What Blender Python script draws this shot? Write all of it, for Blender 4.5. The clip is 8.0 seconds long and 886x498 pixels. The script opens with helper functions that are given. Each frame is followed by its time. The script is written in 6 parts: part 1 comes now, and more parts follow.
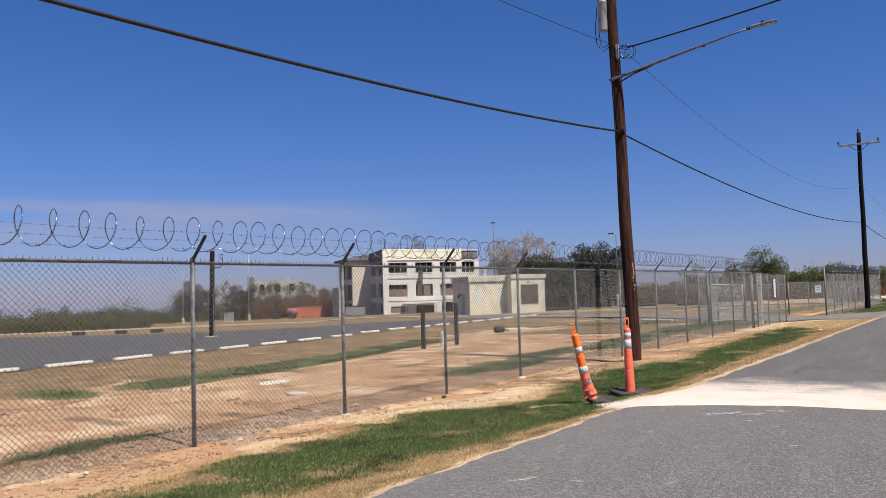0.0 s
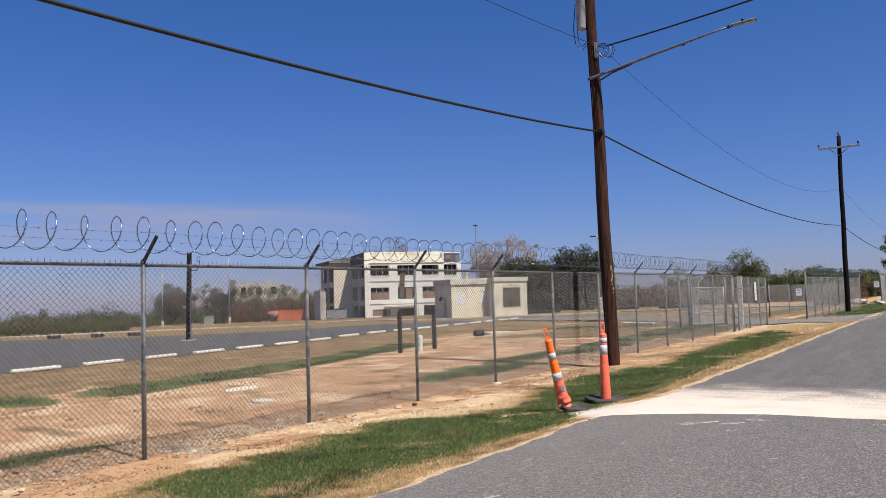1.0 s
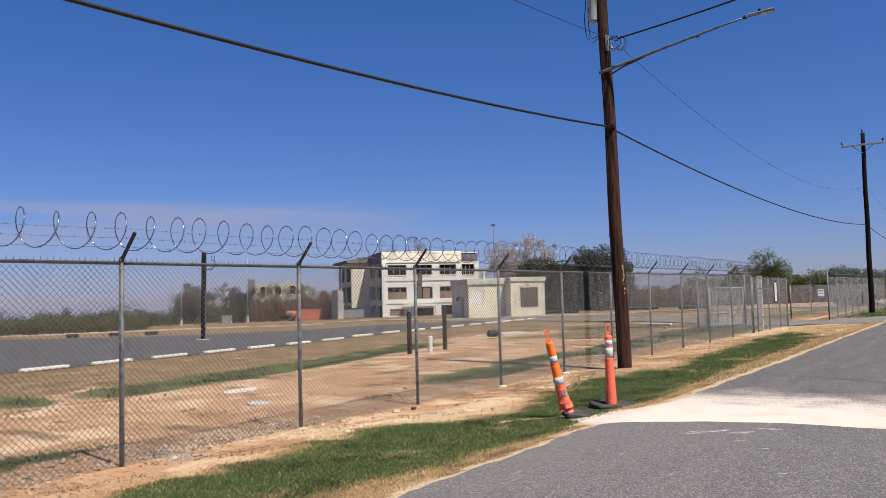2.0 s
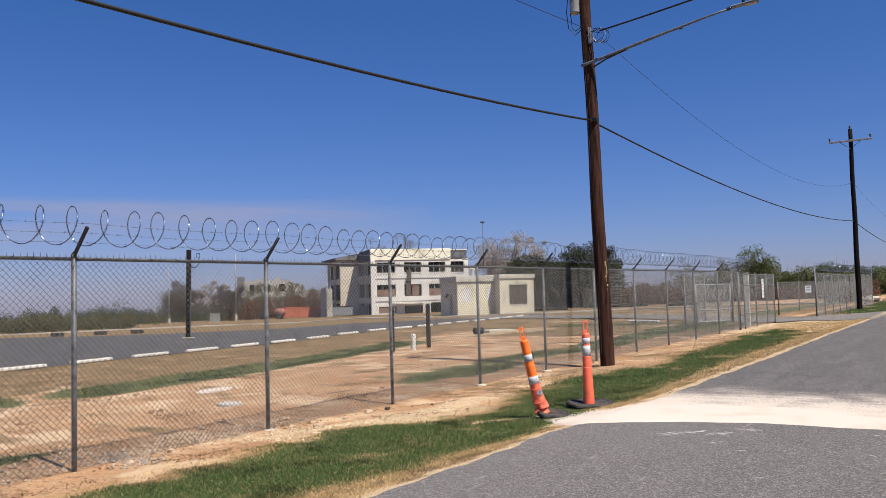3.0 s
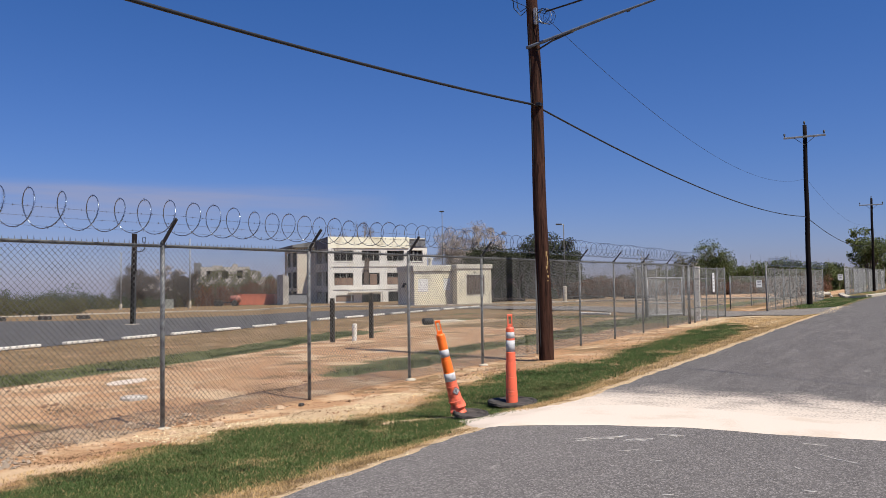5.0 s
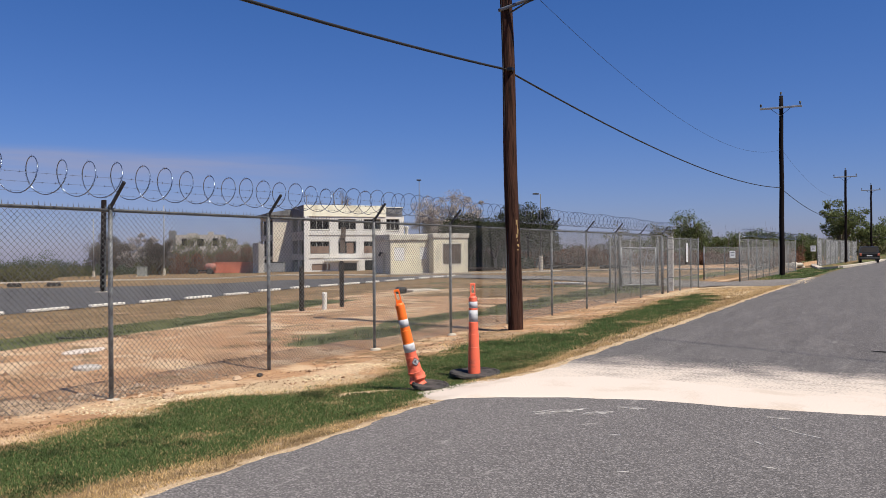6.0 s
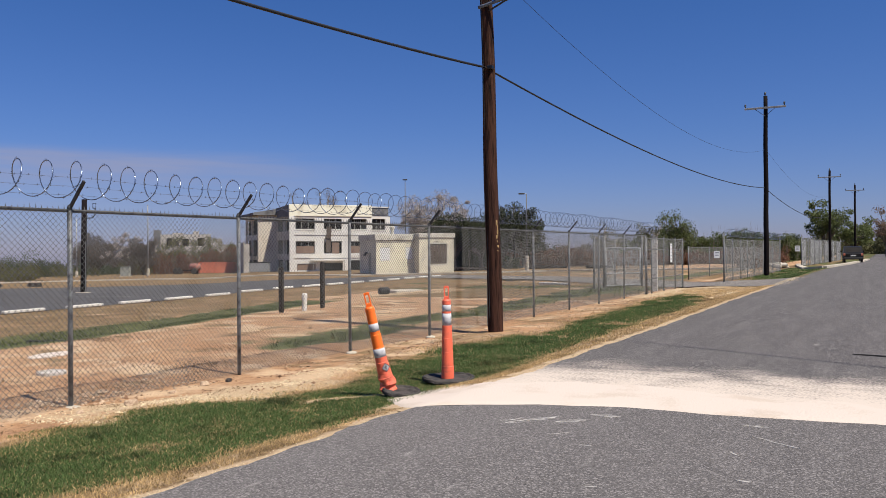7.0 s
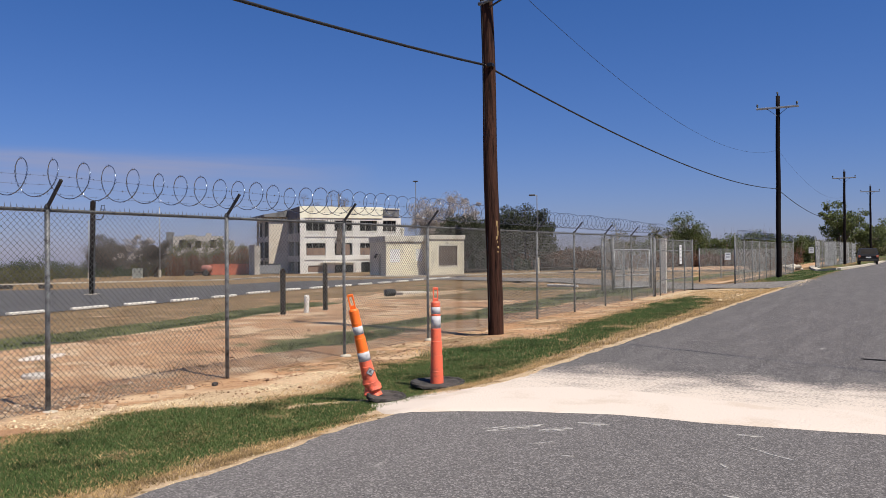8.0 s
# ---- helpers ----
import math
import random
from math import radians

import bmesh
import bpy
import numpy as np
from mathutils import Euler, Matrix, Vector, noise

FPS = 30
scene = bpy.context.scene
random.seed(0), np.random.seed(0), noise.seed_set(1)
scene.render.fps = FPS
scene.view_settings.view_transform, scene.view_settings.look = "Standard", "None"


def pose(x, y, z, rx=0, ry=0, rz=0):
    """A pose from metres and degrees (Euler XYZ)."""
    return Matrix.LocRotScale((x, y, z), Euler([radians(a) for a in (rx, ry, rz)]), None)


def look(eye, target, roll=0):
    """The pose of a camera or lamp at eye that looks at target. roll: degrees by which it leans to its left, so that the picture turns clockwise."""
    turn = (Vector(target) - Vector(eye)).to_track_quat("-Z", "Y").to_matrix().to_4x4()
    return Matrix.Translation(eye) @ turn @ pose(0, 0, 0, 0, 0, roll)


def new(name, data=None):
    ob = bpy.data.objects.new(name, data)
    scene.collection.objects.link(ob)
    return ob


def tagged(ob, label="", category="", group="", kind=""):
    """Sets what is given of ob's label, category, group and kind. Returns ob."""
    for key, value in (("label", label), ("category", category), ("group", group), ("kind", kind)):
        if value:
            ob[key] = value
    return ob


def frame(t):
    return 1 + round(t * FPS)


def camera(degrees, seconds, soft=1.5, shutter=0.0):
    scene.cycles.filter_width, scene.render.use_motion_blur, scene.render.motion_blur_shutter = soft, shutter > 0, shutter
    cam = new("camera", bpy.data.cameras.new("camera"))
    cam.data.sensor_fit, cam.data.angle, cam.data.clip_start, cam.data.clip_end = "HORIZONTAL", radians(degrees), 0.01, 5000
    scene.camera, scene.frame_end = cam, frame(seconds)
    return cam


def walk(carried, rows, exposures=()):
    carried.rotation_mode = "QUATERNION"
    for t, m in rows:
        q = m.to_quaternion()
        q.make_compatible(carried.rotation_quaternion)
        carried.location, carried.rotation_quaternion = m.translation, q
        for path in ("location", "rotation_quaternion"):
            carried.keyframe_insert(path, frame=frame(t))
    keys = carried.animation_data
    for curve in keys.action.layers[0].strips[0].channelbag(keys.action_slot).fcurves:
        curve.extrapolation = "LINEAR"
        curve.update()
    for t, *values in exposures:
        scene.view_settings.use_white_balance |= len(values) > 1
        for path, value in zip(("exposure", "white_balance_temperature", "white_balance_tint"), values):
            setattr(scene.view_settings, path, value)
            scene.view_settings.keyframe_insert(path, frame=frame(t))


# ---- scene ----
cam = camera(57.3, 8.0, 0.62)
PATH = [
    (0, (0.711, 0.195, 1.634), (-0.398, 1.855, 1.743), -1.60),
    (0.5, (0.657, 0.487, 1.633), (-0.433, 2.160, 1.744), -1.50),
    (1, (0.618, 0.749, 1.640), (-0.458, 2.432, 1.755), -1.60),
    (1.2, (0.621, 0.888, 1.634), (-0.462, 2.567, 1.749), -1.50),
    (2.3, (0.614, 1.513, 1.634), (-0.507, 3.166, 1.750), -1.50),
    (2.5, (0.629, 1.590, 1.633), (-0.486, 3.247, 1.749), -1.50),
    (3, (0.630, 1.848, 1.616), (-0.469, 3.516, 1.725), -1.60),
    (3.5, (0.694, 2.153, 1.622), (-0.387, 3.833, 1.728), -1.60),
    (4, (0.657, 2.411, 1.608), (-0.404, 4.104, 1.709), -1.40),
    (4.2, (0.649, 2.530, 1.606), (-0.406, 4.228, 1.710), -1.30),
    (5.3, (0.750, 3.023, 1.605), (-0.259, 4.749, 1.668), -0.50),
    (5.5, (0.766, 3.091, 1.605), (-0.233, 4.823, 1.652), -0.40),
    (6, (0.727, 3.340, 1.584), (-0.252, 5.084, 1.589), -0.40),
    (6.5, (0.711, 3.524, 1.612), (-0.245, 5.281, 1.615), -0.40),
    (7, (0.753, 3.689, 1.610), (-0.199, 5.448, 1.614), -0.40),
    (7.2, (0.812, 3.767, 1.612), (-0.174, 5.507, 1.620), -0.36),
    (7.5, (0.857, 3.906, 1.614), (-0.143, 5.639, 1.626), -0.30),
    (8, (0.858, 4.130, 1.590), (-0.122, 5.874, 1.599), -0.40),
]
walk(cam, [(t, look(eye, target, roll)) for t, eye, target, roll in PATH],
     [(0.0, 0.54), (4.0, 0.49), (6.0, 0.42), (8.0, 0.40)])

# ---------------- light ----------------
SUN_AZ, SUN_EL = 102.5, 60.0            # degrees clockwise from +y, and above the ground
world = bpy.data.worlds.new("world")
scene.world = world
world.use_nodes = True
wt = world.node_tree
wt.nodes.clear()
w_out = wt.nodes.new("ShaderNodeOutputWorld")
w_bg = wt.nodes.new("ShaderNodeBackground")
sky = wt.nodes.new("ShaderNodeTexSky")
sky.sky_type = "NISHITA"
sky.sun_disc = False
sky.sun_elevation = radians(SUN_EL)
sky.sun_rotation = radians(SUN_AZ)
sky.altitude = 200
sky.air_density = 1.0
sky.dust_density = 0.3
sky.ozone_density = 2.0
w_bg.inputs["Strength"].default_value = 0.0475
# thin high cloud low in the sky
w_tc = wt.nodes.new("ShaderNodeTexCoord")
w_sep = wt.nodes.new("ShaderNodeSeparateXYZ")
w_map = wt.nodes.new("ShaderNodeMapping")
w_map.inputs["Scale"].default_value = (2.2, 2.2, 26.0)
w_noise = wt.nodes.new("ShaderNodeTexNoise")
w_noise.inputs["Scale"].default_value = 1.6
w_noise.inputs["Detail"].default_value = 5.0
w_ramp = wt.nodes.new("ShaderNodeValToRGB")
w_ramp.color_ramp.elements[0].position, w_ramp.color_ramp.elements[0].color = 0.3, (0, 0, 0, 1)
w_ramp.color_ramp.elements[1].position, w_ramp.color_ramp.elements[1].color = 0.6, (1, 1, 1, 1)
w_band = wt.nodes.new("ShaderNodeValToRGB")
for i, (p, v) in enumerate(((0.03, 0.0), (0.085, 0.5), (0.108, 0.85), (0.122, 0.0))):
    e = w_band.color_ramp.elements[i] if i < 2 else w_band.color_ramp.elements.new(p)
    e.position, e.color = p, (v, v, v, 1)
# the bank lies in one quarter of the sky
w_dot = wt.nodes.new("ShaderNodeVectorMath")
w_dot.operation = "DOT_PRODUCT"
w_dot.inputs[1].default_value = (-0.814, 0.58, 0.0)
w_side = wt.nodes.new("ShaderNodeMapRange")
w_side.inputs["From Min"].default_value, w_side.inputs["From Max"].default_value = 0.93, 0.985
w_mul2 = wt.nodes.new("ShaderNodeMath")
w_mul2.operation = "MULTIPLY"
w_mul = wt.nodes.new("ShaderNodeMath")
w_mul.operation = "MULTIPLY"
w_mix = wt.nodes.new("ShaderNodeMixRGB")
w_mix.inputs["Color2"].default_value = (5.2, 5.4, 7.6, 1)
lk = wt.links.new
lk(w_tc.outputs["Generated"], w_sep.inputs[0])
lk(w_tc.outputs["Generated"], w_map.inputs["Vector"])
lk(w_map.outputs[0], w_noise.inputs["Vector"])
lk(w_noise.outputs["Fac"], w_ramp.inputs[0])
lk(w_sep.outputs["Z"], w_band.inputs[0])
lk(w_tc.outputs["Generated"], w_dot.inputs[0])
lk(w_dot.outputs["Value"], w_side.inputs["Value"])
lk(w_ramp.outputs[0], w_mul.inputs[0])
lk(w_band.outputs[0], w_mul.inputs[1])
lk(w_mul.outputs[0], w_mul2.inputs[0])
lk(w_side.outputs[0], w_mul2.inputs[1])
lk(w_mul2.outputs[0], w_mix.inputs["Fac"])
w_tint = wt.nodes.new("ShaderNodeMixRGB")
w_tint.blend_type = "MULTIPLY"
w_tint.inputs["Fac"].default_value = 1.0
w_haze = wt.nodes.new("ShaderNodeValToRGB")
for i, (p, c) in enumerate(((0.0, (0.73, 0.775, 1.37)), (0.14, (0.555, 0.785, 1.40)), (0.34, (0.43, 0.81, 1.47)), (1.0, (0.43, 0.81, 1.47)))):
    e = w_haze.color_ramp.elements[i] if i < 2 else w_haze.color_ramp.elements.new(p)
    e.position, e.color = p, (*c, 1)
lk(w_sep.outputs["Z"], w_haze.inputs[0])
lk(w_haze.outputs[0], w_tint.inputs["Color2"])
lk(sky.outputs[0], w_tint.inputs["Color1"])
lk(w_tint.outputs[0], w_mix.inputs["Color1"])
lk(w_mix.outputs[0], w_bg.inputs["Color"])
lk(w_bg.outputs[0], w_out.inputs[0])
sun_data = bpy.data.lights.new("sun", "SUN")
sun_data.energy, sun_data.angle, sun_data.color = 5.0, radians(0.53), (1.0, 0.925, 0.815)
sun = new("sun", sun_data)
az, el = radians(SUN_AZ), radians(SUN_EL)
to_sun = Vector((math.sin(az) * math.cos(el), math.cos(az) * math.cos(el), math.sin(el)))
sun.matrix_world = look(to_sun * 50, (0, 0, 0))


# ---------------- materials ----------------
def mat(name, color, rough=0.8, metal=0.0, var=0.25, scale=6.0, fine=60.0, bump=0.3, dist=0.01, tint=None,
        per_object=0.0, island=0.0, stretch=(1, 1, 1), spec=0.4):
    """A surface with a base colour, blotches at one scale, grain at a finer one, and relief."""
    m = bpy.data.materials.new(name)
    m.use_nodes = True
    t = m.node_tree
    b = t.nodes["Principled BSDF"]
    b.inputs["Roughness"].default_value = rough
    b.inputs["Metallic"].default_value = metal
    b.inputs["Specular IOR Level"].default_value = spec
    tc = t.nodes.new("ShaderNodeTexCoord")
    mp = t.nodes.new("ShaderNodeMapping")
    mp.inputs["Scale"].default_value = stretch
    t.links.new(tc.outputs["Object"], mp.inputs["Vector"])
    n1, n2 = t.nodes.new("ShaderNodeTexNoise"), t.nodes.new("ShaderNodeTexNoise")
    n1.inputs["Scale"].default_value, n1.inputs["Detail"].default_value = scale, 6
    n2.inputs["Scale"].default_value, n2.inputs["Detail"].default_value = fine, 3
    for n in (n1, n2):
        t.links.new(mp.outputs[0], n.inputs["Vector"])
    other = tint or tuple(c * 0.45 for c in color)
    r = t.nodes.new("ShaderNodeValToRGB")
    r.color_ramp.elements[0].position, r.color_ramp.elements[0].color = 0.36, (*other, 1)
    r.color_ramp.elements[1].position, r.color_ramp.elements[1].color = 0.46 + 0.16 * var, (*color, 1)
    add = t.nodes.new("ShaderNodeMath")
    add.operation = "MULTIPLY_ADD"
    add.inputs[1].default_value = 0.35
    t.links.new(n2.outputs["Fac"], add.inputs[0])
    sub = t.nodes.new("ShaderNodeMath")
    sub.operation = "SUBTRACT"
    sub.inputs[1].default_value = 0.13
    t.links.new(n1.outputs["Fac"], sub.inputs[0])
    t.links.new(sub.outputs[0], add.inputs[2])
    t.links.new(add.outputs[0], r.inputs[0])
    col = r.outputs[0]
    if per_object or island:
        hsv = t.nodes.new("ShaderNodeHueSaturation")
        src = t.nodes.new("ShaderNodeNewGeometry").outputs["Random Per Island"] if island else \
            t.nodes.new("ShaderNodeObjectInfo").outputs["Random"]
        a = island or per_object
        mr = t.nodes.new("ShaderNodeMapRange")
        mr.inputs["To Min"].default_value, mr.inputs["To Max"].default_value = 1 - a, 1 + a
        t.links.new(src, mr.inputs["Value"])
        t.links.new(mr.outputs[0], hsv.inputs["Value"])
        t.links.new(col, hsv.inputs["Color"])
        col = hsv.outputs[0]
    t.links.new(col, b.inputs["Base Color"])
    if bump:
        bp = t.nodes.new("ShaderNodeBump")
        bp.inputs["Strength"].default_value, bp.inputs["Distance"].default_value = bump, dist
        t.links.new(n2.outputs["Fac"], bp.inputs["Height"])
        t.links.new(bp.outputs[0], b.inputs["Normal"])
    return m


def leaf_mat(name, color, island=0.35):
    m = mat(name, color, 0.65, 0, 0.35, 1.2, 8, 0, island=island, spec=0.25)
    t = m.node_tree
    b = t.nodes["Principled BSDF"]
    src = b.inputs["Base Color"].links[0].from_socket
    tr, mx = t.nodes.new("ShaderNodeBsdfTranslucent"), t.nodes.new("ShaderNodeMixShader")
    mx.inputs[0].default_value = 0.42
    t.links.new(src, tr.inputs["Color"])
    t.links.new(b.outputs[0], mx.inputs[1])
    t.links.new(tr.outputs[0], mx.inputs[2])
    t.links.new(mx.outputs[0], t.nodes["Material Output"].inputs["Surface"])
    return m


M_GALV = mat("galvanised_steel", (0.174, 0.178, 0.183), 0.6, 0.25, 0.9, 11, 70, 0.2, tint=(0.046, 0.046, 0.047))
M_RAIL = mat("dark_weathered_rail", (0.108, 0.108, 0.104), 0.65, 0.2, 0.5, 10, 90, 0.2, tint=(0.042, 0.042, 0.042))
M_WIRE = mat("galvanised_wire", (0.118, 0.119, 0.118), 0.65, 0.3, 0.3, 3, 40, 0)
M_WIREPALE = mat("pale_galvanised_wire", (0.085, 0.088, 0.09), 0.6, 0.2, 0.3, 3, 40, 0)
M_WIREWHITE = mat("bright_galvanised_wire", (0.332, 0.340, 0.349), 0.6, 0.1, 0.3, 3, 40, 0)
# Grey concrete of the ruin; also a darker wall colour standing for shade.
M_SHELL = mat("weathered_concrete_and_wall_shade", (0.415, 0.390, 0.349), 0.9, 0, 0.5, 0.5, 10, 0.3, 0.02, tint=(0.249, 0.224, 0.199))
M_LAMPARM = mat("weathered_lamp_bracket", (0.13, 0.155, 0.195), 0.5, 0.2, 0.4, 8, 80, 0.05, tint=(0.09, 0.10, 0.115))
M_ARM = mat("weathered_steel_arm", (0.058, 0.058, 0.058), 0.6, 0.5, 0.4, 20, 90, 0.1)
M_RAZOR = mat("razor_steel", (0.24, 0.29, 0.38), 0.25, 0.85, 0.6, 22, 90, 0, tint=(0.05, 0.05, 0.055))
M_POLEWOOD = mat("creosoted_pole_wood", (0.068, 0.031, 0.021), 0.9, 0, 1.0, 5, 22, 1.0, 0.03, tint=(0.009, 0.005, 0.004), stretch=(3.5, 3.5, 0.2), spec=0.12)
M_POLEDARK = mat("dark_pole_wood", (0.012, 0.009, 0.009), 0.9, 0, 0.5, 5, 45, 0.5, 0.02, stretch=(4, 4, 0.35), spec=0.08)
M_FRESHWOOD = mat("splintered_pale_wood", (0.457, 0.315, 0.133), 0.8, 0, 0.4, 9, 60, 0.4, stretch=(3, 3, 0.4))
M_CABLE = mat("black_cable_sheath", (0.012, 0.012, 0.013), 0.6, 0, 0.3, 8, 60, 0)
M_ALU = mat("dull_aluminium", (0.349, 0.357, 0.365), 0.5, 0.25, 0.3, 8, 80, 0.05)
M_GREYPAINT = mat("grey_enamel", (0.282, 0.290, 0.290), 0.45, 0.1, 0.2, 6, 60, 0.05)
M_LAMPHEAD = mat("dull_lamp_housing", (0.20, 0.225, 0.265), 0.5, 0.2, 0.3, 8, 60, 0.05)
M_ORANGE = mat("orange_plastic", (0.84, 0.15, 0.075), 0.55, 0, 0.45, 7, 60, 0.12, tint=(0.56, 0.12, 0.07), spec=0.45)
M_ORANGE2 = mat("faded_orange_plastic", (0.90, 0.17, 0.02), 0.5, 0, 0.25, 6, 60, 0.12, tint=(0.70, 0.10, 0.025))
M_TAPE = mat("reflective_white_tape", (0.47, 0.47, 0.475), 0.65, 0.0, 0.7, 18, 120, 0.05, tint=(0.29, 0.30, 0.32))
M_RUBBER = mat("dusty_black_rubber", (0.060, 0.053, 0.047), 0.9, 0, 1.0, 9, 70, 0.6, tint=(0.012, 0.012, 0.012))
M_CONC = mat("pale_concrete", (0.465, 0.415, 0.332), 0.9, 0, 0.35, 3, 40, 0.5, tint=(0.299, 0.257, 0.199))
M_STOP = mat("white_painted_concrete", (0.598, 0.573, 0.515), 0.85, 0, 0.3, 4, 40, 0.4, tint=(0.398, 0.365, 0.299), per_object=0.08)
M_PIPE = mat("white_plastic_pipe", (0.647, 0.631, 0.581), 0.5, 0, 0.2, 5, 40, 0.05, tint=(0.498, 0.465, 0.382))
M_BLACKP = mat("black_corrugated_plastic", (0.014, 0.014, 0.014), 0.6, 0, 0.4, 6, 50, 0.1)
M_IRON = mat("worn_grey_iron", (0.43, 0.40, 0.36), 0.8, 0.0, 0.5, 8, 60, 0.4, tint=(0.27, 0.23, 0.19))
M_DARKPOST = mat("dark_weathered_timber", (0.022, 0.016, 0.013), 0.9, 0, 0.5, 6, 60, 0.5, stretch=(4, 4, 0.5), spec=0.1)
M_CREAM = mat("cream_stucco", (0.74, 0.71, 0.56), 0.9, 0, 0.35, 0.5, 14, 0.3, 0.02, tint=(0.52, 0.47, 0.34))
M_WHITE = mat("weathered_white_render", (0.66, 0.64, 0.585), 0.9, 0, 0.4, 0.6, 14, 0.3, 0.02, tint=(0.60, 0.56, 0.49))
M_BUFF = mat("buff_wing_render", (0.60, 0.54, 0.445), 0.9, 0, 0.4, 0.5, 14, 0.3, 0.02, tint=(0.5, 0.42, 0.32))
M_HUT = mat("pale_yellow_painted_block", (0.68, 0.63, 0.47), 0.9, 0, 0.6, 0.9, 16, 0.4, 0.02, tint=(0.50, 0.46, 0.36), stretch=(1.6, 1.6, 0.5))
M_HUTCAP = mat("hut_parapet_concrete", (0.548, 0.515, 0.432), 0.9, 0, 0.45, 1.2, 20, 0.4, 0.02, tint=(0.315, 0.282, 0.216))
M_ROOF = mat("grey_roofing", (0.166, 0.166, 0.166), 0.9, 0, 0.4, 0.8, 12, 0.2)
# Near-black so that openings look unlit; the darkness sits in the colour.
M_DARKIN = mat("unlit_inside_dark", (0.022, 0.019, 0.017), 0.95, 0, 0.5, 1.0, 8, 0.2)
M_BOARD = mat("brown_plywood_board", (0.216, 0.141, 0.100), 0.85, 0, 0.5, 1.5, 18, 0.3, tint=(0.124, 0.075, 0.054), stretch=(1, 1, 0.4))
M_BOARDDK = mat("dark_brown_louvre_board", (0.100, 0.075, 0.058), 0.85, 0, 0.5, 1.5, 18, 0.3, stretch=(3, 3, 0.4))
M_FRAME = mat("window_frame_metal", (0.373, 0.365, 0.332), 0.6, 0.2, 0.4, 3, 40, 0.1)
M_REDP = mat("rusty_red_steel", (0.56, 0.17, 0.10), 0.75, 0.0, 0.5, 1.0, 16, 0.2, tint=(0.36, 0.11, 0.07))
M_BLKP = mat("black_enamel", (0.012, 0.012, 0.013), 0.4, 0.1, 0.3, 4, 40, 0.05)
M_GREENBOX = mat("faded_green_cabinet", (0.29, 0.30, 0.26), 0.6, 0.1, 0.3, 3, 30, 0.1)
M_BARK = mat("grey_bark", (0.141, 0.116, 0.091), 0.95, 0, 0.5, 3, 30, 0.5, stretch=(3, 3, 0.6))
M_PALETWIG = mat("pale_dry_twigs", (0.299, 0.249, 0.191), 0.95, 0, 0.4, 2, 20, 0)
M_SIGN = mat("white_sign_sheet", (0.664, 0.664, 0.647), 0.5, 0, 0.1, 5, 40, 0)
M_INK = mat("dark_sign_ink", (0.05, 0.05, 0.06), 0.6, 0, 0.1, 5, 40, 0)
M_SLAT = mat("pale_privacy_slats", (0.46, 0.46, 0.45), 0.7, 0, 0.2, 2, 20, 0.1, per_object=0.15)
M_LEAFDK = leaf_mat("dark_oak_leaf", (0.056, 0.064, 0.032))
M_LEAFGN = leaf_mat("green_mesquite_leaf", (0.124, 0.148, 0.055))
M_LEAFOL = leaf_mat("olive_brush_leaf", (0.130, 0.126, 0.058))
M_LEAFBR = leaf_mat("dry_brown_leaf", (0.199, 0.141, 0.100))
M_LEAFPK = leaf_mat("pale_seed_pods", (0.42, 0.37, 0.33))
M_LEAFRD = leaf_mat("dead_reddish_brush", (0.183, 0.095, 0.058))
M_GRASS = leaf_mat("lush_green_grass", (0.112, 0.170, 0.055), 0.6)
M_DRYGRASS = leaf_mat("straw_dry_grass", (0.60, 0.43, 0.21), 0.5)
M_YARDDRY = leaf_mat("matted_brown_straw", (0.27, 0.19, 0.10), 0.45)
M_YARDGRASS = leaf_mat("dull_olive_yard_grass", (0.068, 0.088, 0.030), 0.6)
M_LEAFHZ = leaf_mat("hazy_far_leaf", (0.079, 0.095, 0.054), 0.25)
M_CLOD = mat("dark_soil_clods", (0.249, 0.141, 0.083), 0.95, 0, 0.4, 12, 60, 0.4, tint=(0.124, 0.071, 0.042), island=0.35)
M_LITTER = leaf_mat("brown_dead_grass", (0.216, 0.137, 0.075), 0.5)
M_STONES = mat("limestone_rubble", (0.415, 0.307, 0.207), 0.95, 0, 0.4, 12, 60, 0.4, tint=(0.249, 0.166, 0.108), island=0.4)
M_RUBBLE = mat("grey_limestone_rubble", (0.29, 0.235, 0.18), 0.95, 0, 0.4, 12, 60, 0.4, tint=(0.22, 0.19, 0.16), island=0.45)
M_CRUMB = mat("pale_caliche_crumbs", (0.58, 0.465, 0.30), 0.95, 0, 0.4, 12, 60, 0.4, tint=(0.398, 0.315, 0.199), island=0.25)


def ramp_mix(t, fac, c1, c2):
    mx = t.nodes.new("ShaderNodeMixRGB")
    t.links.new(fac, mx.inputs["Fac"])
    for s, c in ((mx.inputs["Color1"], c1), (mx.inputs["Color2"], c2)):
        if isinstance(c, tuple):
            s.default_value = (*c, 1)
        else:
            t.links.new(c, s)
    return mx.outputs[0]


def noise_fac(t, vec, scale, lo, hi, detail=6):
    n = t.nodes.new("ShaderNodeTexNoise")
    n.inputs["Scale"].default_value, n.inputs["Detail"].default_value = scale, detail
    t.links.new(vec, n.inputs["Vector"])
    r = t.nodes.new("ShaderNodeMapRange")
    r.inputs["From Min"].default_value, r.inputs["From Max"].default_value = lo, hi
    t.links.new(n.outputs["Fac"], r.inputs["Value"])
    return r.outputs[0], n.outputs["Fac"]


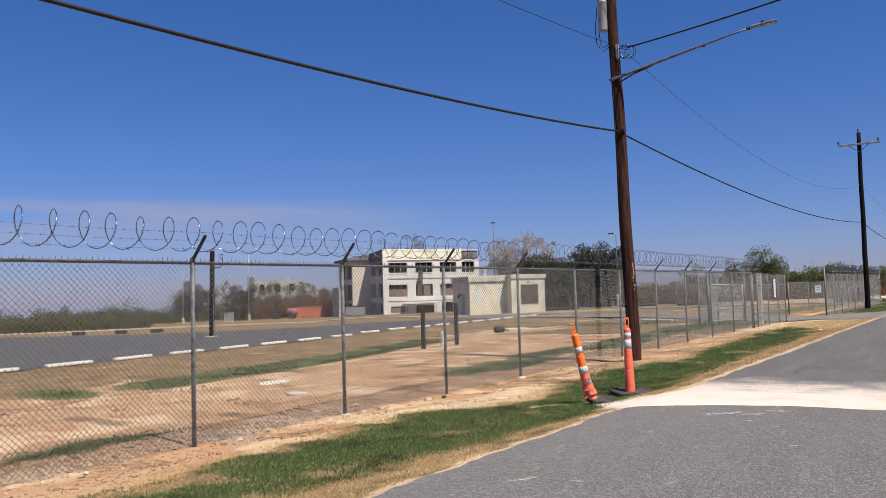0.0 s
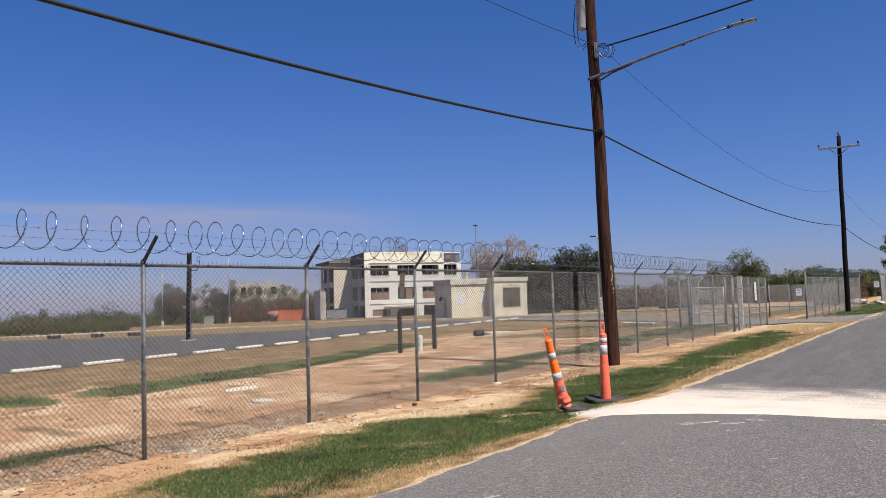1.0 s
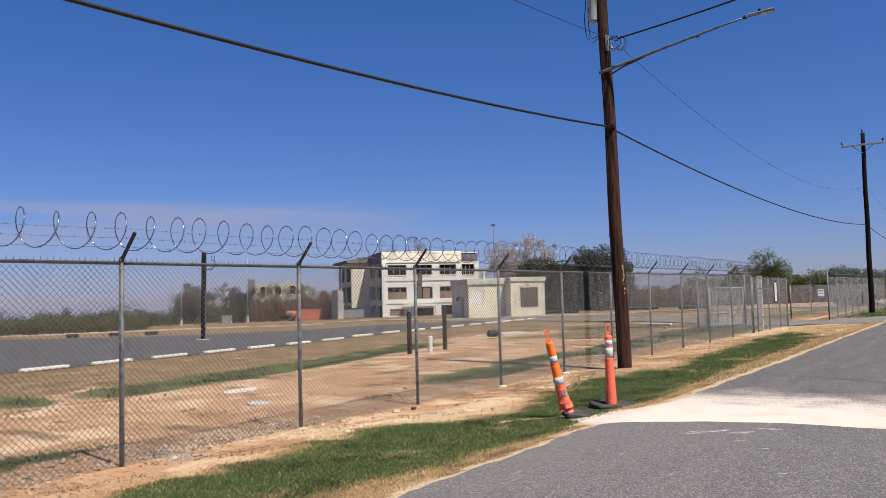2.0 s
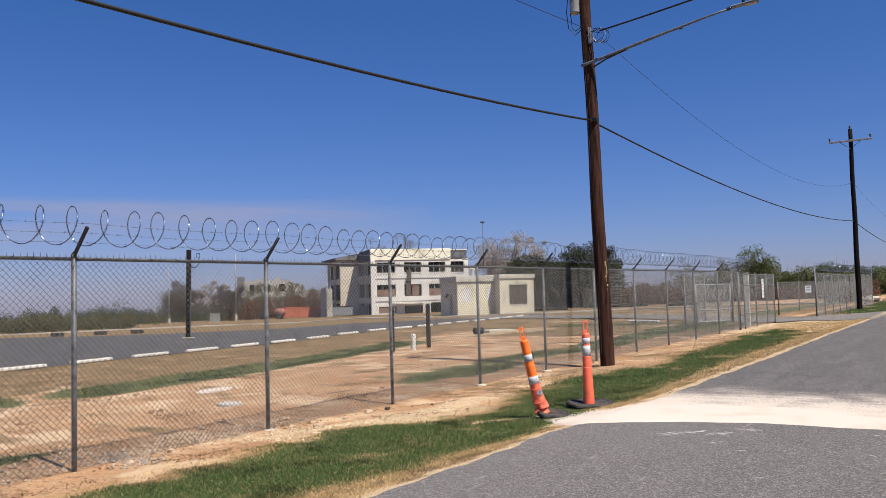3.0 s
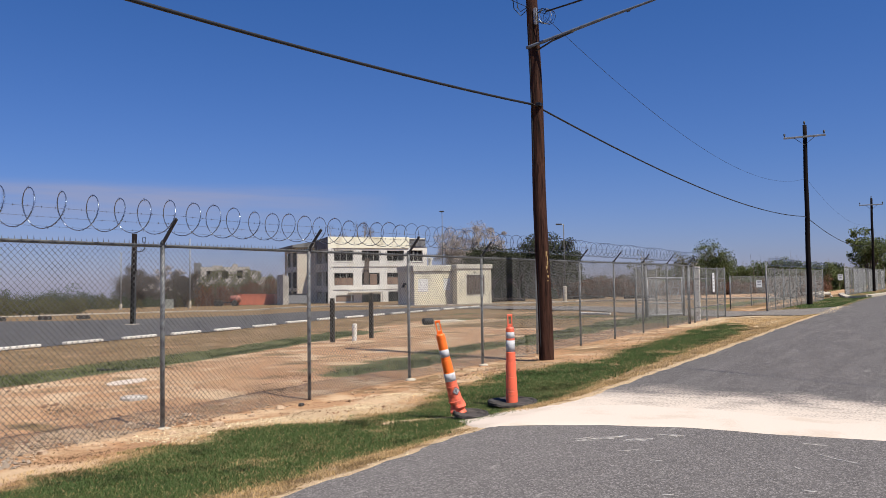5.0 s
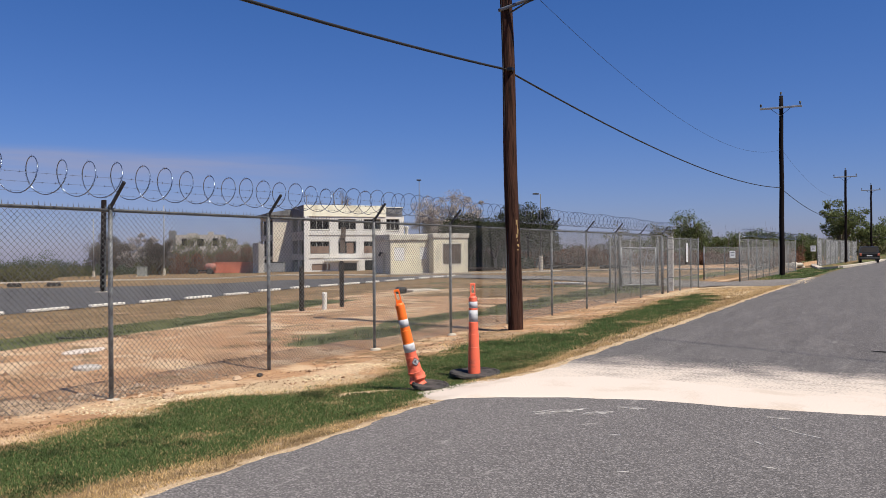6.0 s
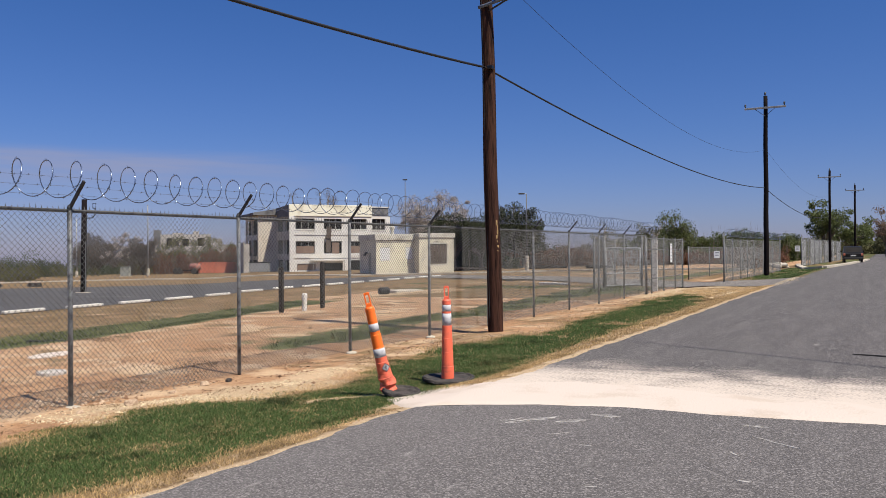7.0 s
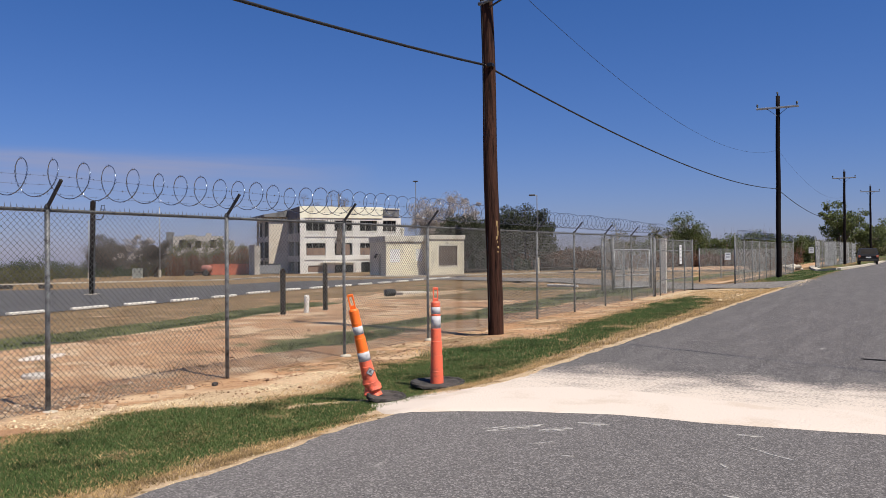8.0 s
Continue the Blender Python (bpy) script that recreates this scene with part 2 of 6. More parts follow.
def math_node(t, op, a, b):
    n = t.nodes.new("ShaderNodeMath")
    n.operation = op
    n.use_clamp = op not in ("MULTIPLY_ADD", "ADD")
    for s, v in zip(n.inputs, (a, b)):
        if isinstance(v, (int, float)):
            s.default_value = v
        else:
            t.links.new(v, s)
    return n.outputs[0]


def ground_material():
    """Bare dirt, with green, straw and rubble where the zone attribute says so, broken up by noise."""
    m = bpy.data.materials.new("ground_soil_and_grass")
    m.use_nodes = True
    t = m.node_tree
    b = t.nodes["Principled BSDF"]
    b.inputs["Roughness"].default_value = 0.95
    b.inputs["Specular IOR Level"].default_value = 0.15
    vec = t.nodes.new("ShaderNodeTexCoord").outputs["Object"]
    at = t.nodes.new("ShaderNodeAttribute")
    at.attribute_name = "zone"
    sep = t.nodes.new("ShaderNodeSeparateColor")
    t.links.new(at.outputs["Color"], sep.inputs[0])
    big, _ = noise_fac(t, vec, 0.35, 0.35, 0.65)
    mid, mid_raw = noise_fac(t, vec, 2.2, 0.35, 0.68)
    fine, fine_raw = noise_fac(t, vec, 26, 0.35, 0.7)
    soil = ramp_mix(t, big, (0.40, 0.212, 0.107), (0.49, 0.305, 0.170))
    soil = ramp_mix(t, math_node(t, "MULTIPLY", mid, 0.55), soil, (0.485, 0.342, 0.206))
    soil = ramp_mix(t, math_node(t, "MULTIPLY", fine, 0.5), soil, (0.215, 0.122, 0.066))
    straw = ramp_mix(t, mid, (0.207, 0.130, 0.066), (0.293, 0.197, 0.109))
    straw = ramp_mix(t, math_node(t, "MULTIPLY", fine, 0.5), straw, (0.117, 0.085, 0.038))
    dead, _ = noise_fac(t, vec, 1.1, 0.5, 0.68, 9)
    straw = ramp_mix(t, math_node(t, "MULTIPLY", dead, 0.85), straw, (0.132, 0.083, 0.040))
    tuft, _ = noise_fac(t, vec, 3.4, 0.5, 0.6, 9)
    straw = ramp_mix(t, math_node(t, "MULTIPLY", tuft, 0.5), straw, (0.115, 0.085, 0.039))
    soil = ramp_mix(t, math_node(t, "MULTIPLY", dead, 0.5), soil, (0.226, 0.123, 0.066))
    clod, _ = noise_fac(t, vec, 7.5, 0.54, 0.66, 8)
    soil = ramp_mix(t, math_node(t, "MULTIPLY", clod, 0.65), soil, (0.150, 0.080, 0.045))
    drift, _ = noise_fac(t, vec, 0.8, 0.52, 0.62, 8)
    soil = ramp_mix(t, math_node(t, "MULTIPLY", drift, 0.7), soil, (0.56, 0.42, 0.272))
    green = ramp_mix(t, mid, (0.066, 0.084, 0.029), (0.140, 0.134, 0.052))
    green = ramp_mix(t, math_node(t, "MULTIPLY", fine, 0.6), green, (0.046, 0.057, 0.019))
    pale = ramp_mix(t, fine, (0.481, 0.364, 0.234), (0.371, 0.259, 0.151))
    edge = math_node(t, "ADD", math_node(t, "MULTIPLY", mid_raw, 0.9), math_node(t, "MULTIPLY", fine_raw, 0.5))

    def broken(mask):
        r = t.nodes.new("ShaderNodeMapRange")
        r.inputs["From Min"].default_value, r.inputs["From Max"].default_value = 0.92, 1.12
        n = t.nodes.new("ShaderNodeMath")
        n.operation = "ADD"
        t.links.new(mask, n.inputs[0])
        t.links.new(edge, n.inputs[1])
        r.inputs["From Min"].default_value, r.inputs["From Max"].default_value = 1.08, 1.3
        t.links.new(n.outputs[0], r.inputs["Value"])
        return r.outputs[0]

    c = ramp_mix(t, broken(sep.outputs[1]), soil, straw)
    c = ramp_mix(t, broken(sep.outputs[2]), c, pale)
    c = ramp_mix(t, broken(sep.outputs[0]), c, green)
    t.links.new(c, b.inputs["Base Color"])
    bp = t.nodes.new("ShaderNodeBump")
    bp.inputs["Strength"].default_value, bp.inputs["Distance"].default_value = 1.0, 0.06
    t.links.new(edge, bp.inputs["Height"])
    t.links.new(bp.outputs[0], b.inputs["Normal"])
    return m


def asphalt_material(name, tone, dust_y=None):
    m = bpy.data.materials.new(name)
    m.use_nodes = True
    t = m.node_tree
    b = t.nodes["Principled BSDF"]
    b.inputs["Roughness"].default_value = 0.88
    b.inputs["Specular IOR Level"].default_value = 0.3
    vec = t.nodes.new("ShaderNodeTexCoord").outputs["Object"]
    big, _ = noise_fac(t, vec, 0.25, 0.3, 0.7)
    mid, mid_raw = noise_fac(t, vec, 1.7, 0.35, 0.7)
    fine, fine_raw = noise_fac(t, vec, 75, 0.36, 0.66, 3)
    vor = t.nodes.new("ShaderNodeTexVoronoi")
    vor.inputs["Scale"].default_value = 62
    t.links.new(vec, vor.inputs["Vector"])
    vm = t.nodes.new("ShaderNodeMapRange")
    vm.inputs["From Min"].default_value, vm.inputs["From Max"].default_value = 0.1, 0.55
    t.links.new(vor.outputs["Distance"], vm.inputs["Value"])
    dark, lightc = tuple(0.75 * v for v in tone), tuple(1.25 * v for v in tone)
    c = ramp_mix(t, big, dark, lightc)
    if dust_y is not None:
        # newer, darker surfacing beyond the trench
        spy = t.nodes.new("ShaderNodeSeparateXYZ")
        t.links.new(vec, spy.inputs[0])
        far = t.nodes.new("ShaderNodeMapRange")
        far.inputs["From Min"].default_value, far.inputs["From Max"].default_value = 13.0, 13.4
        t.links.new(spy.outputs["Y"], far.inputs["Value"])
        c = ramp_mix(t, math_node(t, "MULTIPLY", far.outputs[0], 0.95), c, tuple(0.26 * v for v in tone))
        trk = t.nodes.new("ShaderNodeMapping")
        trk.inputs["Scale"].default_value = (1.6, 0.03, 1)
        t.links.new(vec, trk.inputs["Vector"])
        band, _ = noise_fac(t, trk.outputs[0], 1.0, 0.5, 0.7, 3)
        c = ramp_mix(t, math_node(t, "MULTIPLY", band, 0.28), c, tuple(1.05 * v for v in tone))
    c = ramp_mix(t, math_node(t, "MULTIPLY", mid, 0.4), c, tuple(0.62 * v for v in tone))
    if dust_y is not None:
        # traffic streaks, and dust trodden in along the verge
        smp = t.nodes.new("ShaderNodeMapping")
        smp.inputs["Scale"].default_value = (2.2, 0.28, 1)
        smp.inputs["Rotation"].default_value = (0, 0, -0.12)
        t.links.new(vec, smp.inputs["Vector"])
        streak, _ = noise_fac(t, smp.outputs[0], 1.3, 0.46, 0.7, 7)
        c = ramp_mix(t, math_node(t, "MULTIPLY", streak, 0.55), c, tuple(1.55 * v for v in tone))
        verge = t.nodes.new("ShaderNodeMapRange")
        verge.inputs["From Min"].default_value, verge.inputs["From Max"].default_value = -3.4, 0.6
        verge.inputs["To Min"].default_value, verge.inputs["To Max"].default_value = 0.55, 0.0
        t.links.new(spy.outputs["X"], verge.inputs["Value"])
        near = t.nodes.new("ShaderNodeMapRange")
        near.inputs["From Min"].default_value, near.inputs["From Max"].default_value = 12.5, 11.5
        t.links.new(spy.outputs["Y"], near.inputs["Value"])
        c = ramp_mix(t, math_node(t, "MULTIPLY", verge.outputs[0], near.outputs[0]), c, tuple(1.7 * v for v in tone))
    c = ramp_mix(t, math_node(t, "MULTIPLY", vm.outputs[0], 0.55), c, tuple(0.3 * v for v in tone))
    chips = t.nodes.new("ShaderNodeTexVoronoi")
    chips.inputs["Scale"].default_value = 90
    t.links.new(vec, chips.inputs["Vector"])
    csep = t.nodes.new("ShaderNodeSeparateColor")
    t.links.new(chips.outputs["Color"], csep.inputs[0])
    grit = t.nodes.new("ShaderNodeMapRange")
    grit.inputs["From Min"].default_value, grit.inputs["From Max"].default_value = 0.62, 1.0
    t.links.new(csep.outputs[0], grit.inputs["Value"])
    pits = t.nodes.new("ShaderNodeMapRange")
    pits.inputs["From Min"].default_value, pits.inputs["From Max"].default_value = 0.25, 0.0
    t.links.new(csep.outputs[1], pits.inputs["Value"])
    c = ramp_mix(t, math_node(t, "MULTIPLY", pits.outputs[0], 0.85), c, tuple(0.2 * v for v in tone))
    c = ramp_mix(t, math_node(t, "MULTIPLY", grit.outputs[0], 0.8), c, tuple(3.0 * v for v in tone))
    c = ramp_mix(t, math_node(t, "MULTIPLY", fine, 0.4), c, tuple(1.7 * v for v in tone))
    # pale scuffs, drawn out along the way of travel
    mp = t.nodes.new("ShaderNodeMapping")
    mp.inputs["Scale"].default_value = (5.0, 0.9, 1)
    mp.inputs["Rotation"].default_value = (0, 0, 0.5)
    t.links.new(vec, mp.inputs["Vector"])
    sc, _ = noise_fac(t, mp.outputs[0], 1.4, 0.66, 0.74, 8)
    c = ramp_mix(t, math_node(t, "MULTIPLY", sc, 0.28), c, (0.42, 0.40, 0.37))
    # fine cracks
    vc = t.nodes.new("ShaderNodeTexVoronoi")
    vc.feature = "DISTANCE_TO_EDGE"
    vc.inputs["Scale"].default_value = 0.11
    warp = t.nodes.new("ShaderNodeMixRGB")
    warp.inputs["Fac"].default_value = 0.12
    nz = t.nodes.new("ShaderNodeTexNoise")
    nz.inputs["Scale"].default_value, nz.inputs["Detail"].default_value = 0.9, 5
    t.links.new(vec, nz.inputs["Vector"])
    t.links.new(vec, warp.inputs["Color1"])
    t.links.new(nz.outputs["Color"], warp.inputs["Color2"])
    t.links.new(warp.outputs[0], vc.inputs["Vector"])
    cr = t.nodes.new("ShaderNodeMapRange")
    cr.inputs["From Min"].default_value, cr.inputs["From Max"].default_value = 0.0, 0.003
    cr.inputs["To Min"].default_value, cr.inputs["To Max"].default_value = 0.25, 0.0
    t.links.new(vc.outputs["Distance"], cr.inputs["Value"])
    c = ramp_mix(t, cr.outputs[0], c, tuple(0.4 * v for v in tone))
    if dust_y is not None:
        # caliche dust that tails off from the spill, and lies along the road's edge
        sp = t.nodes.new("ShaderNodeSeparateXYZ")
        t.links.new(vec, sp.inputs[0])
        d = t.nodes.new("ShaderNodeMapRange")
        d.inputs["From Min"].default_value, d.inputs["From Max"].default_value = dust_y[0], dust_y[1]
        d.inputs["To Min"].default_value, d.inputs["To Max"].default_value = 1.0, 0.0
        t.links.new(sp.outputs["Y"], d.inputs["Value"])
        gate = t.nodes.new("ShaderNodeMapRange")
        gate.inputs["From Min"].default_value, gate.inputs["From Max"].default_value = 12.35, 12.6
        t.links.new(sp.outputs["Y"], gate.inputs["Value"])
        mp2 = t.nodes.new("ShaderNodeMapping")
        mp2.inputs["Scale"].default_value = (0.7, 2.6, 1)
        mp2.inputs["Rotation"].default_value = (0, 0, -0.25)
        t.links.new(vec, mp2.inputs["Vector"])
        _, drag = noise_fac(t, mp2.outputs[0], 2.0, 0.3, 0.7, 10)
        _, lobes = noise_fac(t, vec, 1.1, 0.3, 0.7, 4)
        _, speck = noise_fac(t, vec, 30, 0.3, 0.7, 4)
        e = d.outputs[0]
        for raw, amount in ((drag, 0.42), (lobes, 0.88), (speck, 1.1)):
            ma = t.nodes.new("ShaderNodeMath")
            ma.operation = "MULTIPLY_ADD"
            t.links.new(raw, ma.inputs[0])
            ma.inputs[1].default_value = amount
            t.links.new(e, ma.inputs[2])
            e = ma.outputs[0]
        f = t.nodes.new("ShaderNodeMapRange")
        f.inputs["From Min"].default_value, f.inputs["From Max"].default_value = 1.52, 2.06
        t.links.new(e, f.inputs["Value"])
        dust = math_node(t, "MULTIPLY", f.outputs[0], gate.outputs[0])
        c = ramp_mix(t, dust, c, (0.55, 0.475, 0.402))
    t.links.new(c, b.inputs["Base Color"])
    bp = t.nodes.new("ShaderNodeBump")
    bp.inputs["Strength"].default_value, bp.inputs["Distance"].default_value = 0.7, 0.008
    t.links.new(vor.outputs["Distance"], bp.inputs["Height"])
    t.links.new(bp.outputs[0], b.inputs["Normal"])
    return m


M_GROUND = ground_material()
M_ROAD = asphalt_material("road_asphalt", (0.108, 0.100, 0.096), (12.9, 16.0))
M_LOT = asphalt_material("car_park_asphalt", (0.064, 0.0615, 0.061))
M_DRIVE = asphalt_material("gravelly_drive_asphalt", (0.150, 0.136, 0.120))
M_SAND = mat("pale_caliche_sand", (0.565, 0.488, 0.418), 0.95, 0, 0.3, 1.5, 40, 0.5, 0.02, tint=(0.495, 0.415, 0.338))


# ---------------- mesh helpers ----------------
class Shape:
    """Collects vertices and faces of one mesh."""

    def __init__(self):
        self.v, self.f = [], []

    def quad(self, a, b, c, d):
        n = len(self.v)
        self.v += [tuple(a), tuple(b), tuple(c), tuple(d)]
        self.f.append((n, n + 1, n + 2, n + 3))
        return self

    def box(self, lo, hi, m=None, bevel=0.0):
        n = len(self.v)
        (x0, y0, z0), (x1, y1, z1) = lo, hi
        if bevel <= 0:
            pts = [(x, y, z) for z in (z0, z1) for x, y in ((x0, y0), (x1, y0), (x1, y1), (x0, y1))]
            fs = [(3, 2, 1, 0), (4, 5, 6, 7), (0, 1, 5, 4), (1, 2, 6, 5), (2, 3, 7, 6), (3, 0, 4, 7)]
        else:
            e, pts = bevel, []
            for z, k in ((z0, e), (z0 + e, 0), (z1 - e, 0), (z1, e)):
                pts += [(x0 + k, y0 + k, z), (x1 - k, y0 + k, z), (x1 - k, y1 - k, z), (x0 + k, y1 - k, z)]
            fs = [(3, 2, 1, 0), (12, 13, 14, 15)]
            for r in range(3):
                for i in range(4):
                    j = (i + 1) % 4
                    fs.append((4 * r + i, 4 * r + j, 4 * r + 4 + j, 4 * r + 4 + i))
        if m is not None:
            pts = [tuple(m @ Vector(p)) for p in pts]
        self.v += pts
        self.f += [tuple(n + i for i in f) for f in fs]
        return self

    def tube(self, path, radii, sides=6, caps=True):
        """A tube along points; one radius or one for each point."""
        path = [Vector(p) for p in path]
        if isinstance(radii, (int, float)):
            radii = [radii] * len(path)
        n0 = len(self.v)
        up = Vector((0, 0, 1))
        for i, p in enumerate(path):
            d = (path[min(i + 1, len(path) - 1)] - path[max(i - 1, 0)])
            d = d.normalized() if d.length > 1e-9 else up
            a = d.cross(up if abs(d.z) < 0.95 else Vector((1, 0, 0))).normalized()
            b = d.cross(a)
            for k in range(sides):
                w = 2 * math.pi * k / sides
                self.v.append(tuple(p + (a * math.cos(w) + b * math.sin(w)) * radii[i]))
        for i in range(len(path) - 1):
            for k in range(sides):
                q = (k + 1) % sides
                self.f.append((n0 + i * sides + k, n0 + (i + 1) * sides + k, n0 + (i + 1) * sides + q, n0 + i * sides + q))
        if caps:
            self.f.append(tuple(n0 + k for k in range(sides)))
            e = n0 + (len(path) - 1) * sides
            self.f.append(tuple(e + k for k in reversed(range(sides))))
        return self

    def lathe(self, profile, sides=20, m=None, squash=None):
        """Turns (radius, height) pairs round z."""
        n0 = len(self.v)
        for r, z in profile:
            for k in range(sides):
                w = 2 * math.pi * k / sides
                p = Vector((r * math.cos(w), r * math.sin(w), z))
                if squash:
                    p = squash(p)
                self.v.append(tuple(m @ p) if m is not None else tuple(p))
        for i in range(len(profile) - 1):
            for k in range(sides):
                q = (k + 1) % sides
                self.f.append((n0 + i * sides + k, n0 + i * sides + q, n0 + (i + 1) * sides + q, n0 + (i + 1) * sides + k))
        self.f.append(tuple(n0 + k for k in reversed(range(sides))))
        e = n0 + (len(profile) - 1) * sides
        self.f.append(tuple(e + k for k in range(sides)))
        return self

    def mesh(self, name, material, smooth=False):
        me = bpy.data.meshes.new(name)
        me.from_pydata(self.v, [], self.f)
        me.materials.append(material)
        if smooth:
            me.shade_smooth()
        me.update()
        return me


def part(name, shape, material, parent=None, label="", smooth=False):
    ob = new(name, shape.mesh(name, material, smooth) if isinstance(shape, Shape) else shape)
    ob.parent = parent
    if label:
        tagged(ob, label)
    return ob


def thing(name, at, label, category, rz=0.0, group="", kind=""):
    e = new(name)
    e.matrix_world = pose(*at, 0, 0, rz)
    return tagged(e, label, category, group, kind)


def structure(name, shape, material, label, category):
    return tagged(part(name, shape, material), label, category, "", "structure")


# ---------------- ground, road, car park ----------------
def lerp_table(x, table):
    for (x0, z0), (x1, z1) in zip(table, table[1:]):
        if x <= x1:
            k = max(0.0, (x - x0) / (x1 - x0))
            return z0 + (z1 - z0) * k
    return table[-1][1]


LEVELS = [(-2500, -46), (-400, -9), (-110, -1.7), (-66, -1.1), (-48, -0.95), (-28.5, -0.60), (-18, -0.36), (-12, -0.27),
          (-7.6, -0.28), (-6.8, -0.205), (-5.4, -0.16), (-4.3, -0.12), (-3.75, -0.045), (-3.5, -0.012), (40, -0.012), (3000, 6)]


FALLING = [(-2500, -60), (-400, -11), (-130, -2.6), (-96, -1.82), (-66, -1.48), (-46, -1.05), (-28.5, -0.72), (-18, -0.40), (-12, -0.28), (-7.6, -0.28), (-6.8, -0.205),
           (-3.5, -0.012), (40, -0.012), (3000, 6)]


def level(x, y):
    """The land's height: beyond the car park it falls away more steeply than by the buildings."""
    if x > -12:
        return lerp_table(x, LEVELS)
    w = min(1.0, max(0.0, (math.degrees(math.atan2(0.65 - x, y - 2.2)) - 39) / 6))
    w = w * w * (3 - 2 * w)
    return lerp_table(x, LEVELS) * (1 - w) + lerp_table(x, FALLING) * w


def road_edge(y):
    return -3.58 + 0.09 * noise.noise(Vector((y * 0.9, 3.1, 0))) + 0.06 * noise.noise(Vector((y * 3.3, 7.7, 0))) + 0.03 * noise.noise(Vector((y * 9, 1.7, 0))) + lerp_table(y, [(10.3, 0.03), (13, 0.17), (21, 0.29), (31, 0.22), (40, 0.3), (62, 0.4), (76, 0.7), (110, 2.6), (140, 2.8), (900, 4)])


def lot_far(y):
    return lerp_table(y, [(-60, -250), (40, -105), (45, -82), (48, -68), (51, -58.5), (56, -51.5), (64, -43.5), (72.3, -36.8), (76, -36.2)])


def lot_near(y):
    return lerp_table(y, [(-60, -27.4), (14, -27.8), (20, -28.5), (27, -29.5), (37, -30.8), (47, -31.6), (65, -33.8), (76, -36)])


def in_lot(x, y):
    return y < 75 and lot_far(y) < x < lot_near(y)


def drive_mid(x):
    return lerp_table(x, [(-42, 70), (-31, 65.5), (-20, 58), (-13, 50.5), (-9, 47.5), (-3, 47.3)])


def in_drive(x, y):
    return -40 < x < -3.4 and abs(y - drive_mid(x)) < 3.6


def bell(v, c, w):
    return max(0.0, 1 - abs(v - c) / w)


DITCH = [(5, -15.0), (10.5, -16.0), (14.6, -16.6), (18, -17.1), (23, -18.1), (28, -19.3), (35, -20.8), (48, -22.2)]


def inner_edge(y):
    """Where the verge's grass gives way to dirt."""
    wob = 0.30 * noise.noise(Vector((y * 0.8, 1.7, 0))) + 0.18 * noise.noise(Vector((y * 2.6, 4.7, 0)))
    return wob + lerp_table(y, [(0, -6.2), (8, -6.5), (10.3, -6.9), (11.6, -5.85), (13, -5.6), (15, -6.2), (17, -6.35), (19, -6.25), (20.5, -5.8), (23, -6.2), (25, -6.0), (29, -6.4), (35, -6.6), (38, -6.2), (40, -5.4), (42, -3.6)])


def dry_width(y):
    return lerp_table(y, [(4, 1.0), (6.5, 0.85), (8, 0.62), (10, 0.42), (12, 0.34), (14.5, 0.5), (18, 0.75), (23, 0.9), (30, 1.0), (33.5, 1.4), (37, 2.7), (40, 2.9)])


def thickness(x, y):
    """How thick the verge's grass grows, 0 to 1."""
    k = 0.3 * (1 + noise.noise(Vector((x * 1.1, y * 1.1, 11)))) + 0.2 * (1 + noise.noise(Vector((x * 0.35, y * 0.35, 20))))
    k += 0.14 * noise.noise(Vector((x * 3.4, y * 3.4, 5)))
    k += 0.08 * min(1.0, max(0.0, (17 - y) / 4)) - 0.10 * min(1.0, max(0.0, (7.5 - y) / 2.5))
    return min(1.0, max(0.0, (k - 0.36) / 0.16))


def bare_gap(x, y):
    """A worn strip of bare dirt from the spill into the grass, 0 to 1."""
    return max(0.0, 1 - abs((x + 4.85) * 0.73 - (y - 11.7) * 0.68 + 0.1 * noise.noise(Vector((x * 4, y * 4, 8)))) / 0.16) * (-5.2 < x < -4.4)


def near_strip(y):
    """The line of the grass strip close behind the fence."""
    return lerp_table(y, [(15, -10.5), (18, -10.0), (21, -10.1), (26, -10.2), (32, -10.5), (42, -11.2)])


def ditch(y):
    """The line of the yard's shallow ditch."""
    return lerp_table(y, DITCH)


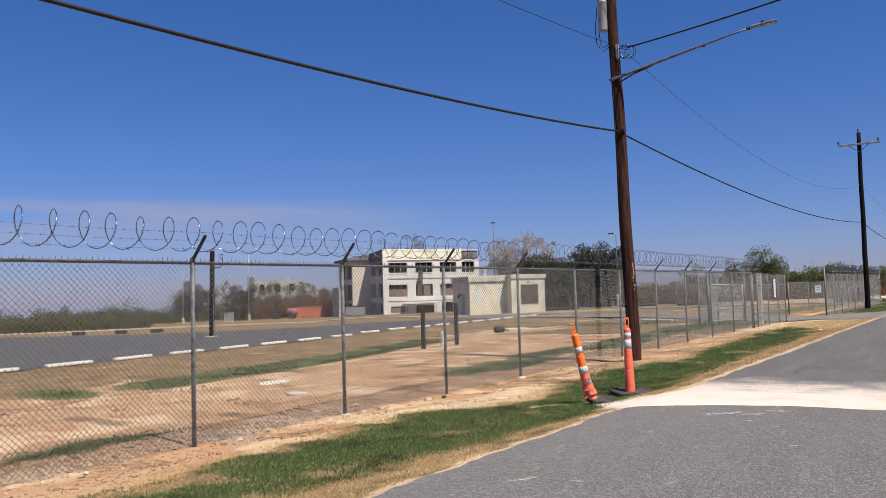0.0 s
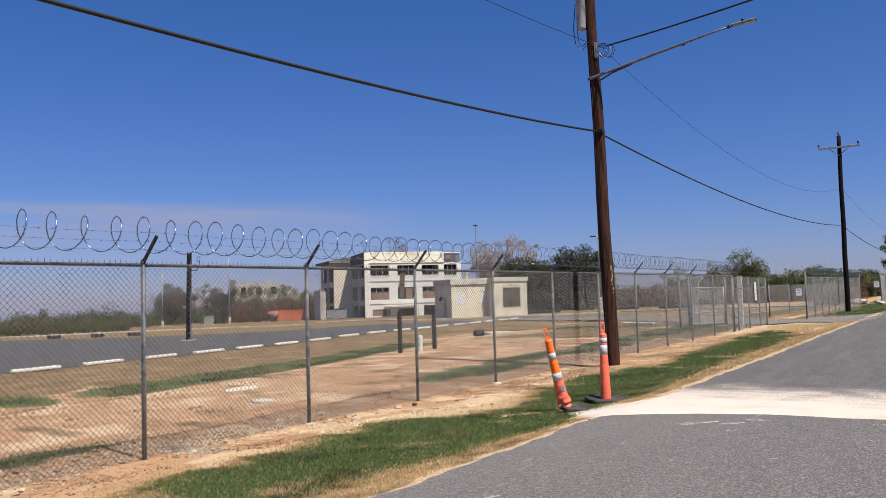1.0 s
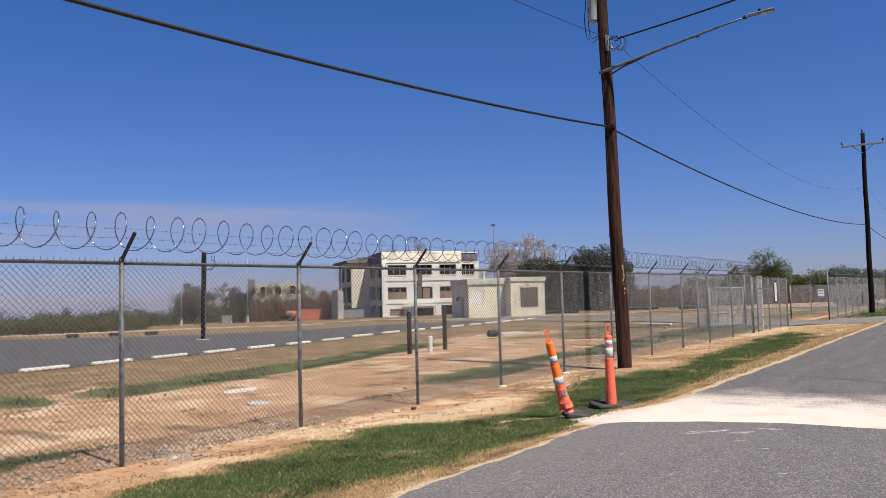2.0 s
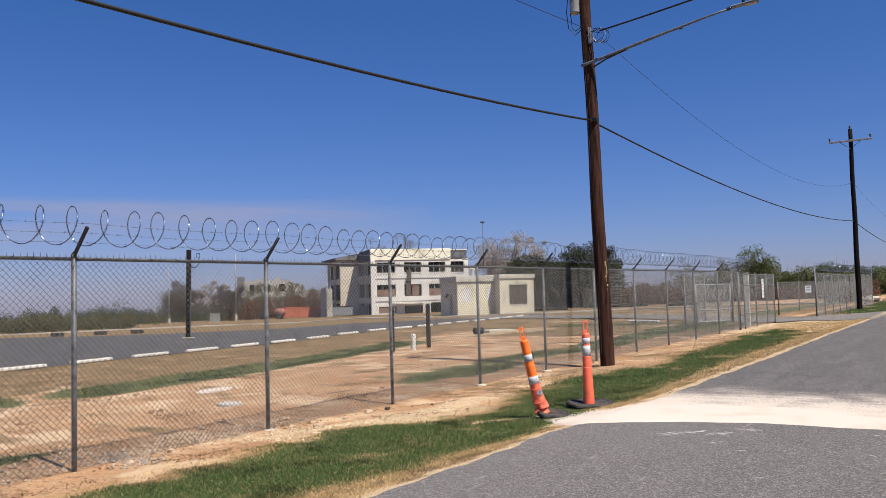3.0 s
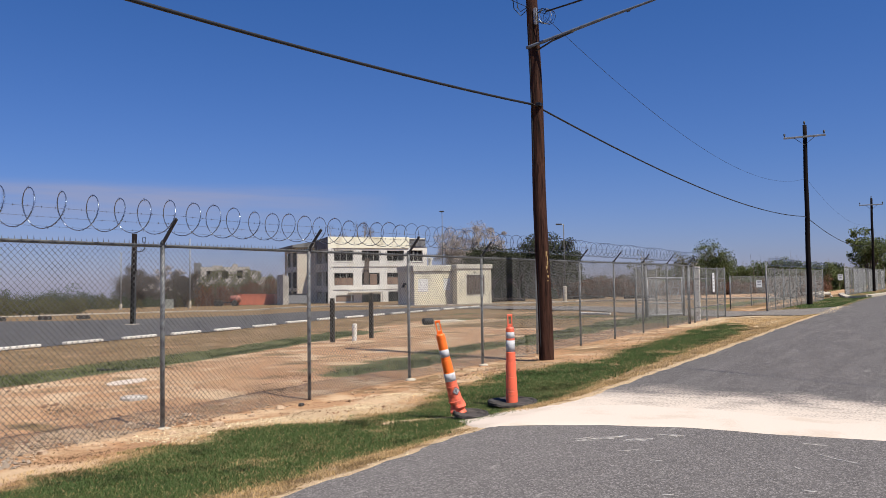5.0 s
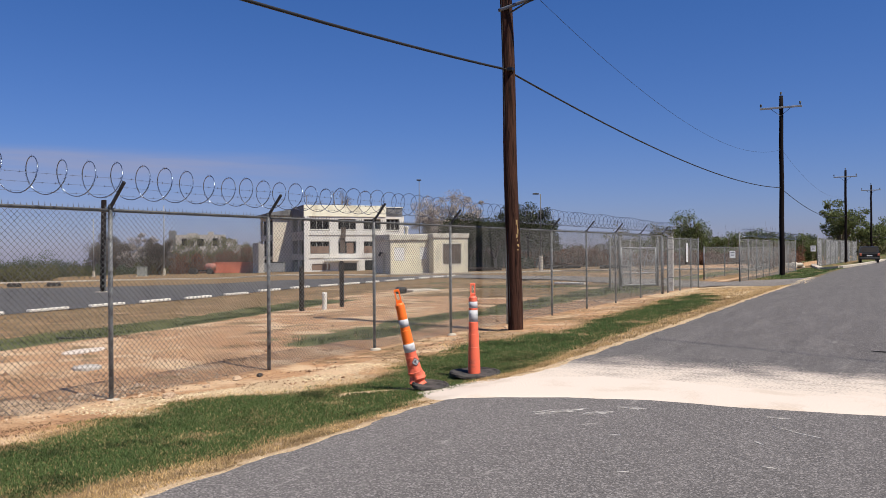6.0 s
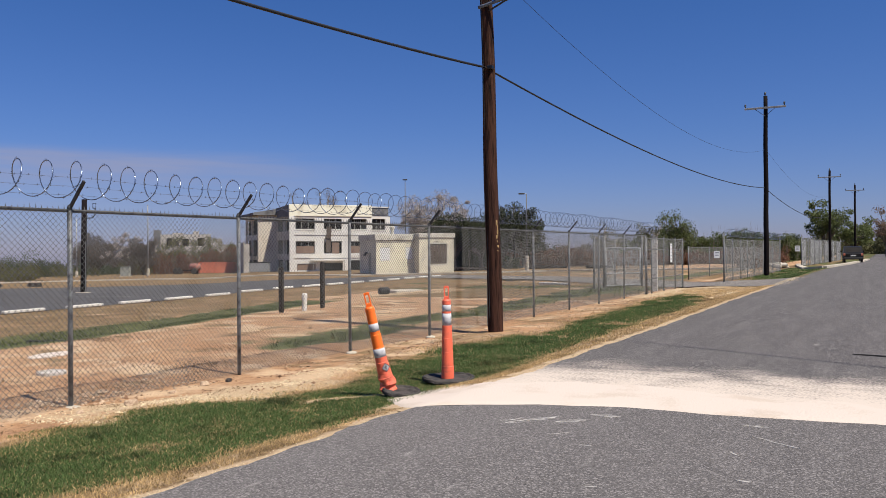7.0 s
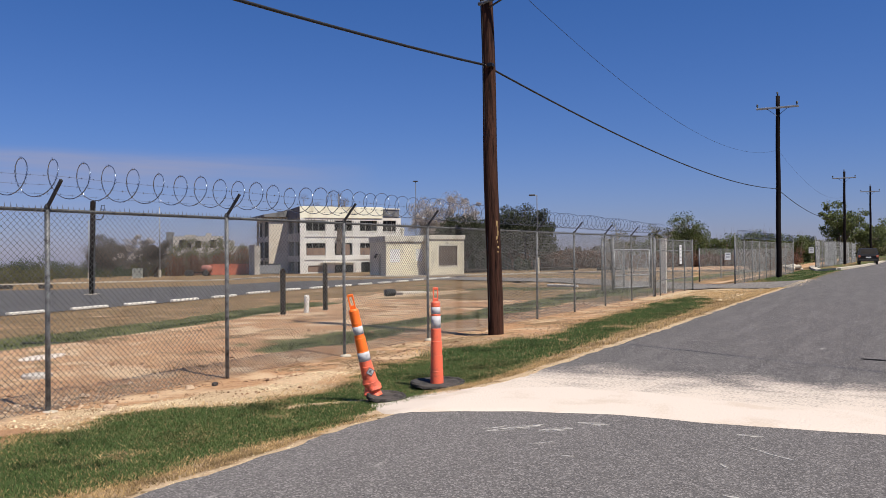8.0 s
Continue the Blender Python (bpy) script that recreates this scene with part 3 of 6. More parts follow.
def zones(x, y):
    """Green, straw and rubble shares of the ground at a place."""
    n = 0.5 + 0.5 * noise.noise(Vector((x * 0.45, y * 0.45, 2)))
    green = straw = pale = 0.0
    if -8.4 < x < -3.2:
        inner = inner_edge(y)
        if x > inner and y < 42:
            green = min(1.0, (x - inner) / 0.35) * min(1.0, max(0.0, (road_edge(y) - dry_width(y) - x) / 0.45 + 0.2 * n)) * (0.25 + 0.75 * thickness(x, y))
            straw = 1.0 - 0.4 * green
            if y > 34:
                green *= max(0, (38 - y) / 4)
        if x > road_edge(y) - 0.13 - 0.1 * noise.noise(Vector((y * 2.2, 9, 3))):
            pale = 0.95
        elif x > road_edge(y) - dry_width(y) - 0.15:
            green, straw, pale = green * 0.3, 1.0, 0.42
        if 11.0 < y < 12.2 and x > -4.4:
            pale = max(pale, 0.8)
        if bare_gap(x, y) > 0.2:
            green, pale = 0.0, 0.95
        if inner - 1.1 < x < inner and 9.0 < y < 13.5:
            pale = 1.2 * bell(y, 11.3, 2.6)
        if -7.9 < x < inner and y > 14:
            straw = max(straw, 0.2 + 0.5 * n)
        if -8 < x < -3.3 and 35 < y < 45:
            pale = 0.75
    elif x <= -8.4:
        # the ditch's green strip
        c = ditch(y)
        green = min(1.0, 1.6 * bell(x, c, 1.9)) * (0.6 + 0.6 * n)
        if y < 13:
            green *= max(0.0, 1 - (13 - y) / 2.0)
        green *= min(1.0, max(0.0, (33.5 - y) / 3))
        stretch = noise.noise(Vector((x * 0.8, y * 0.35, 66)))
        green = max(green, min(1.0, 1.7 * bell(x, near_strip(y), 1.25)) * min(1.0, max(0.0, (y - 15) / 1.5)) * (0.85 + 1.1 * stretch), 1.1 * bell(x, -9.35, 0.65) * bell(y, 6.5, 2.4))
        green = max(green, 1.2 * bell(x, -17.0, 2.4) * bell(y, 10.9, 1.5) * (0.5 + 0.7 * n))
        if 33 < y < 46 and x > -19:
            green = max(green, min(1.0, (y - 33) / 4) * (0.35 + 0.7 * noise.noise(Vector((x * 0.35, y * 0.22, 64))) + 0.3 * bell(x, -11.0, 3.0)))
            straw = 0.9
        if 38 < y < 90:
            green = max(green, min(1.0, (y - 38) / 6) * (0.1 + 0.9 * noise.noise(Vector((x * 0.25, y * 0.3, 63)))))
            straw = max(straw, (0.65 + 0.6 * noise.noise(Vector((x * 0.3, y * 0.5, 68)))) * min(1.0, (y - 38) / 6))
            pale = max(0.0, 0.8 * noise.noise(Vector((x * 0.2, y * 0.45, 69))) + 0.15)
        straw = max(straw if y > 33 else 0.0, (1.0 if y < 29 else 0.5) if x < c - 1.2 else 0.25 * n)
        if -29 < x < c - 1.2:
            green = max(green, 0.4 * max(0.0, noise.noise(Vector((x * 0.5, y * 0.33, 61))) * 1.7 - 0.45))
            straw = 0.55 + 0.6 * max(0.0, noise.noise(Vector((x * 0.9, y * 0.5, 62))) + 0.3)
        if c - 1.2 <= x < -8.6:
            straw = max(straw, 0.75 * max(0.0, noise.noise(Vector((x * 0.7, y * 1.3, 21))) * 2.2 - 0.2))
        if x < -28.5:
            straw, green, pale = 0.75 + 0.3 * noise.noise(Vector((x * 0.2, y * 0.2, 67))), 0.15, 0.45 * n
        if -8.9 < x and y < 12.5:
            pale = 0.25
        if -12.6 < x < c + 1.5 and y < 26:
            pale = max(pale, 0.62 * n)
        drift = 1.6 * (1 - math.hypot((x + 19.4) / 2.6, (y - 37.5) / 4.2))
        if drift > 0:
            green, pale = green * 0.3, max(pale, min(1.0, drift + 0.4 * n))
        if x < -85:
            green, straw = max(green, 0.2), 1.0
    else:
        straw, green = 0.6, 0.5
    if y > 52 and -8 < x < 1:
        green, straw, pale = (0.8 * thickness(x, y) if x > -6.6 else 0.3), 1.0, 0.0
    return green, straw, pale


def relief(x, y):
    """The ground's height with its bumps."""
    z = level(x, y)
    if -28 < x < -4.2:
        rough = 0.035 if x < -8 else 0.02
        z += rough * noise.noise(Vector((x * 0.8, y * 0.8, 0))) + 0.4 * rough * noise.noise(Vector((x * 3, y * 3, 5)))
        z -= 0.10 * bell(x, ditch(y), 1.8)
    return z


def axis(points):
    out = []
    for a, b, step in points:
        n = max(1, round((b - a) / step))
        out += [a + (b - a) * i / n for i in range(n)]
    return out + [points[-1][1]]


XS = axis([(-2500, -400, 300), (-400, -110, 29), (-110, -66, 4), (-66, -29, 0.9), (-29, -13, 0.35), (-13, -3.2, 0.16), (-3.2, 6, 1.5), (6, 60, 9), (60, 400, 70), (400, 3000, 400)])
YS = axis([(-600, -40, 80), (-40, 2, 3), (2, 24, 0.22), (24, 46, 0.4), (46, 110, 1.5), (110, 400, 20), (400, 3000, 260)])
g = Shape()
zone = []
for y in YS:
    for x in XS:
        z = relief(x, y)
        if x > road_edge(y) + 0.15 or in_lot(x - 0.6, y) and in_lot(x + 0.6, y) or in_drive(x, y):
            z -= 0.06
        g.v.append((x, y, z))
        zone.append((*zones(x, y), 1.0))
nx = len(XS)
for j in range(len(YS) - 1):
    for i in range(nx - 1):
        k = j * nx + i
        g.f.append((k, k + 1, k + 1 + nx, k + nx))
ground = structure("ground", g, M_GROUND, "dry tan dirt with straw and patches of green grass", "ground")
attr = ground.data.color_attributes.new("zone", "FLOAT_COLOR", "POINT")
attr.data.foreach_set("color", [c for z in zone for c in z])
ground.data.shade_smooth()


def strip(ys, left, right, height, cols):
    s = Shape()
    for y in ys:
        a, b = left(y), right(y)
        for c in cols:
            x = a + (b - a) * c
            s.v.append((x, y, height(x, y)))
    n = len(cols)
    for j in range(len(ys) - 1):
        for i in range(n - 1):
            k = j * n + i
            s.f.append((k, k + 1, k + 1 + n, k + n))
    return s


ROAD_YS = axis([(-120, 3, 6), (3, 45, 0.12), (45, 120, 1.5), (120, 900, 60)])
structure("road", strip(ROAD_YS, road_edge, lambda y: 6.2, lambda x, y: 0.004 if x > -3.3 else -0.004, (0, 0.02, 0.06, 0.3, 0.6, 1)),
          M_ROAD, "worn grey asphalt road with pale dust and scuffs", "road")
structure("car_park", strip(axis([(-60, 10, 5), (10, 75, 1.0)]), lot_far, lambda y: lot_near(y) + 0.08 * math.sin(y * 2.1), lambda x, y: level(x, y) + 0.02, [i / 40 for i in range(41)]),
          M_LOT, "dark grey asphalt car park", "car park")
dr = Shape()
DX = axis([(-40, -2.8, 0.6)])
for x in DX:
    flare = 2.2 * max(0.0, (x + 6.5) / 3.0) if x > -6.5 else 0
    for k in (-1, -0.5, 0, 0.5, 1):
        w = 3.4 + flare + 0.15 * noise.noise(Vector((x, k, 9)))
        dr.v.append((x, drive_mid(x) + k * w, level(x, drive_mid(x)) + 0.028 + (0 if x < -4.4 else -0.02 * (x + 4.4))))
for i in range(len(DX) - 1):
    for j in range(4):
        k = i * 5 + j
        dr.f.append((k, k + 5, k + 6, k + 1))
structure("driveway", dr, M_DRIVE, "pale grey gravelly asphalt driveway through the fence opening", "driveway")

# spill of caliche sand across the road, thin, with a clean near edge
sd = Shape()
SX = axis([(-4.3, 6.2, 0.1)])
for x in SX:
    near = lerp_table(x, [(-4.3, 11.6), (-4.0, 11.3), (-3.7, 11.0), (-3.5, 10.92), (-3.2, 11.12), (-2.95, 11.3), (-2.4, 11.55), (-1.55, 11.83), (-0.74, 11.82), (0.0, 11.92), (0.74, 12.02), (6.2, 13.0)]) + 0.03 * noise.noise(Vector((x * 2.3, 0, 4)))
    far = lerp_table(x, [(-4.3, 12.3), (-3.5, 12.8), (-3.0, 12.9), (-1.8, 13.2), (-0.4, 13.0), (0.7, 12.9), (6.2, 14.0)]) + 0.25 * noise.noise(Vector((x * 1.4, 1, 4))) + 0.1 * noise.noise(Vector((x * 5, 1, 4)))
    base = 0.004 if x > -3.5 else level(x, near)
    for k, h in ((0, 0.001), (0.02, 0.012), (0.1, 0.016), (0.3, 0.018), (0.55, 0.014), (0.8, 0.008), (1, 0.0005)):
        y = near + (far - near) * k
        sd.v.append((x, y, base + h + 0.003 * noise.noise(Vector((x * 2, y * 2, 1))) * (0.2 < k < 0.9)))
for i in range(len(SX) - 1):
    for j in range(6):
        k = i * 7 + j
        sd.f.append((k, k + 7, k + 8, k + 1))
structure("ground_sand_spill", sd, M_SAND, "pale caliche sand spilled across the asphalt", "sand").data.shade_smooth()


# ---------------- chain-link fences ----------------
PITCH = 0.075


def fabric(length, height, spikes=True, r=0.0024):
    """Woven diamond mesh in the plane x = 0, from y = 0 to length and z = 0 to height, with twisted ends on top."""
    s = Shape()
    n = int((length + height) / PITCH)
    for way in (1, -1):
        for i in range(n + 1):
            c = i * PITCH
            if way == 1:            # rises with y: y = c - height + z
                z0 = max(0.0, height - c)
                y0 = c - height + z0
                z1 = min(height, length - (c - height))
                y1 = c - height + z1
            else:                   # falls with y: y = c - z
                z0 = max(0.0, c - length)
                y0 = c - z0
                z1 = min(height, c)
                y1 = c - z1
            if z1 - z0 < 0.02:
                continue
            x = 0.0022 * way
            s.tube([(x, y0, z0), (x, y1, z1)], r, 3, caps=False)
    if spikes:
        # the twist where two wires hook round each other
        for i in range(n + 1):
            for j in range(n + 1):
                z, y = ((j - i) * PITCH + height) / 2, ((i + j) * PITCH - height) / 2
                if 0.02 < z < height - 0.02 and 0.02 < y < length - 0.02:
                    k = len(s.v)
                    s.v += [(0.005, y, z - 0.011), (0.005, y - 0.0055, z), (0.005, y, z + 0.011), (0.005, y + 0.0055, z), (-0.004, y, z)]
                    s.f += [(k, k + 3, k + 2, k + 1), (k, k + 1, k + 4), (k + 1, k + 2, k + 4), (k + 2, k + 3, k + 4), (k + 3, k, k + 4)]
        for i in range(int(length / PITCH)):
            y = (i + 0.5) * PITCH
            n0 = len(s.v)
            w = 0.0065
            h = 0.046 + 0.012 * math.sin(i * 7.3)
            s.v += [(-w, y, height), (w, y - w, height), (w, y + w, height), (0.004 * math.sin(i * 3.1), y + 0.006 * math.sin(i * 5.7), height + h)]
            s.f += [(n0, n0 + 1, n0 + 3), (n0 + 1, n0 + 2, n0 + 3), (n0 + 2, n0, n0 + 3)]
    return s


def coil_path(y0, y1, radius, pitch, z, x, seed):
    """A sagging coil strung along y, wider across than it is high; its turns vary a little in size and spacing."""
    rng = random.Random(seed)
    steps = 26
    n = int((y1 - y0) / pitch * steps)
    pts = []
    rad, off, nxt_r, nxt_o = radius, 0.0, radius, 0.0
    for i in range(n + 1):
        k = i / steps
        if i % steps == 0:
            rad, off = nxt_r, nxt_o
            nxt_r, nxt_o = radius * rng.uniform(0.9, 1.09), rng.uniform(-0.05, 0.05)
        f = (i % steps) / steps
        rr, oo = rad + (nxt_r - rad) * f, off + (nxt_o - off) * f
        a = 2 * math.pi * k
        pts.append((x + 1.04 * rr * math.sin(a) + 0.02 * math.sin(k), y0 + k * pitch + oo, z - radius + rr - rr * math.cos(a)))
    return pts


def razor_coil(parent, y0, y1, radius, pitch, z, x, seed, barbs=True):
    pts = coil_path(y0, y1, radius, pitch, z, x, seed)
    s = Shape().tube(pts, 0.0055, 5, caps=False)
    coil = part("razor_coil", s, M_RAZOR, parent, "loops of bright razor wire", True)
    if barbs:
        b = Shape()
        for i in range(1, len(pts) - 1):
            p, d = Vector(pts[i]), (Vector(pts[i + 1]) - Vector(pts[i - 1])).normalized()
            side = d.cross(Vector((1, 0.3, 0.2))).normalized() * 0.026
            n0 = len(b.v)
            b.v += [tuple(p + d * 0.022 + side), tuple(p + d * 0.006), tuple(p - d * 0.022 + side), tuple(p - d * 0.022 - side), tuple(p - d * 0.006 + side * 0.1), tuple(p + d * 0.022 - side)]
            b.f += [(n0, n0 + 1, n0 + 4), (n0 + 2, n0 + 4, n0 + 1), (n0 + 3, n0 + 1, n0 + 4), (n0 + 5, n0 + 4, n0 + 1)]
        tagged(part("razor_blade_tape", b, M_RAZOR, coil), kind="stuff")


def strand(parent, pts, r=0.0017, barb_step=0.13):
    s = Shape().tube(pts, r, 3, caps=False)
    for a, b in zip(pts, pts[1:]):
        a, b = Vector(a), Vector(b)
        n = int((b - a).length / barb_step)
        for i in range(n):
            p = a.lerp(b, (i + 0.5) / n)
            n0 = len(s.v)
            s.v += [tuple(p + Vector((0.004, 0, 0.018))), tuple(p + Vector((-0.003, 0.008, 0))), tuple(p + Vector((0.003, -0.008, -0.016))), tuple(p + Vector((0.012, 0.006, -0.004)))]
            s.f += [(n0, n0 + 1, n0 + 3), (n0 + 1, n0 + 2, n0 + 3)]
    return part("barbed_wire", s, M_WIRE, parent)


def fence(name, x, ys, height, label, arms=True, rail=True, base=None, post_r=0.030, footings=(), razor=None, spikes=True, tall_ends=0.0, post_mat=None, wire_r=0.0031, mid=(), wire_mat=None):
    """A fence along y at x; ys: its posts. base(y): the ground's level."""
    base = base or (lambda y: level(x, y))
    root = thing(name, (x, 0, 0), label, "fence")
    pm = post_mat or M_GALV
    for i, y in enumerate(ys):
        z = base(y)
        end = i in (0, len(ys) - 1)
        hgt = height + (tall_ends if end else 0)
        r = post_r * (1.25 if end else 1)
        p = part("post", Shape().tube([(0, y, z - 0.12), (0, y, z + hgt)], r, 10), pm, root, smooth=True)
        cap = Shape().lathe([(r * 1.12, 0), (r * 1.12, 0.03), (r * 0.7, 0.06), (0.008, 0.07)], 10, pose(0, y, z + hgt - 0.02))
        part("post_cap", cap, M_ARM if arms else pm, p)
        if arms:
            a = Shape().box((-0.018, -0.014, 0), (0.018, 0.014, 0.41), pose(0.01, y, z + height + 0.01, 0, 40, 0), 0.006)
            part("barb_arm", a, M_ARM, p, "dark angled steel arm")
        if i in footings:
            f = Shape()
            f.lathe([(0.11, -0.06), (0.10, 0.008), (0.07, 0.02), (0.04, 0.026)], 14, pose(0.02, y, z), lambda q: q * (1 + 0.22 * noise.noise(q * 9)))
            part("footing", f, M_CONC, p, "rough pale concrete footing")
    for i, (a, b) in enumerate(zip(ys, ys[1:])):
        za, zb = base(a), base(b)
        if rail:
            part("top_rail", Shape().tube([(0, a, za + height - 0.03), (0, b, zb + height - 0.03)], 0.021, 8), M_RAIL, root, smooth=True)
        s = fabric(b - a, height - 0.04, spikes, wire_r)
        s.v = [(vx + 0.028, vy + a, vz + 0.03 + za + (zb - za) * vy / (b - a)) for vx, vy, vz in s.v]
        part("chain_link_mesh", s, wire_mat or M_WIRE, root, "diamond chain-link wire mesh")
        for k in mid:
            part("mid_rail", Shape().tube([(0, a, za + k), (0, b, zb + k)], 0.02, 8), pm, root, smooth=True)
        if arms:
            for k in (0.18, 0.31, 0.44):
                sx, sz = 0.01 + k * math.sin(radians(40)), k * math.cos(radians(40)) + 0.02
                pts = []
                for q in range(7):
                    u = q / 6
                    pts.append((sx, a + (b - a) * u, za + (zb - za) * u + height + sz - 0.02 * 4 * u * (1 - u)))
                strand(root, pts)
    if razor:
        for y0, y1, seed, barbs in razor:
            zc = base((y0 + y1) / 2) + height + 0.325
            razor_coil(root, y0, y1, 0.212, 0.3835, zc, 0.20, seed, barbs)
    return root


POSTS = [-7.5, -4.55, -1.6, 1.35, 4.31, 7.235, 10.22, 13.17, 16.12, 19.12, 22.1, 25.1, 28.05, 31.05, 34.15, 37.3]
fence("chain_link_fence", -8.0, POSTS, 2.44, "tall galvanised chain-link fence topped with barbed and razor wire",
      base=lambda y: -0.285 + 0.0012 * (y - 7), footings=(6, 8, 9), razor=[(-7.674, 15.72, 1, True), (15.72, 38.0, 2, False)]).matrix_world = pose(-8.035, 0.03, 0, 0, 0, -0.22)
fence("gate_side_fence", -7.88, [37.45, 38.3, 40.5, 42.75, 44.4], 2.36, "plain galvanised chain-link panels beside the driveway opening", arms=False,
      base=lambda y: -0.26, post_r=0.03, tall_ends=0.0, spikes=False, wire_r=0.0026, mid=(0.62, 1.86), wire_mat=M_WIREPALE)
df = fence("driveway_fence", -6.75, [49.4, 52.0, 54.6, 57.0, 59.5, 63.5, 68.0, 72.2], 2.36, "grey chain-link fence with coiled razor wire beyond the driveway", arms=False,
      base=lambda y: -0.22, tall_ends=0.35, razor=[(49.5, 72.1, 5, False)], spikes=False, wire_r=0.0024, wire_mat=M_WIREPALE)
df.matrix_world = pose(-6.75, 49.4, 0, 0, 0, -1.2) @ Matrix.Translation((0, -49.4, 0))
fence("inner_fence", -9.6, [54.2, 61, 68, 76, 86, 98], 2.0, "far chain-link fence in front of dead brush", arms=False, base=lambda y: -0.27, spikes=False, post_r=0.032, wire_r=0.002)

# cross panels and pedestrian gate behind the fence
gate = thing("pedestrian_gate", (-11.1, 42.0, -0.26), "galvanised chain-link pedestrian gate between tall posts", "gate", -25.6)
for y in (0.0, 2.75):
    p = part("gate_post", Shape().tube([(0, y, -0.1), (0, y, 2.55)], 0.06, 10), M_GALV, gate, smooth=True)
    part("post_cap", Shape().lathe([(0.065, 0), (0.065, 0.04), (0.01, 0.07)], 10, pose(0, y, 2.53)), M_GALV, p)
fr = Shape()
for y in (0.12, 2.62):
    fr.tube([(0, y, 0.1), (0, y, 1.95)], 0.034, 8)
for z in (0.1, 0.68, 1.93):
    fr.tube([(0, 0.12, z), (0, 2.62, z)], 0.034, 8)
part("gate_frame", fr, M_ALU, gate, smooth=True)
s = fabric(2.5, 1.83, False, 0.0042)
s.v = [(a, b + 0.12, c + 0.1) for a, b, c in s.v]
part("chain_link_mesh", s, M_WIREWHITE, gate)
gs = Shape()
for k in range(5):
    y = 0.5 + 0.45 * k
    gs.tube([(0.02, y + 0.13 * math.sin(q * 0.8 + k), 0.72 + q * 0.16) for q in range(8)], 0.016, 5)
part("curled_bars", gs, M_WIREWHITE, gate, "pale curved decorative bars")
part("gate_latch", Shape().box((-0.03, 0.02, 1.0), (0.05, 0.16, 1.06), None, 0.008), M_ARM, gate)
fence("vestibule_fence", -11.25, [40.9, 42.6, 44.3], 2.36, "chain-link vestibule panels behind the main fence", arms=False, base=lambda y: -0.26, spikes=False, post_r=0.04, wire_mat=M_WIREPALE)
# Solid pale block added where the mesh shows a sheen-like band.
gp = thing("pale_sheen_block", (-8.15, 40.0, -0.25), "pale upright block standing in for a sheen on the fence mesh", "pillar", 4)
part("shaft", Shape().box((-0.10, -0.12, -0.05), (0.10, 0.12, 2.38), None, 0.02), M_STOP, gp)
part("block_cap", Shape().box((-0.11, -0.13, 2.383), (0.11, 0.13, 2.41), None, 0.01), M_CONC, gp)


M_FADED = mat("faded_grey_print", (0.315, 0.315, 0.332), 0.6, 0, 0.2, 5, 40, 0)


def notice(at, w, h, rows, label, rz=90.0, lines=True):
    n = thing("notice_sign", at, label, "sign", rz)
    part("panel", Shape().box((-w / 2, -0.008, 0), (w / 2, 0.004, h), None, 0.002), M_SIGN, n)
    bars = Shape()
    for i in range(rows):
        z = h * (1 - (i + 0.8) / (rows + 0.6))
        bw = w * (0.36 - 0.1 * ((i * 7) % 3) / 2)
        bars.box((-bw, -0.012, z), (bw, -0.0085, z + h * 0.35 / rows))
    part("printed_bars", bars, M_FADED, n, "unreadable faded print")
    return n


notice((-7.80, 41.6, 1.0), 0.40, 0.86, 5, "tall narrow white notice wired to the fence mesh")
notice((-7.1, 49.3, 1.1), 0.30, 0.38, 2, "white notice with dark print on the driveway post", 18.0)
notice((-6.35, 88.1, 1.3), 0.45, 0.55, 2, "small white notice on the far fence post", 12.0)

# far fence with pale slats
ff = fence("slatted_fence", -6.0, [88.2, 93.5, 99, 104, 109, 114, 119, 125, 131], 2.7, "far chain-link fence filled with pale privacy slats", arms=False, base=lambda y: -0.15, spikes=False, tall_ends=0.3, wire_r=0.0018, wire_mat=M_WIREPALE)
ff.matrix_world = pose(-6.0, 88.2, 0, 0, 0, -2.2) @ Matrix.Translation((0, -88.2, 0))
slat = Shape().box((-0.006, -0.07, 0.05), (0.006, 0.07, 2.6)).mesh("slat", M_SLAT)
for i in range(150):
    y = 88.4 + i * 0.283
    if (i // 13) % 4 == 1:
        continue
    sl = part("slat", slat, None, ff)
    sl.location = (-0.03, y, -0.15)

# ---------------- poles and wires ----------------
POLE_BASE, POLE_LEAN = Vector((-6.87, 20.22, -0.22)), Vector((-0.0355, 0.026, 1.0))


def on_pole(z):
    return POLE_BASE + POLE_LEAN * (z - POLE_BASE.z)


def utility_pole(at, lean, height, r0, r1, material, label):
    root = thing("utility_pole", at, label, "utility pole")
    pts = [Vector(lean) * h for h in [-0.3, 0, 0.4] + [height * k / 14 for k in range(1, 15)]]
    s = Shape().tube([p + Vector((0.012 * math.sin(p.z * 1.3), 0.01 * math.cos(p.z), 0)) for p in pts],
                     [r0 + (r1 - r0) * max(0, p.z) / height for p in pts], 18)
    part("shaft", s, material, root, smooth=True)
    return root


def local(root, p):
    return Vector(p) - root.matrix_world.translation


up = utility_pole(POLE_BASE, POLE_LEAN, 11.8, 0.172, 0.122, M_POLEWOOD, "tall brown creosoted wooden utility pole with a street lamp arm")
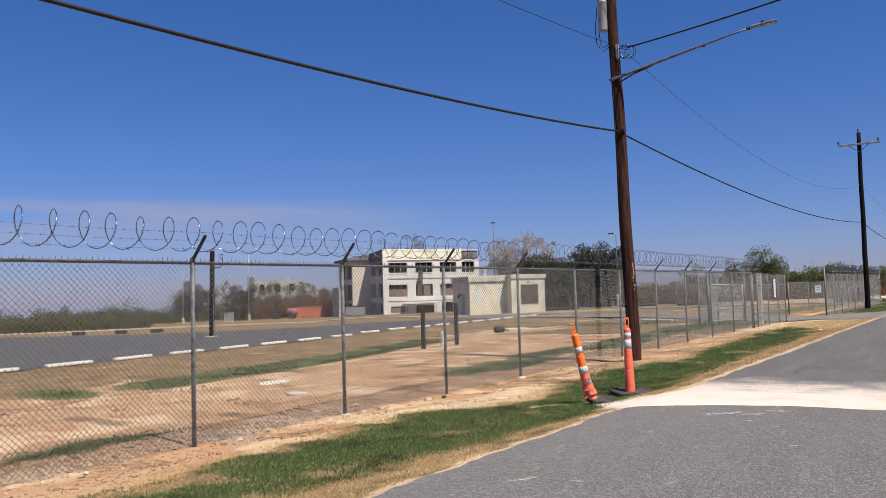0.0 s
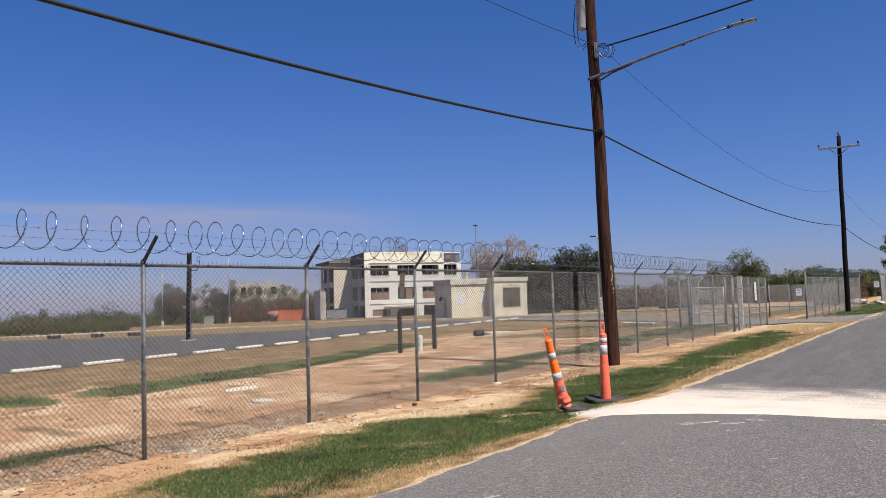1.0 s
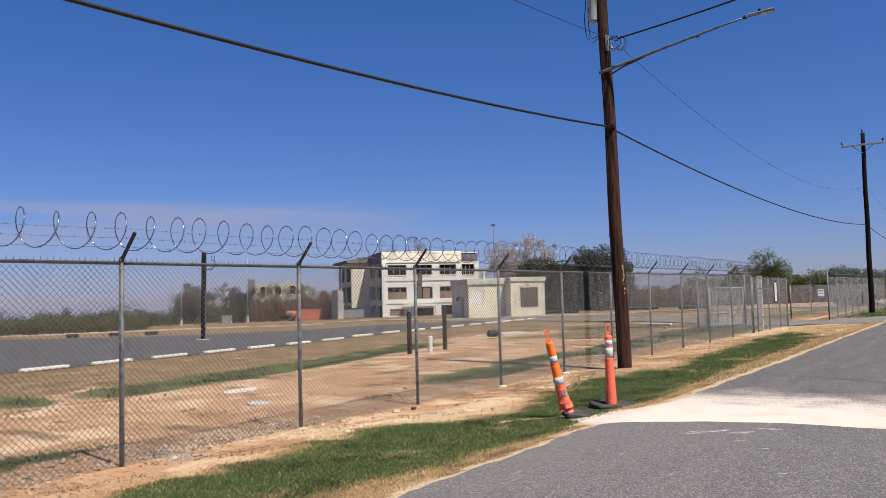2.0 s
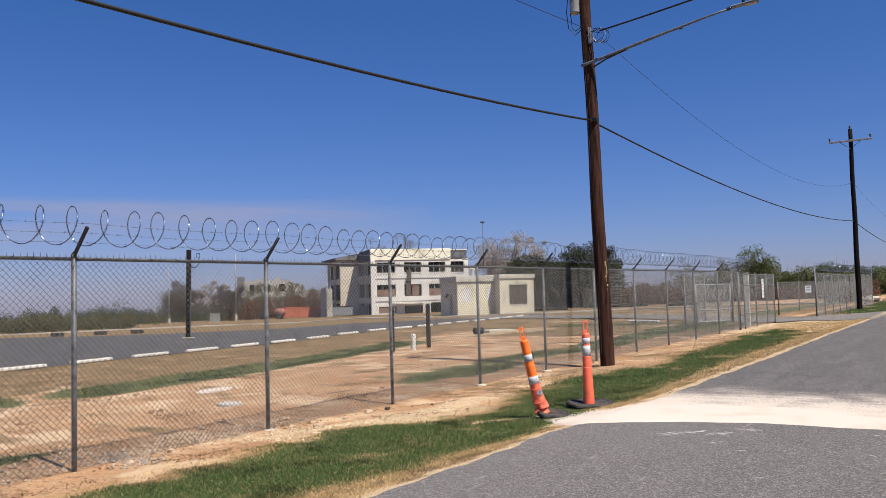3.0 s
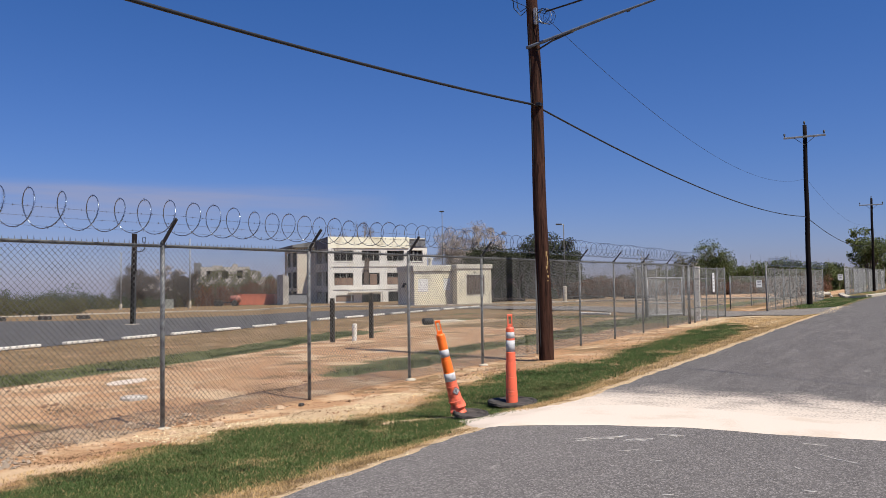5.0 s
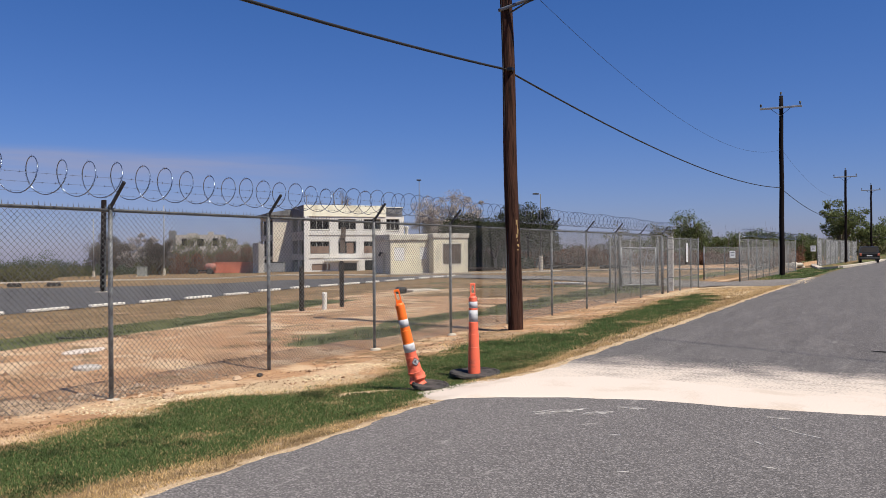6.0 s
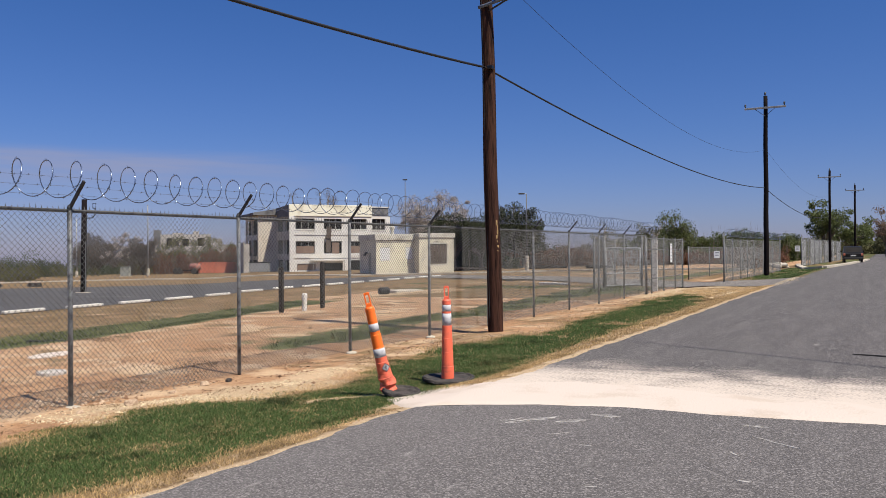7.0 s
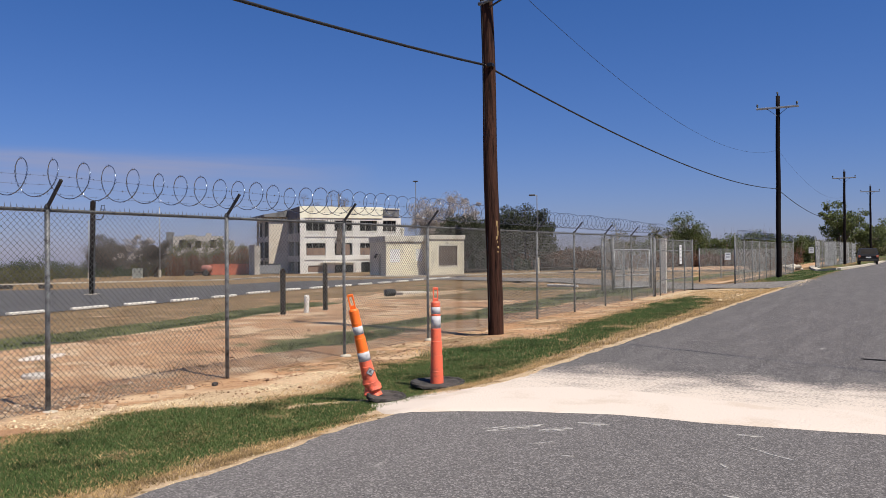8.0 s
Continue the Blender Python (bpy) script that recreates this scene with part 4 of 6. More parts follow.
# bracket arm and lamp over the road
a0, a1 = local(up, on_pole(7.14)), local(up, (-3.64, 20.45, 7.84))
arm = part("lamp_arm", Shape().tube([a0 + Vector((-0.13, -0.14, -0.02)), a0 + Vector((0, -0.14, 0)), a0.lerp(a1, 0.5) + Vector((0, -0.1, 0.01)), a0.lerp(a1, 0.86) + Vector((0, -0.03, 0.015)), a1], [0.040, 0.040, 0.036, 0.024, 0.022], 10), M_LAMPARM, up, "long dull aluminium lamp bracket", True)
for k in (0.28, 0.66, 0.97):
    q = a0.lerp(a1, k) + Vector((0, -0.1 * (1 - k), 0.01))
    d = (a1 - a0).normalized()
    part("clamp", Shape().tube([q - d * 0.04, q + d * 0.04], 0.043, 8), M_ARM, arm)
part("brace", Shape().tube([a0 + Vector((0.1, -0.08, -0.11)), a0.lerp(a1, 0.15) + Vector((0, -0.14, -0.065)), a0.lerp(a1, 0.28) + Vector((0, -0.12, -0.03))], 0.02, 6), M_ARM, up, "dark steel strut under the bracket")
head = part("lamp_head", Shape().box((-0.04, -0.075, -0.025), (0.22, 0.075, 0.03), Matrix.Translation(a1) @ pose(0, 0, 0.01, 0, -4, 0), 0.022).box((0.2, -0.085, -0.03), (0.54, 0.085, 0.022), Matrix.Translation(a1) @ pose(0, 0, 0.01, 0, -4, 0), 0.02), M_LAMPHEAD, up, "flat grey street lamp head")
part("photocell", Shape().lathe([(0.04, 0), (0.04, 0.05), (0.02, 0.075)], 10, Matrix.Translation(a1) @ pose(0.22, 0, 0.05)), M_BLKP, head)
part("lens", Shape().box((0.24, -0.07, -0.046), (0.5, 0.07, -0.031), Matrix.Translation(a1) @ pose(0, 0, 0.01, 0, -4, 0), 0.004), M_TAPE, head)
# equipment can near the top
c0 = local(up, on_pole(8.87)) + Vector((-0.22, -0.14, 0))
can = part("equipment_can", Shape().lathe([(0.09, -0.41), (0.118, -0.40), (0.122, -0.36), (0.122, 0.36), (0.128, 0.37), (0.128, 0.40), (0.10, 0.43), (0.03, 0.44)], 24, Matrix.Translation(c0)), M_GREYPAINT, up, "pale grey equipment can", True)
part("bushing", Shape().lathe([(0.04, 0), (0.055, 0.04), (0.035, 0.07), (0.055, 0.1), (0.03, 0.16)], 10, Matrix.Translation(c0) @ pose(-0.07, -0.03, 0.43)), M_BLKP, can)
for z in (-0.1, 0.2):
    part("bracket", Shape().box((0.06, 0.03, z), (0.22, 0.09, z + 0.05), Matrix.Translation(c0)), M_ARM, can)
for k in range(2):
    loop = [c0 + Vector((-0.14 + 0.12 * k, -0.02, 0.3 - 0.4 * k)), c0 + Vector((-0.2 + 0.1 * k, -0.05, -0.35)), c0 + Vector((-0.16 + 0.1 * k, -0.05, -0.75)), c0 + Vector((0.0, -0.02, -0.95 + 0.1 * k)), c0 + Vector((0.22, 0.02, -0.78 + 0.05 * k))]
    part("lead_wire", Shape().tube(loop, 0.011, 5), M_CABLE, up)
# splice hub: a tangle of drop wires
h0 = local(up, on_pole(7.85))
for k in range(5):
    rng = random.Random(40 + k)
    loop = []
    for q in range(9):
        w = 2 * math.pi * q / 8 * 0.9 + k
        loop.append(h0 + Vector((0.34 + 0.16 * math.cos(w) + 0.03 * k - 0.06, -0.05 + 0.05 * k - 0.1, -0.02 + (0.16 + 0.05 * rng.random()) * math.sin(w))))
    part("drop_loop", Shape().tube([h0 + Vector((0.1, -0.08, 0.12 - 0.05 * k))] + loop, 0.008, 5), M_ALU if k == 2 else M_CABLE, up)
part("insulator_rack", Shape().box((0.08, -0.14, -0.2), (0.15, -0.08, 0.2), Matrix.Translation(h0), 0.01), M_ALU, up)
w0 = local(up, on_pole(5.73))
part("cable_clamp", Shape().box((0.06, -0.19, -0.05), (0.18, -0.05, 0.04), Matrix.Translation(w0), 0.015), M_BLKP, up)
# splintered pale patch and dangling ground wire
sp = Shape()
for k in range(7):
    z = 1.55 + 0.11 * k
    w = 0.014 + 0.008 * math.sin(k * 2.2)
    p = local(up, on_pole(z))
    ang = radians(-28 + 5 * math.sin(k * 1.7))
    sp.box((0.146, -w, -0.075), (0.168, w, 0.075), Matrix.Translation(p) @ pose(0, 0, 0, 4 * math.sin(k), 2, math.degrees(ang)), 0.006)
part("splintered_patch", sp, M_FRESHWOOD, up, "torn pale yellow wood")
part("ground_wire", Shape().tube([local(up, on_pole(z)) + Vector((-0.06, -0.155 + 0.004 * z, 0)) for z in (0.1, 2, 4, 6, 7.7)], 0.008, 5), M_ARM, up)

FAR_POLES = [(-5.95, 60.9, -0.14, 11.8), (-4.75, 112.0, -0.15, 11.1), (-2.75, 140.0, -0.1, 11.1)]
far_roots = []
for x, y, z, hgt in FAR_POLES:
    r = utility_pole((x, y, z), (0.001, 0, 1), hgt, 0.17, 0.125, M_POLEDARK, "dark wooden utility pole with a crossarm and insulators")
    far_roots.append(r)
    ca = part("crossarm", Shape().box((-1.28, -0.19, hgt - 0.85), (1.28, -0.08, hgt - 0.73), None, 0.012), M_GREYPAINT, r, "weathered grey crossarm")
    for xo in (-1.22, 1.18, 0.0):
        zz = hgt - 0.73 if xo else hgt
        part("insulator", Shape().lathe([(0.03, 0), (0.03, 0.08), (0.07, 0.12), (0.05, 0.17), (0.07, 0.2), (0.035, 0.26)], 10, pose(xo, -0.13 if xo else 0, zz)), M_ARM, ca)
    part("arm_brace", Shape().tube([(-0.6, -0.12, hgt - 0.85), (0, -0.14, hgt - 1.35), (0.6, -0.12, hgt - 0.85)], 0.018, 5), M_ARM, r)


def wire(name, a, b, sag, r, label, material=None, n=40):
    a, b = Vector(a), Vector(b)
    pts = []
    for i in range(n + 1):
        u = i / n
        p = a.lerp(b, u)
        p.z -= 4 * sag * u * (1 - u)
        pts.append(p)
    return tagged(part(name, Shape().tube(pts, r, 6), material or M_CABLE, None, "", True), label, "cable")


side = Vector((0.0, -0.19, 0))
wire("overhead_cable", on_pole(5.73) + side, (-6.9, -24.6, 5.56), 1.07, 0.026, "thick black telephone cable slung between poles")
wire("overhead_cable", on_pole(5.73) + side, (-6.0, 60.7, 5.6), 0.62, 0.022, "thick black telephone cable slung between poles")
wire("overhead_cable", (-6.0, 60.7, 5.6), (-4.75, 111.8, 5.5), 0.9, 0.022, "thick black telephone cable slung between poles")
wire("overhead_cable", (-4.75, 111.8, 5.5), (-2.75, 139.8, 5.5), 0.6, 0.022, "thick black telephone cable slung between poles")
wire("power_line", on_pole(8.05) + side, (-6.9, -24.6, 7.35), 1.0, 0.007, "thin dark power line between poles")
wire("power_line", on_pole(7.8) + Vector((0.35, -0.1, 0)), (-5.95, 60.7, 8.1), 1.45, 0.0055, "thin dark power line between poles")
wire("power_line", (-5.9, 60.7, 8.1), (-4.7, 111.8, 8.0), 1.3, 0.006, "thin dark power line between poles")
wire("service_drop", on_pole(7.9) + Vector((0.4, -0.15, 0)), (17.0, 9.9, 9.3), 0.75, 0.02, "twisted black service drop crossing the road")

# ---------------- delineator posts on the verge ----------------
TUBE_PROFILE = [(0.079, 0.0), (0.076, 0.148), (0.0765, 0.156), (0.073, 0.160), (0.0705, 0.328), (0.0712, 0.336), (0.067, 0.340),
                (0.0655, 0.498), (0.066, 0.506), (0.062, 0.510), (0.0605, 0.648), (0.061, 0.656), (0.056, 0.660),
                (0.0545, 0.812), (0.056, 0.816), (0.056, 0.831), (0.0545, 0.835), (0.053, 0.921), (0.0555, 0.925), (0.054, 0.965), (0.040, 0.985)]


def delineator(at, tilt, bands, material, label, crumple=0.0, ring_at=(0.03, 0, 0), ring_size=1.0, sleeve=None):
    root = thing("delineator_post", at, label, "traffic delineator", 0, "delineators")
    # base: a ring cut from a tyre
    ring = Shape()

    def worn(q):
        a = math.atan2(q.y, q.x)
        out = math.hypot(q.x, q.y) / 0.3
        notch = (0.022 if math.sin(a * 15 + 1.5 * math.sin(a * 3)) > 0.35 else 0.0) * (out > 0.7)
        k = 1 + 0.07 * noise.noise(q * 5) - notch + 0.03 * noise.noise(q * 21)
        return Vector((q.x * k, q.y * k, max(-0.03, q.z * 0.72 + (0.022 * noise.noise(q * 5) + 0.010 * noise.noise(q * 24)) * out)))

    prof = [(0.10, 0.005), (0.285, 0.0), (0.30, 0.014), (0.300, 0.055), (0.285, 0.078), (0.262, 0.080), (0.24, 0.062), (0.18, 0.066), (0.11, 0.05)]
    ring.lathe(prof, 56, pose(*ring_at) @ Matrix.Diagonal((ring_size, ring_size, 1, 1)), worn)
    part("rubber_base", ring, M_RUBBER, root, "dusty black tyre-ring base")
    m = tilt

    def crush(p):
        if crumple and p.z < 0.33:
            k = crumple * (0.33 - p.z) / 0.33
            n = noise.noise(Vector((p.x * 14, p.y * 14, p.z * 16)))
            s = 1 + 1.3 * k * n + 0.10 * k * math.sin(p.z * 34 + 2 * math.atan2(p.y, p.x))
            return Vector((p.x * s * (1 + 0.5 * k) + 0.05 * k, p.y * s * (1 + 0.1 * k), p.z))
        return p

    prof = []
    for (r0, z0), (r1, z1) in zip(TUBE_PROFILE, TUBE_PROFILE[1:]):
        prof.append((r0, z0))
        if z1 - z0 > 0.1 and crumple:
            prof += [(r0 + (r1 - r0) * k / 4, z0 + (z1 - z0) * k / 4) for k in (1, 2, 3)]
    prof.append(TUBE_PROFILE[-1])
    if sleeve:
        cut = sleeve[0]
        lo = [p for p in prof if p[1] <= cut] + [(lerp_table(cut, sorted((zz, rr) for rr, zz in TUBE_PROFILE)) + 0.002, cut)]
        hi = [(lo[-1][0] - 0.002, cut + 0.001)] + [p for p in prof if p[1] > cut + 0.001]
        body = part("tube", Shape().lathe(hi, 40, m, crush), material, root)
        part("sleeve", Shape().lathe(lo, 40, m, crush), sleeve[1], root, "crumpled coral lower sleeve")
    else:
        body = part("tube", Shape().lathe(prof, 40, m, crush), material, root)
    h = Shape()
    h.box((-0.032, -0.014, 0.972), (-0.018, 0.014, 1.125), m, 0.004)
    h.box((0.018, -0.014, 0.972), (0.032, 0.014, 1.125), m, 0.004)
    h.box((-0.032, -0.016, 0.968), (0.032, 0.016, 1.025), m, 0.006)
    h.box((-0.032, -0.014, 1.121), (0.032, 0.014, 1.15), m, 0.006)
    part("handle", h, material, body)
    for z0, z1 in bands:
        def rad(z):
            return lerp_table(z, sorted((zz, rr) for rr, zz in TUBE_PROFILE))
        part("reflective_band", Shape().lathe([(rad(z0 + 0.004) + 0.0016, z0), (rad((z0 + z1) / 2) + 0.0016, (z0 + z1) / 2), (rad(z1 - 0.004) + 0.0016, z1)], 24, m), M_TAPE, body, "white reflective band", True)
    return root, m


delineator((-4.26, 13.06, -0.09), pose(0, 0, 0.02, 0.4, -0.6, 29) @ Matrix.Scale(1.06, 4), [(0.664, 0.811), (0.837, 0.918)], M_ORANGE, "upright orange plastic delineator post with two white bands", 0.0, (0.02, 0, -0.004), 1.16)
lean_m = pose(0.0, 0.0, 0.035) @ pose(0, 0, 0, 0, 0, 29) @ pose(-0.06, 0.02, 0, 4, -12.0, 0) @ Matrix.Scale(1.05, 4)
dl, _ = delineator((-4.40, 11.93, -0.095), lean_m, [(0.40, 0.50), (0.70, 0.79)], M_ORANGE2, "leaning, crumpled orange delineator post with two white bands", 0.40, (0.12, 0.0, 0.0, 0, 4, 0), 0.76, (0.40, M_ORANGE))
label_m = lean_m @ Matrix.Translation((0.015, 0, 0.278)) @ pose(0, 0, 0, 0, 45, 20) @ Matrix.Translation((0, 0, -0.278))
lab = part("maker_label", Shape().box((-0.037, -0.0748, 0.241), (0.037, -0.072, 0.315), label_m), M_INK, dl, "small black-edged diamond label")
part("label_face", Shape().box((-0.029, -0.0765, 0.249), (0.029, -0.0749, 0.307), label_m), M_TAPE, lab, "dull white face")
part("label_mark", Shape().box((-0.02, -0.0782, 0.262), (0.004, -0.0766, 0.298), label_m).box((0.008, -0.0782, 0.258), (0.02, -0.0766, 0.276), label_m), M_INK, lab)

# ---------------- yard: stops, bollards, small things ----------------
stop_mesh = Shape().box((-0.09, 0, 0), (0.09, 1.95, 0.13), None, 0.03).mesh("wheel_stop", M_STOP)
for k in range(20):
    y = 7.7 + 3.05 * k
    x = lot_near(y) + 0.12 + 0.03 * math.sin(k * 2.3)
    turn = math.degrees(math.atan2(lot_near(y + 1) - lot_near(y), 1.0)) * -1
    st = new("wheel_stop", stop_mesh)
    st.matrix_world = pose(x, y, level(x, y) + 0.015, 0, 0, turn + 1.2 * math.sin(k * 1.9))
    tagged(st, "whitewashed concrete wheel stop along the car park", "wheel stop", "wheel stops")
st = new("wheel_stop", stop_mesh)
st.matrix_world = pose(-16.0, 45.9, level(-16, 46) + 0.02, 0, 0, -104)
tagged(st, "loose white wheel stop lying on the grass", "wheel stop", "wheel stops")
for x0, y0 in ((-75.7, 47.5), (-72.2, 49.9), (-69.2, 51.9)):
    for k in range(3):
        s = Shape().lathe([(0.12, -0.1), (0.2, -0.12), (0.24, -0.06), (0.24, 0.06), (0.2, 0.12), (0.12, 0.1)], 16, pose(0, 0, 0.14, 90, 0, 0))
        ty = new("old_tyre", s.mesh("old_tyre", M_RUBBER))
        ty.matrix_world = pose(x0 + 0.32 * k, y0 + 0.25 * k, level(x0, y0) + 0.03, 0, 0, 30 + 12 * k)
        tagged(ty, "old black tyre half sunk at the car park's edge", "tyre", "tyres")


def bollard(x, y, h, capped):
    b = thing("timber_post", (x, y, level(x, y) - 0.04), "short dark square timber post in dirt" + (" with a top box" if capped else ""), "post", 12)
    part("shaft", Shape().box((-0.062, -0.062, -0.1), (0.062, 0.062, h), None, 0.012), M_DARKPOST, b)
    if capped:
        part("top_box", Shape().box((-0.12, -0.10, h + 0.003), (0.12, 0.10, h + 0.13), None, 0.02), M_DARKPOST, b)
    else:
        part("top_bevel", Shape().box((-0.056, -0.056, h + 0.002), (0.056, 0.056, h + 0.03), None, 0.01), M_DARKPOST, b)


bollard(-16.25, 24.15, 1.46, False)
bollard(-16.15, 26.2, 1.60, False)
wp = thing("vent_pipe", (-15.9, 24.9, level(-15.9, 24.9)), "stubby white plastic vent pipe in the dirt", "pipe")
part("pipe", Shape().lathe([(0.08, -0.05), (0.08, 0.42)], 16), M_PIPE, wp, smooth=False)
part("pipe_cap", Shape().lathe([(0.092, 0.423), (0.092, 0.52), (0.075, 0.56), (0.03, 0.575)], 16), M_PIPE, wp)
bt = thing("drain_pipe_end", (-20.07, 36.0, level(-20.07, 36.0) + 0.13), "black corrugated drain pipe end on a pale slab", "drain pipe", -25)
s = Shape()
for k in range(5):
    s.lathe([(0.15, 0), (0.17, 0.03), (0.17, 0.07), (0.15, 0.10)], 18, pose(0, 0.4 - 0.1 * k, 0.0, 90, 0, 0))
part("pipe", s, M_BLACKP, bt, smooth=True)
slab = thing("concrete_slab", (-20.74, 38.83, level(-20.74, 38.83)), "pale concrete drainage slab", "slab", -30)
part("slab", Shape().box((-0.6, -0.55, -0.1), (0.6, 1.0, 0.06), None, 0.03), M_CONC, slab)
mh = thing("manhole_cover", (-10.65, 11.9, level(-10.65, 11.9) + 0.005), "grey iron manhole ring standing proud of the dirt", "manhole")
part("ring", Shape().lathe([(0.22, -0.1), (0.22, 0.03), (0.205, 0.045), (0.175, 0.045), (0.165, 0.03)], 26), M_IRON, mh)
part("lid", Shape().lathe([(0.16, -0.02), (0.16, 0.012), (0.14, 0.016), (0.04, 0.02)], 26), M_CLOD, mh, "rusty brown lid")
slp = thing("concrete_patch", (-13.0, 13.6, level(-13, 13.6)), "broken flat concrete patch in the dirt", "slab", 20)
part("patch", Shape().lathe([(0.55, -0.05), (0.52, 0.005), (0.4, 0.015), (0.1, 0.018)], 16, None, lambda q: Vector((q.x * 0.6, q.y * (1 + 0.3 * noise.noise(q * 3)), q.z))), M_SAND, slp)

tp = thing("tall_steel_pole", (-46.2, 39.9, level(-46.2, 39.9)), "tall dark steel pole with hooked conduit and a small box", "pole")
part("shaft", Shape().tube([(0, 0, -0.2), (0.16, 0, 6.25)], [0.19, 0.17], 12), M_POLEDARK, tp, smooth=True)
part("conduit", Shape().tube([(0.22, 0, 0), (0.25, 0, 4.9)], 0.03, 6), M_GALV, tp)
part("hook", Shape().tube([(0.2, 0, 5.0), (0.8, 0.1, 5.0), (1.02, 0.15, 5.2), (1.05, 0.15, 5.65)], 0.04, 6), M_ARM, tp)
part("junction_box", Shape().tube([(0.8, 0.15, 5.65), (1.1, 0.15, 5.65), (1.1, 0.15, 5.95), (0.8, 0.15, 5.95), (0.8, 0.15, 5.68)], 0.028, 6), M_ARM, tp, "small open square bracket")
part("base_plate", Shape().box((-0.35, -0.35, 0), (0.35, 0.35, 0.06), None, 0.02), M_CONC, tp)

# ---------------- buildings ----------------
def wall_with_holes(s, w, z0, z1, d, holes, y=0.0):
    """A wall in x from 0 to w, thickness d behind the plane y, pierced by holes (x0, x1, z0, z1)."""
    xs = sorted({0.0, w, *[q for h in holes for q in h[:2]]})
    zs = sorted({z0, z1, *[q for h in holes for q in h[2:]]})

    def solid(i, k):
        if not (0 <= i < len(xs) - 1 and 0 <= k < len(zs) - 1):
            return False
        cx, cz = (xs[i] + xs[i + 1]) / 2, (zs[k] + zs[k + 1]) / 2
        return not any(h[0] < cx < h[1] and h[2] < cz < h[3] for h in holes)

    ids = {}

    def vert(i, k, back):
        key = (i, k, back)
        if key not in ids:
            ids[key] = len(s.v)
            s.v.append((xs[i], y + d * back, zs[k]))
        return ids[key]

    for i in range(len(xs) - 1):
        for k in range(len(zs) - 1):
            if not solid(i, k):
                continue
            a, b, c, e = ((i, k), (i + 1, k), (i + 1, k + 1), (i, k + 1))
            s.f.append(tuple(vert(*q, 0) for q in (a, b, c, e)))
            s.f.append(tuple(vert(*q, 1) for q in (e, c, b, a)))
            for (di, dk), (p, q) in (((0, -1), (a, b)), ((1, 0), (b, c)), ((0, 1), (c, e)), ((-1, 0), (e, a))):
                if not solid(i + di, k + dk):
                    s.f.append((vert(*p, 0), vert(*p, 1), vert(*q, 1), vert(*q, 0)))
    return s


def window(parent, x0, x1, z0, z1, y, mullions, board=None, boarded=(0.0, 1.0), sill=True):
    wdw = part("window", Shape().box((x0, y + 0.18, z0), (x0 + 0.07, y + 0.24, z1)).box((x1 - 0.07, y + 0.18, z0), (x1, y + 0.24, z1))
               .box((x0 + 0.07, y + 0.18, z1 - 0.07), (x1 - 0.07, y + 0.24, z1)).box((x0 + 0.07, y + 0.18, z0), (x1 - 0.07, y + 0.24, z0 + 0.07)), M_FRAME, parent)
    for k in range(mullions):
        x = x0 + (x1 - x0) * (k + 1) / (mullions + 1)
        part("mullion", Shape().box((x - 0.035, y + 0.185, z0 + 0.07), (x + 0.035, y + 0.235, z1 - 0.07)), M_FRAME, wdw)
    if sill:
        part("sill", Shape().box((x0 - 0.1, y - 0.08, z0 - 0.1), (x1 + 0.1, y + 0.1, z0 - 0.004), None, 0.02), M_WHITE, wdw)
    if board:
        h = z1 - z0
        part("board", Shape().box((x0 + 0.08, y + 0.12, z0 + 0.08 + boarded[0] * (h - 0.16)), (x1 - 0.08, y + 0.16, z0 + 0.08 + boarded[1] * (h - 0.16))), board, wdw, "brown plywood over the window")
    return wdw


bld = thing("derelict_office_block", (-70.56, 91.45, -1.25), "derelict white three-storey block with broken windows and cream parapet", "building", 90 - 38)
# local frame: x along the facade, y into the building
W, DEEP = 11.7, 8.3
BH = 9.35
holes = []
bays = [(0.75, 3.5), (4.75, 7.35), (8.45, 11.0)]
for b0, b1 in bays:
    holes += [(b0, b1, 5.95, 7.45), (b0, b1, 2.55, 4.3)]
holes += [(0.95, 3.6, 0.25, 1.2), (4.75, 7.5, 0.05, 1.25), (8.6, 11.0, 0.05, 1.6), (5.9, 7.0, 1.95, 2.55)]
part("front_wall", wall_with_holes(Shape(), W, -0.3, 7.75, 0.3, holes), M_WHITE, bld)
part("parapet", Shape().box((-0.12, -0.12, 7.752), (W + 0.1, 0.3, BH), None, 0.03), M_CREAM, bld, "cream parapet band")
for z in (5.15, 1.95):
    part("spandrel_band", Shape().box((0.45, -0.1, z), (W - 0.1, -0.003, z + 0.55), None, 0.02), M_WHITE, bld)
part("front_pier", Shape().box((-0.12, -0.16, -0.3), (0.5, -0.003, 7.748), None, 0.02), M_WHITE, bld)
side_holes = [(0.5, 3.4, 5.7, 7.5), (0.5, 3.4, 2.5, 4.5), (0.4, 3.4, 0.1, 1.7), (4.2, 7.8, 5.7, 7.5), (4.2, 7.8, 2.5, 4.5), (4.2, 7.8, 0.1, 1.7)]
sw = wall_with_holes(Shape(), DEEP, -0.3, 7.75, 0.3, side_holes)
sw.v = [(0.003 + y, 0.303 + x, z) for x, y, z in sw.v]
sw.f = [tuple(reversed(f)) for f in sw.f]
# Side wall takes a darker grey than the front to carry its shade.
part("side_wall", sw, M_SHELL, bld, "side wall in a darker grey that carries its shade")
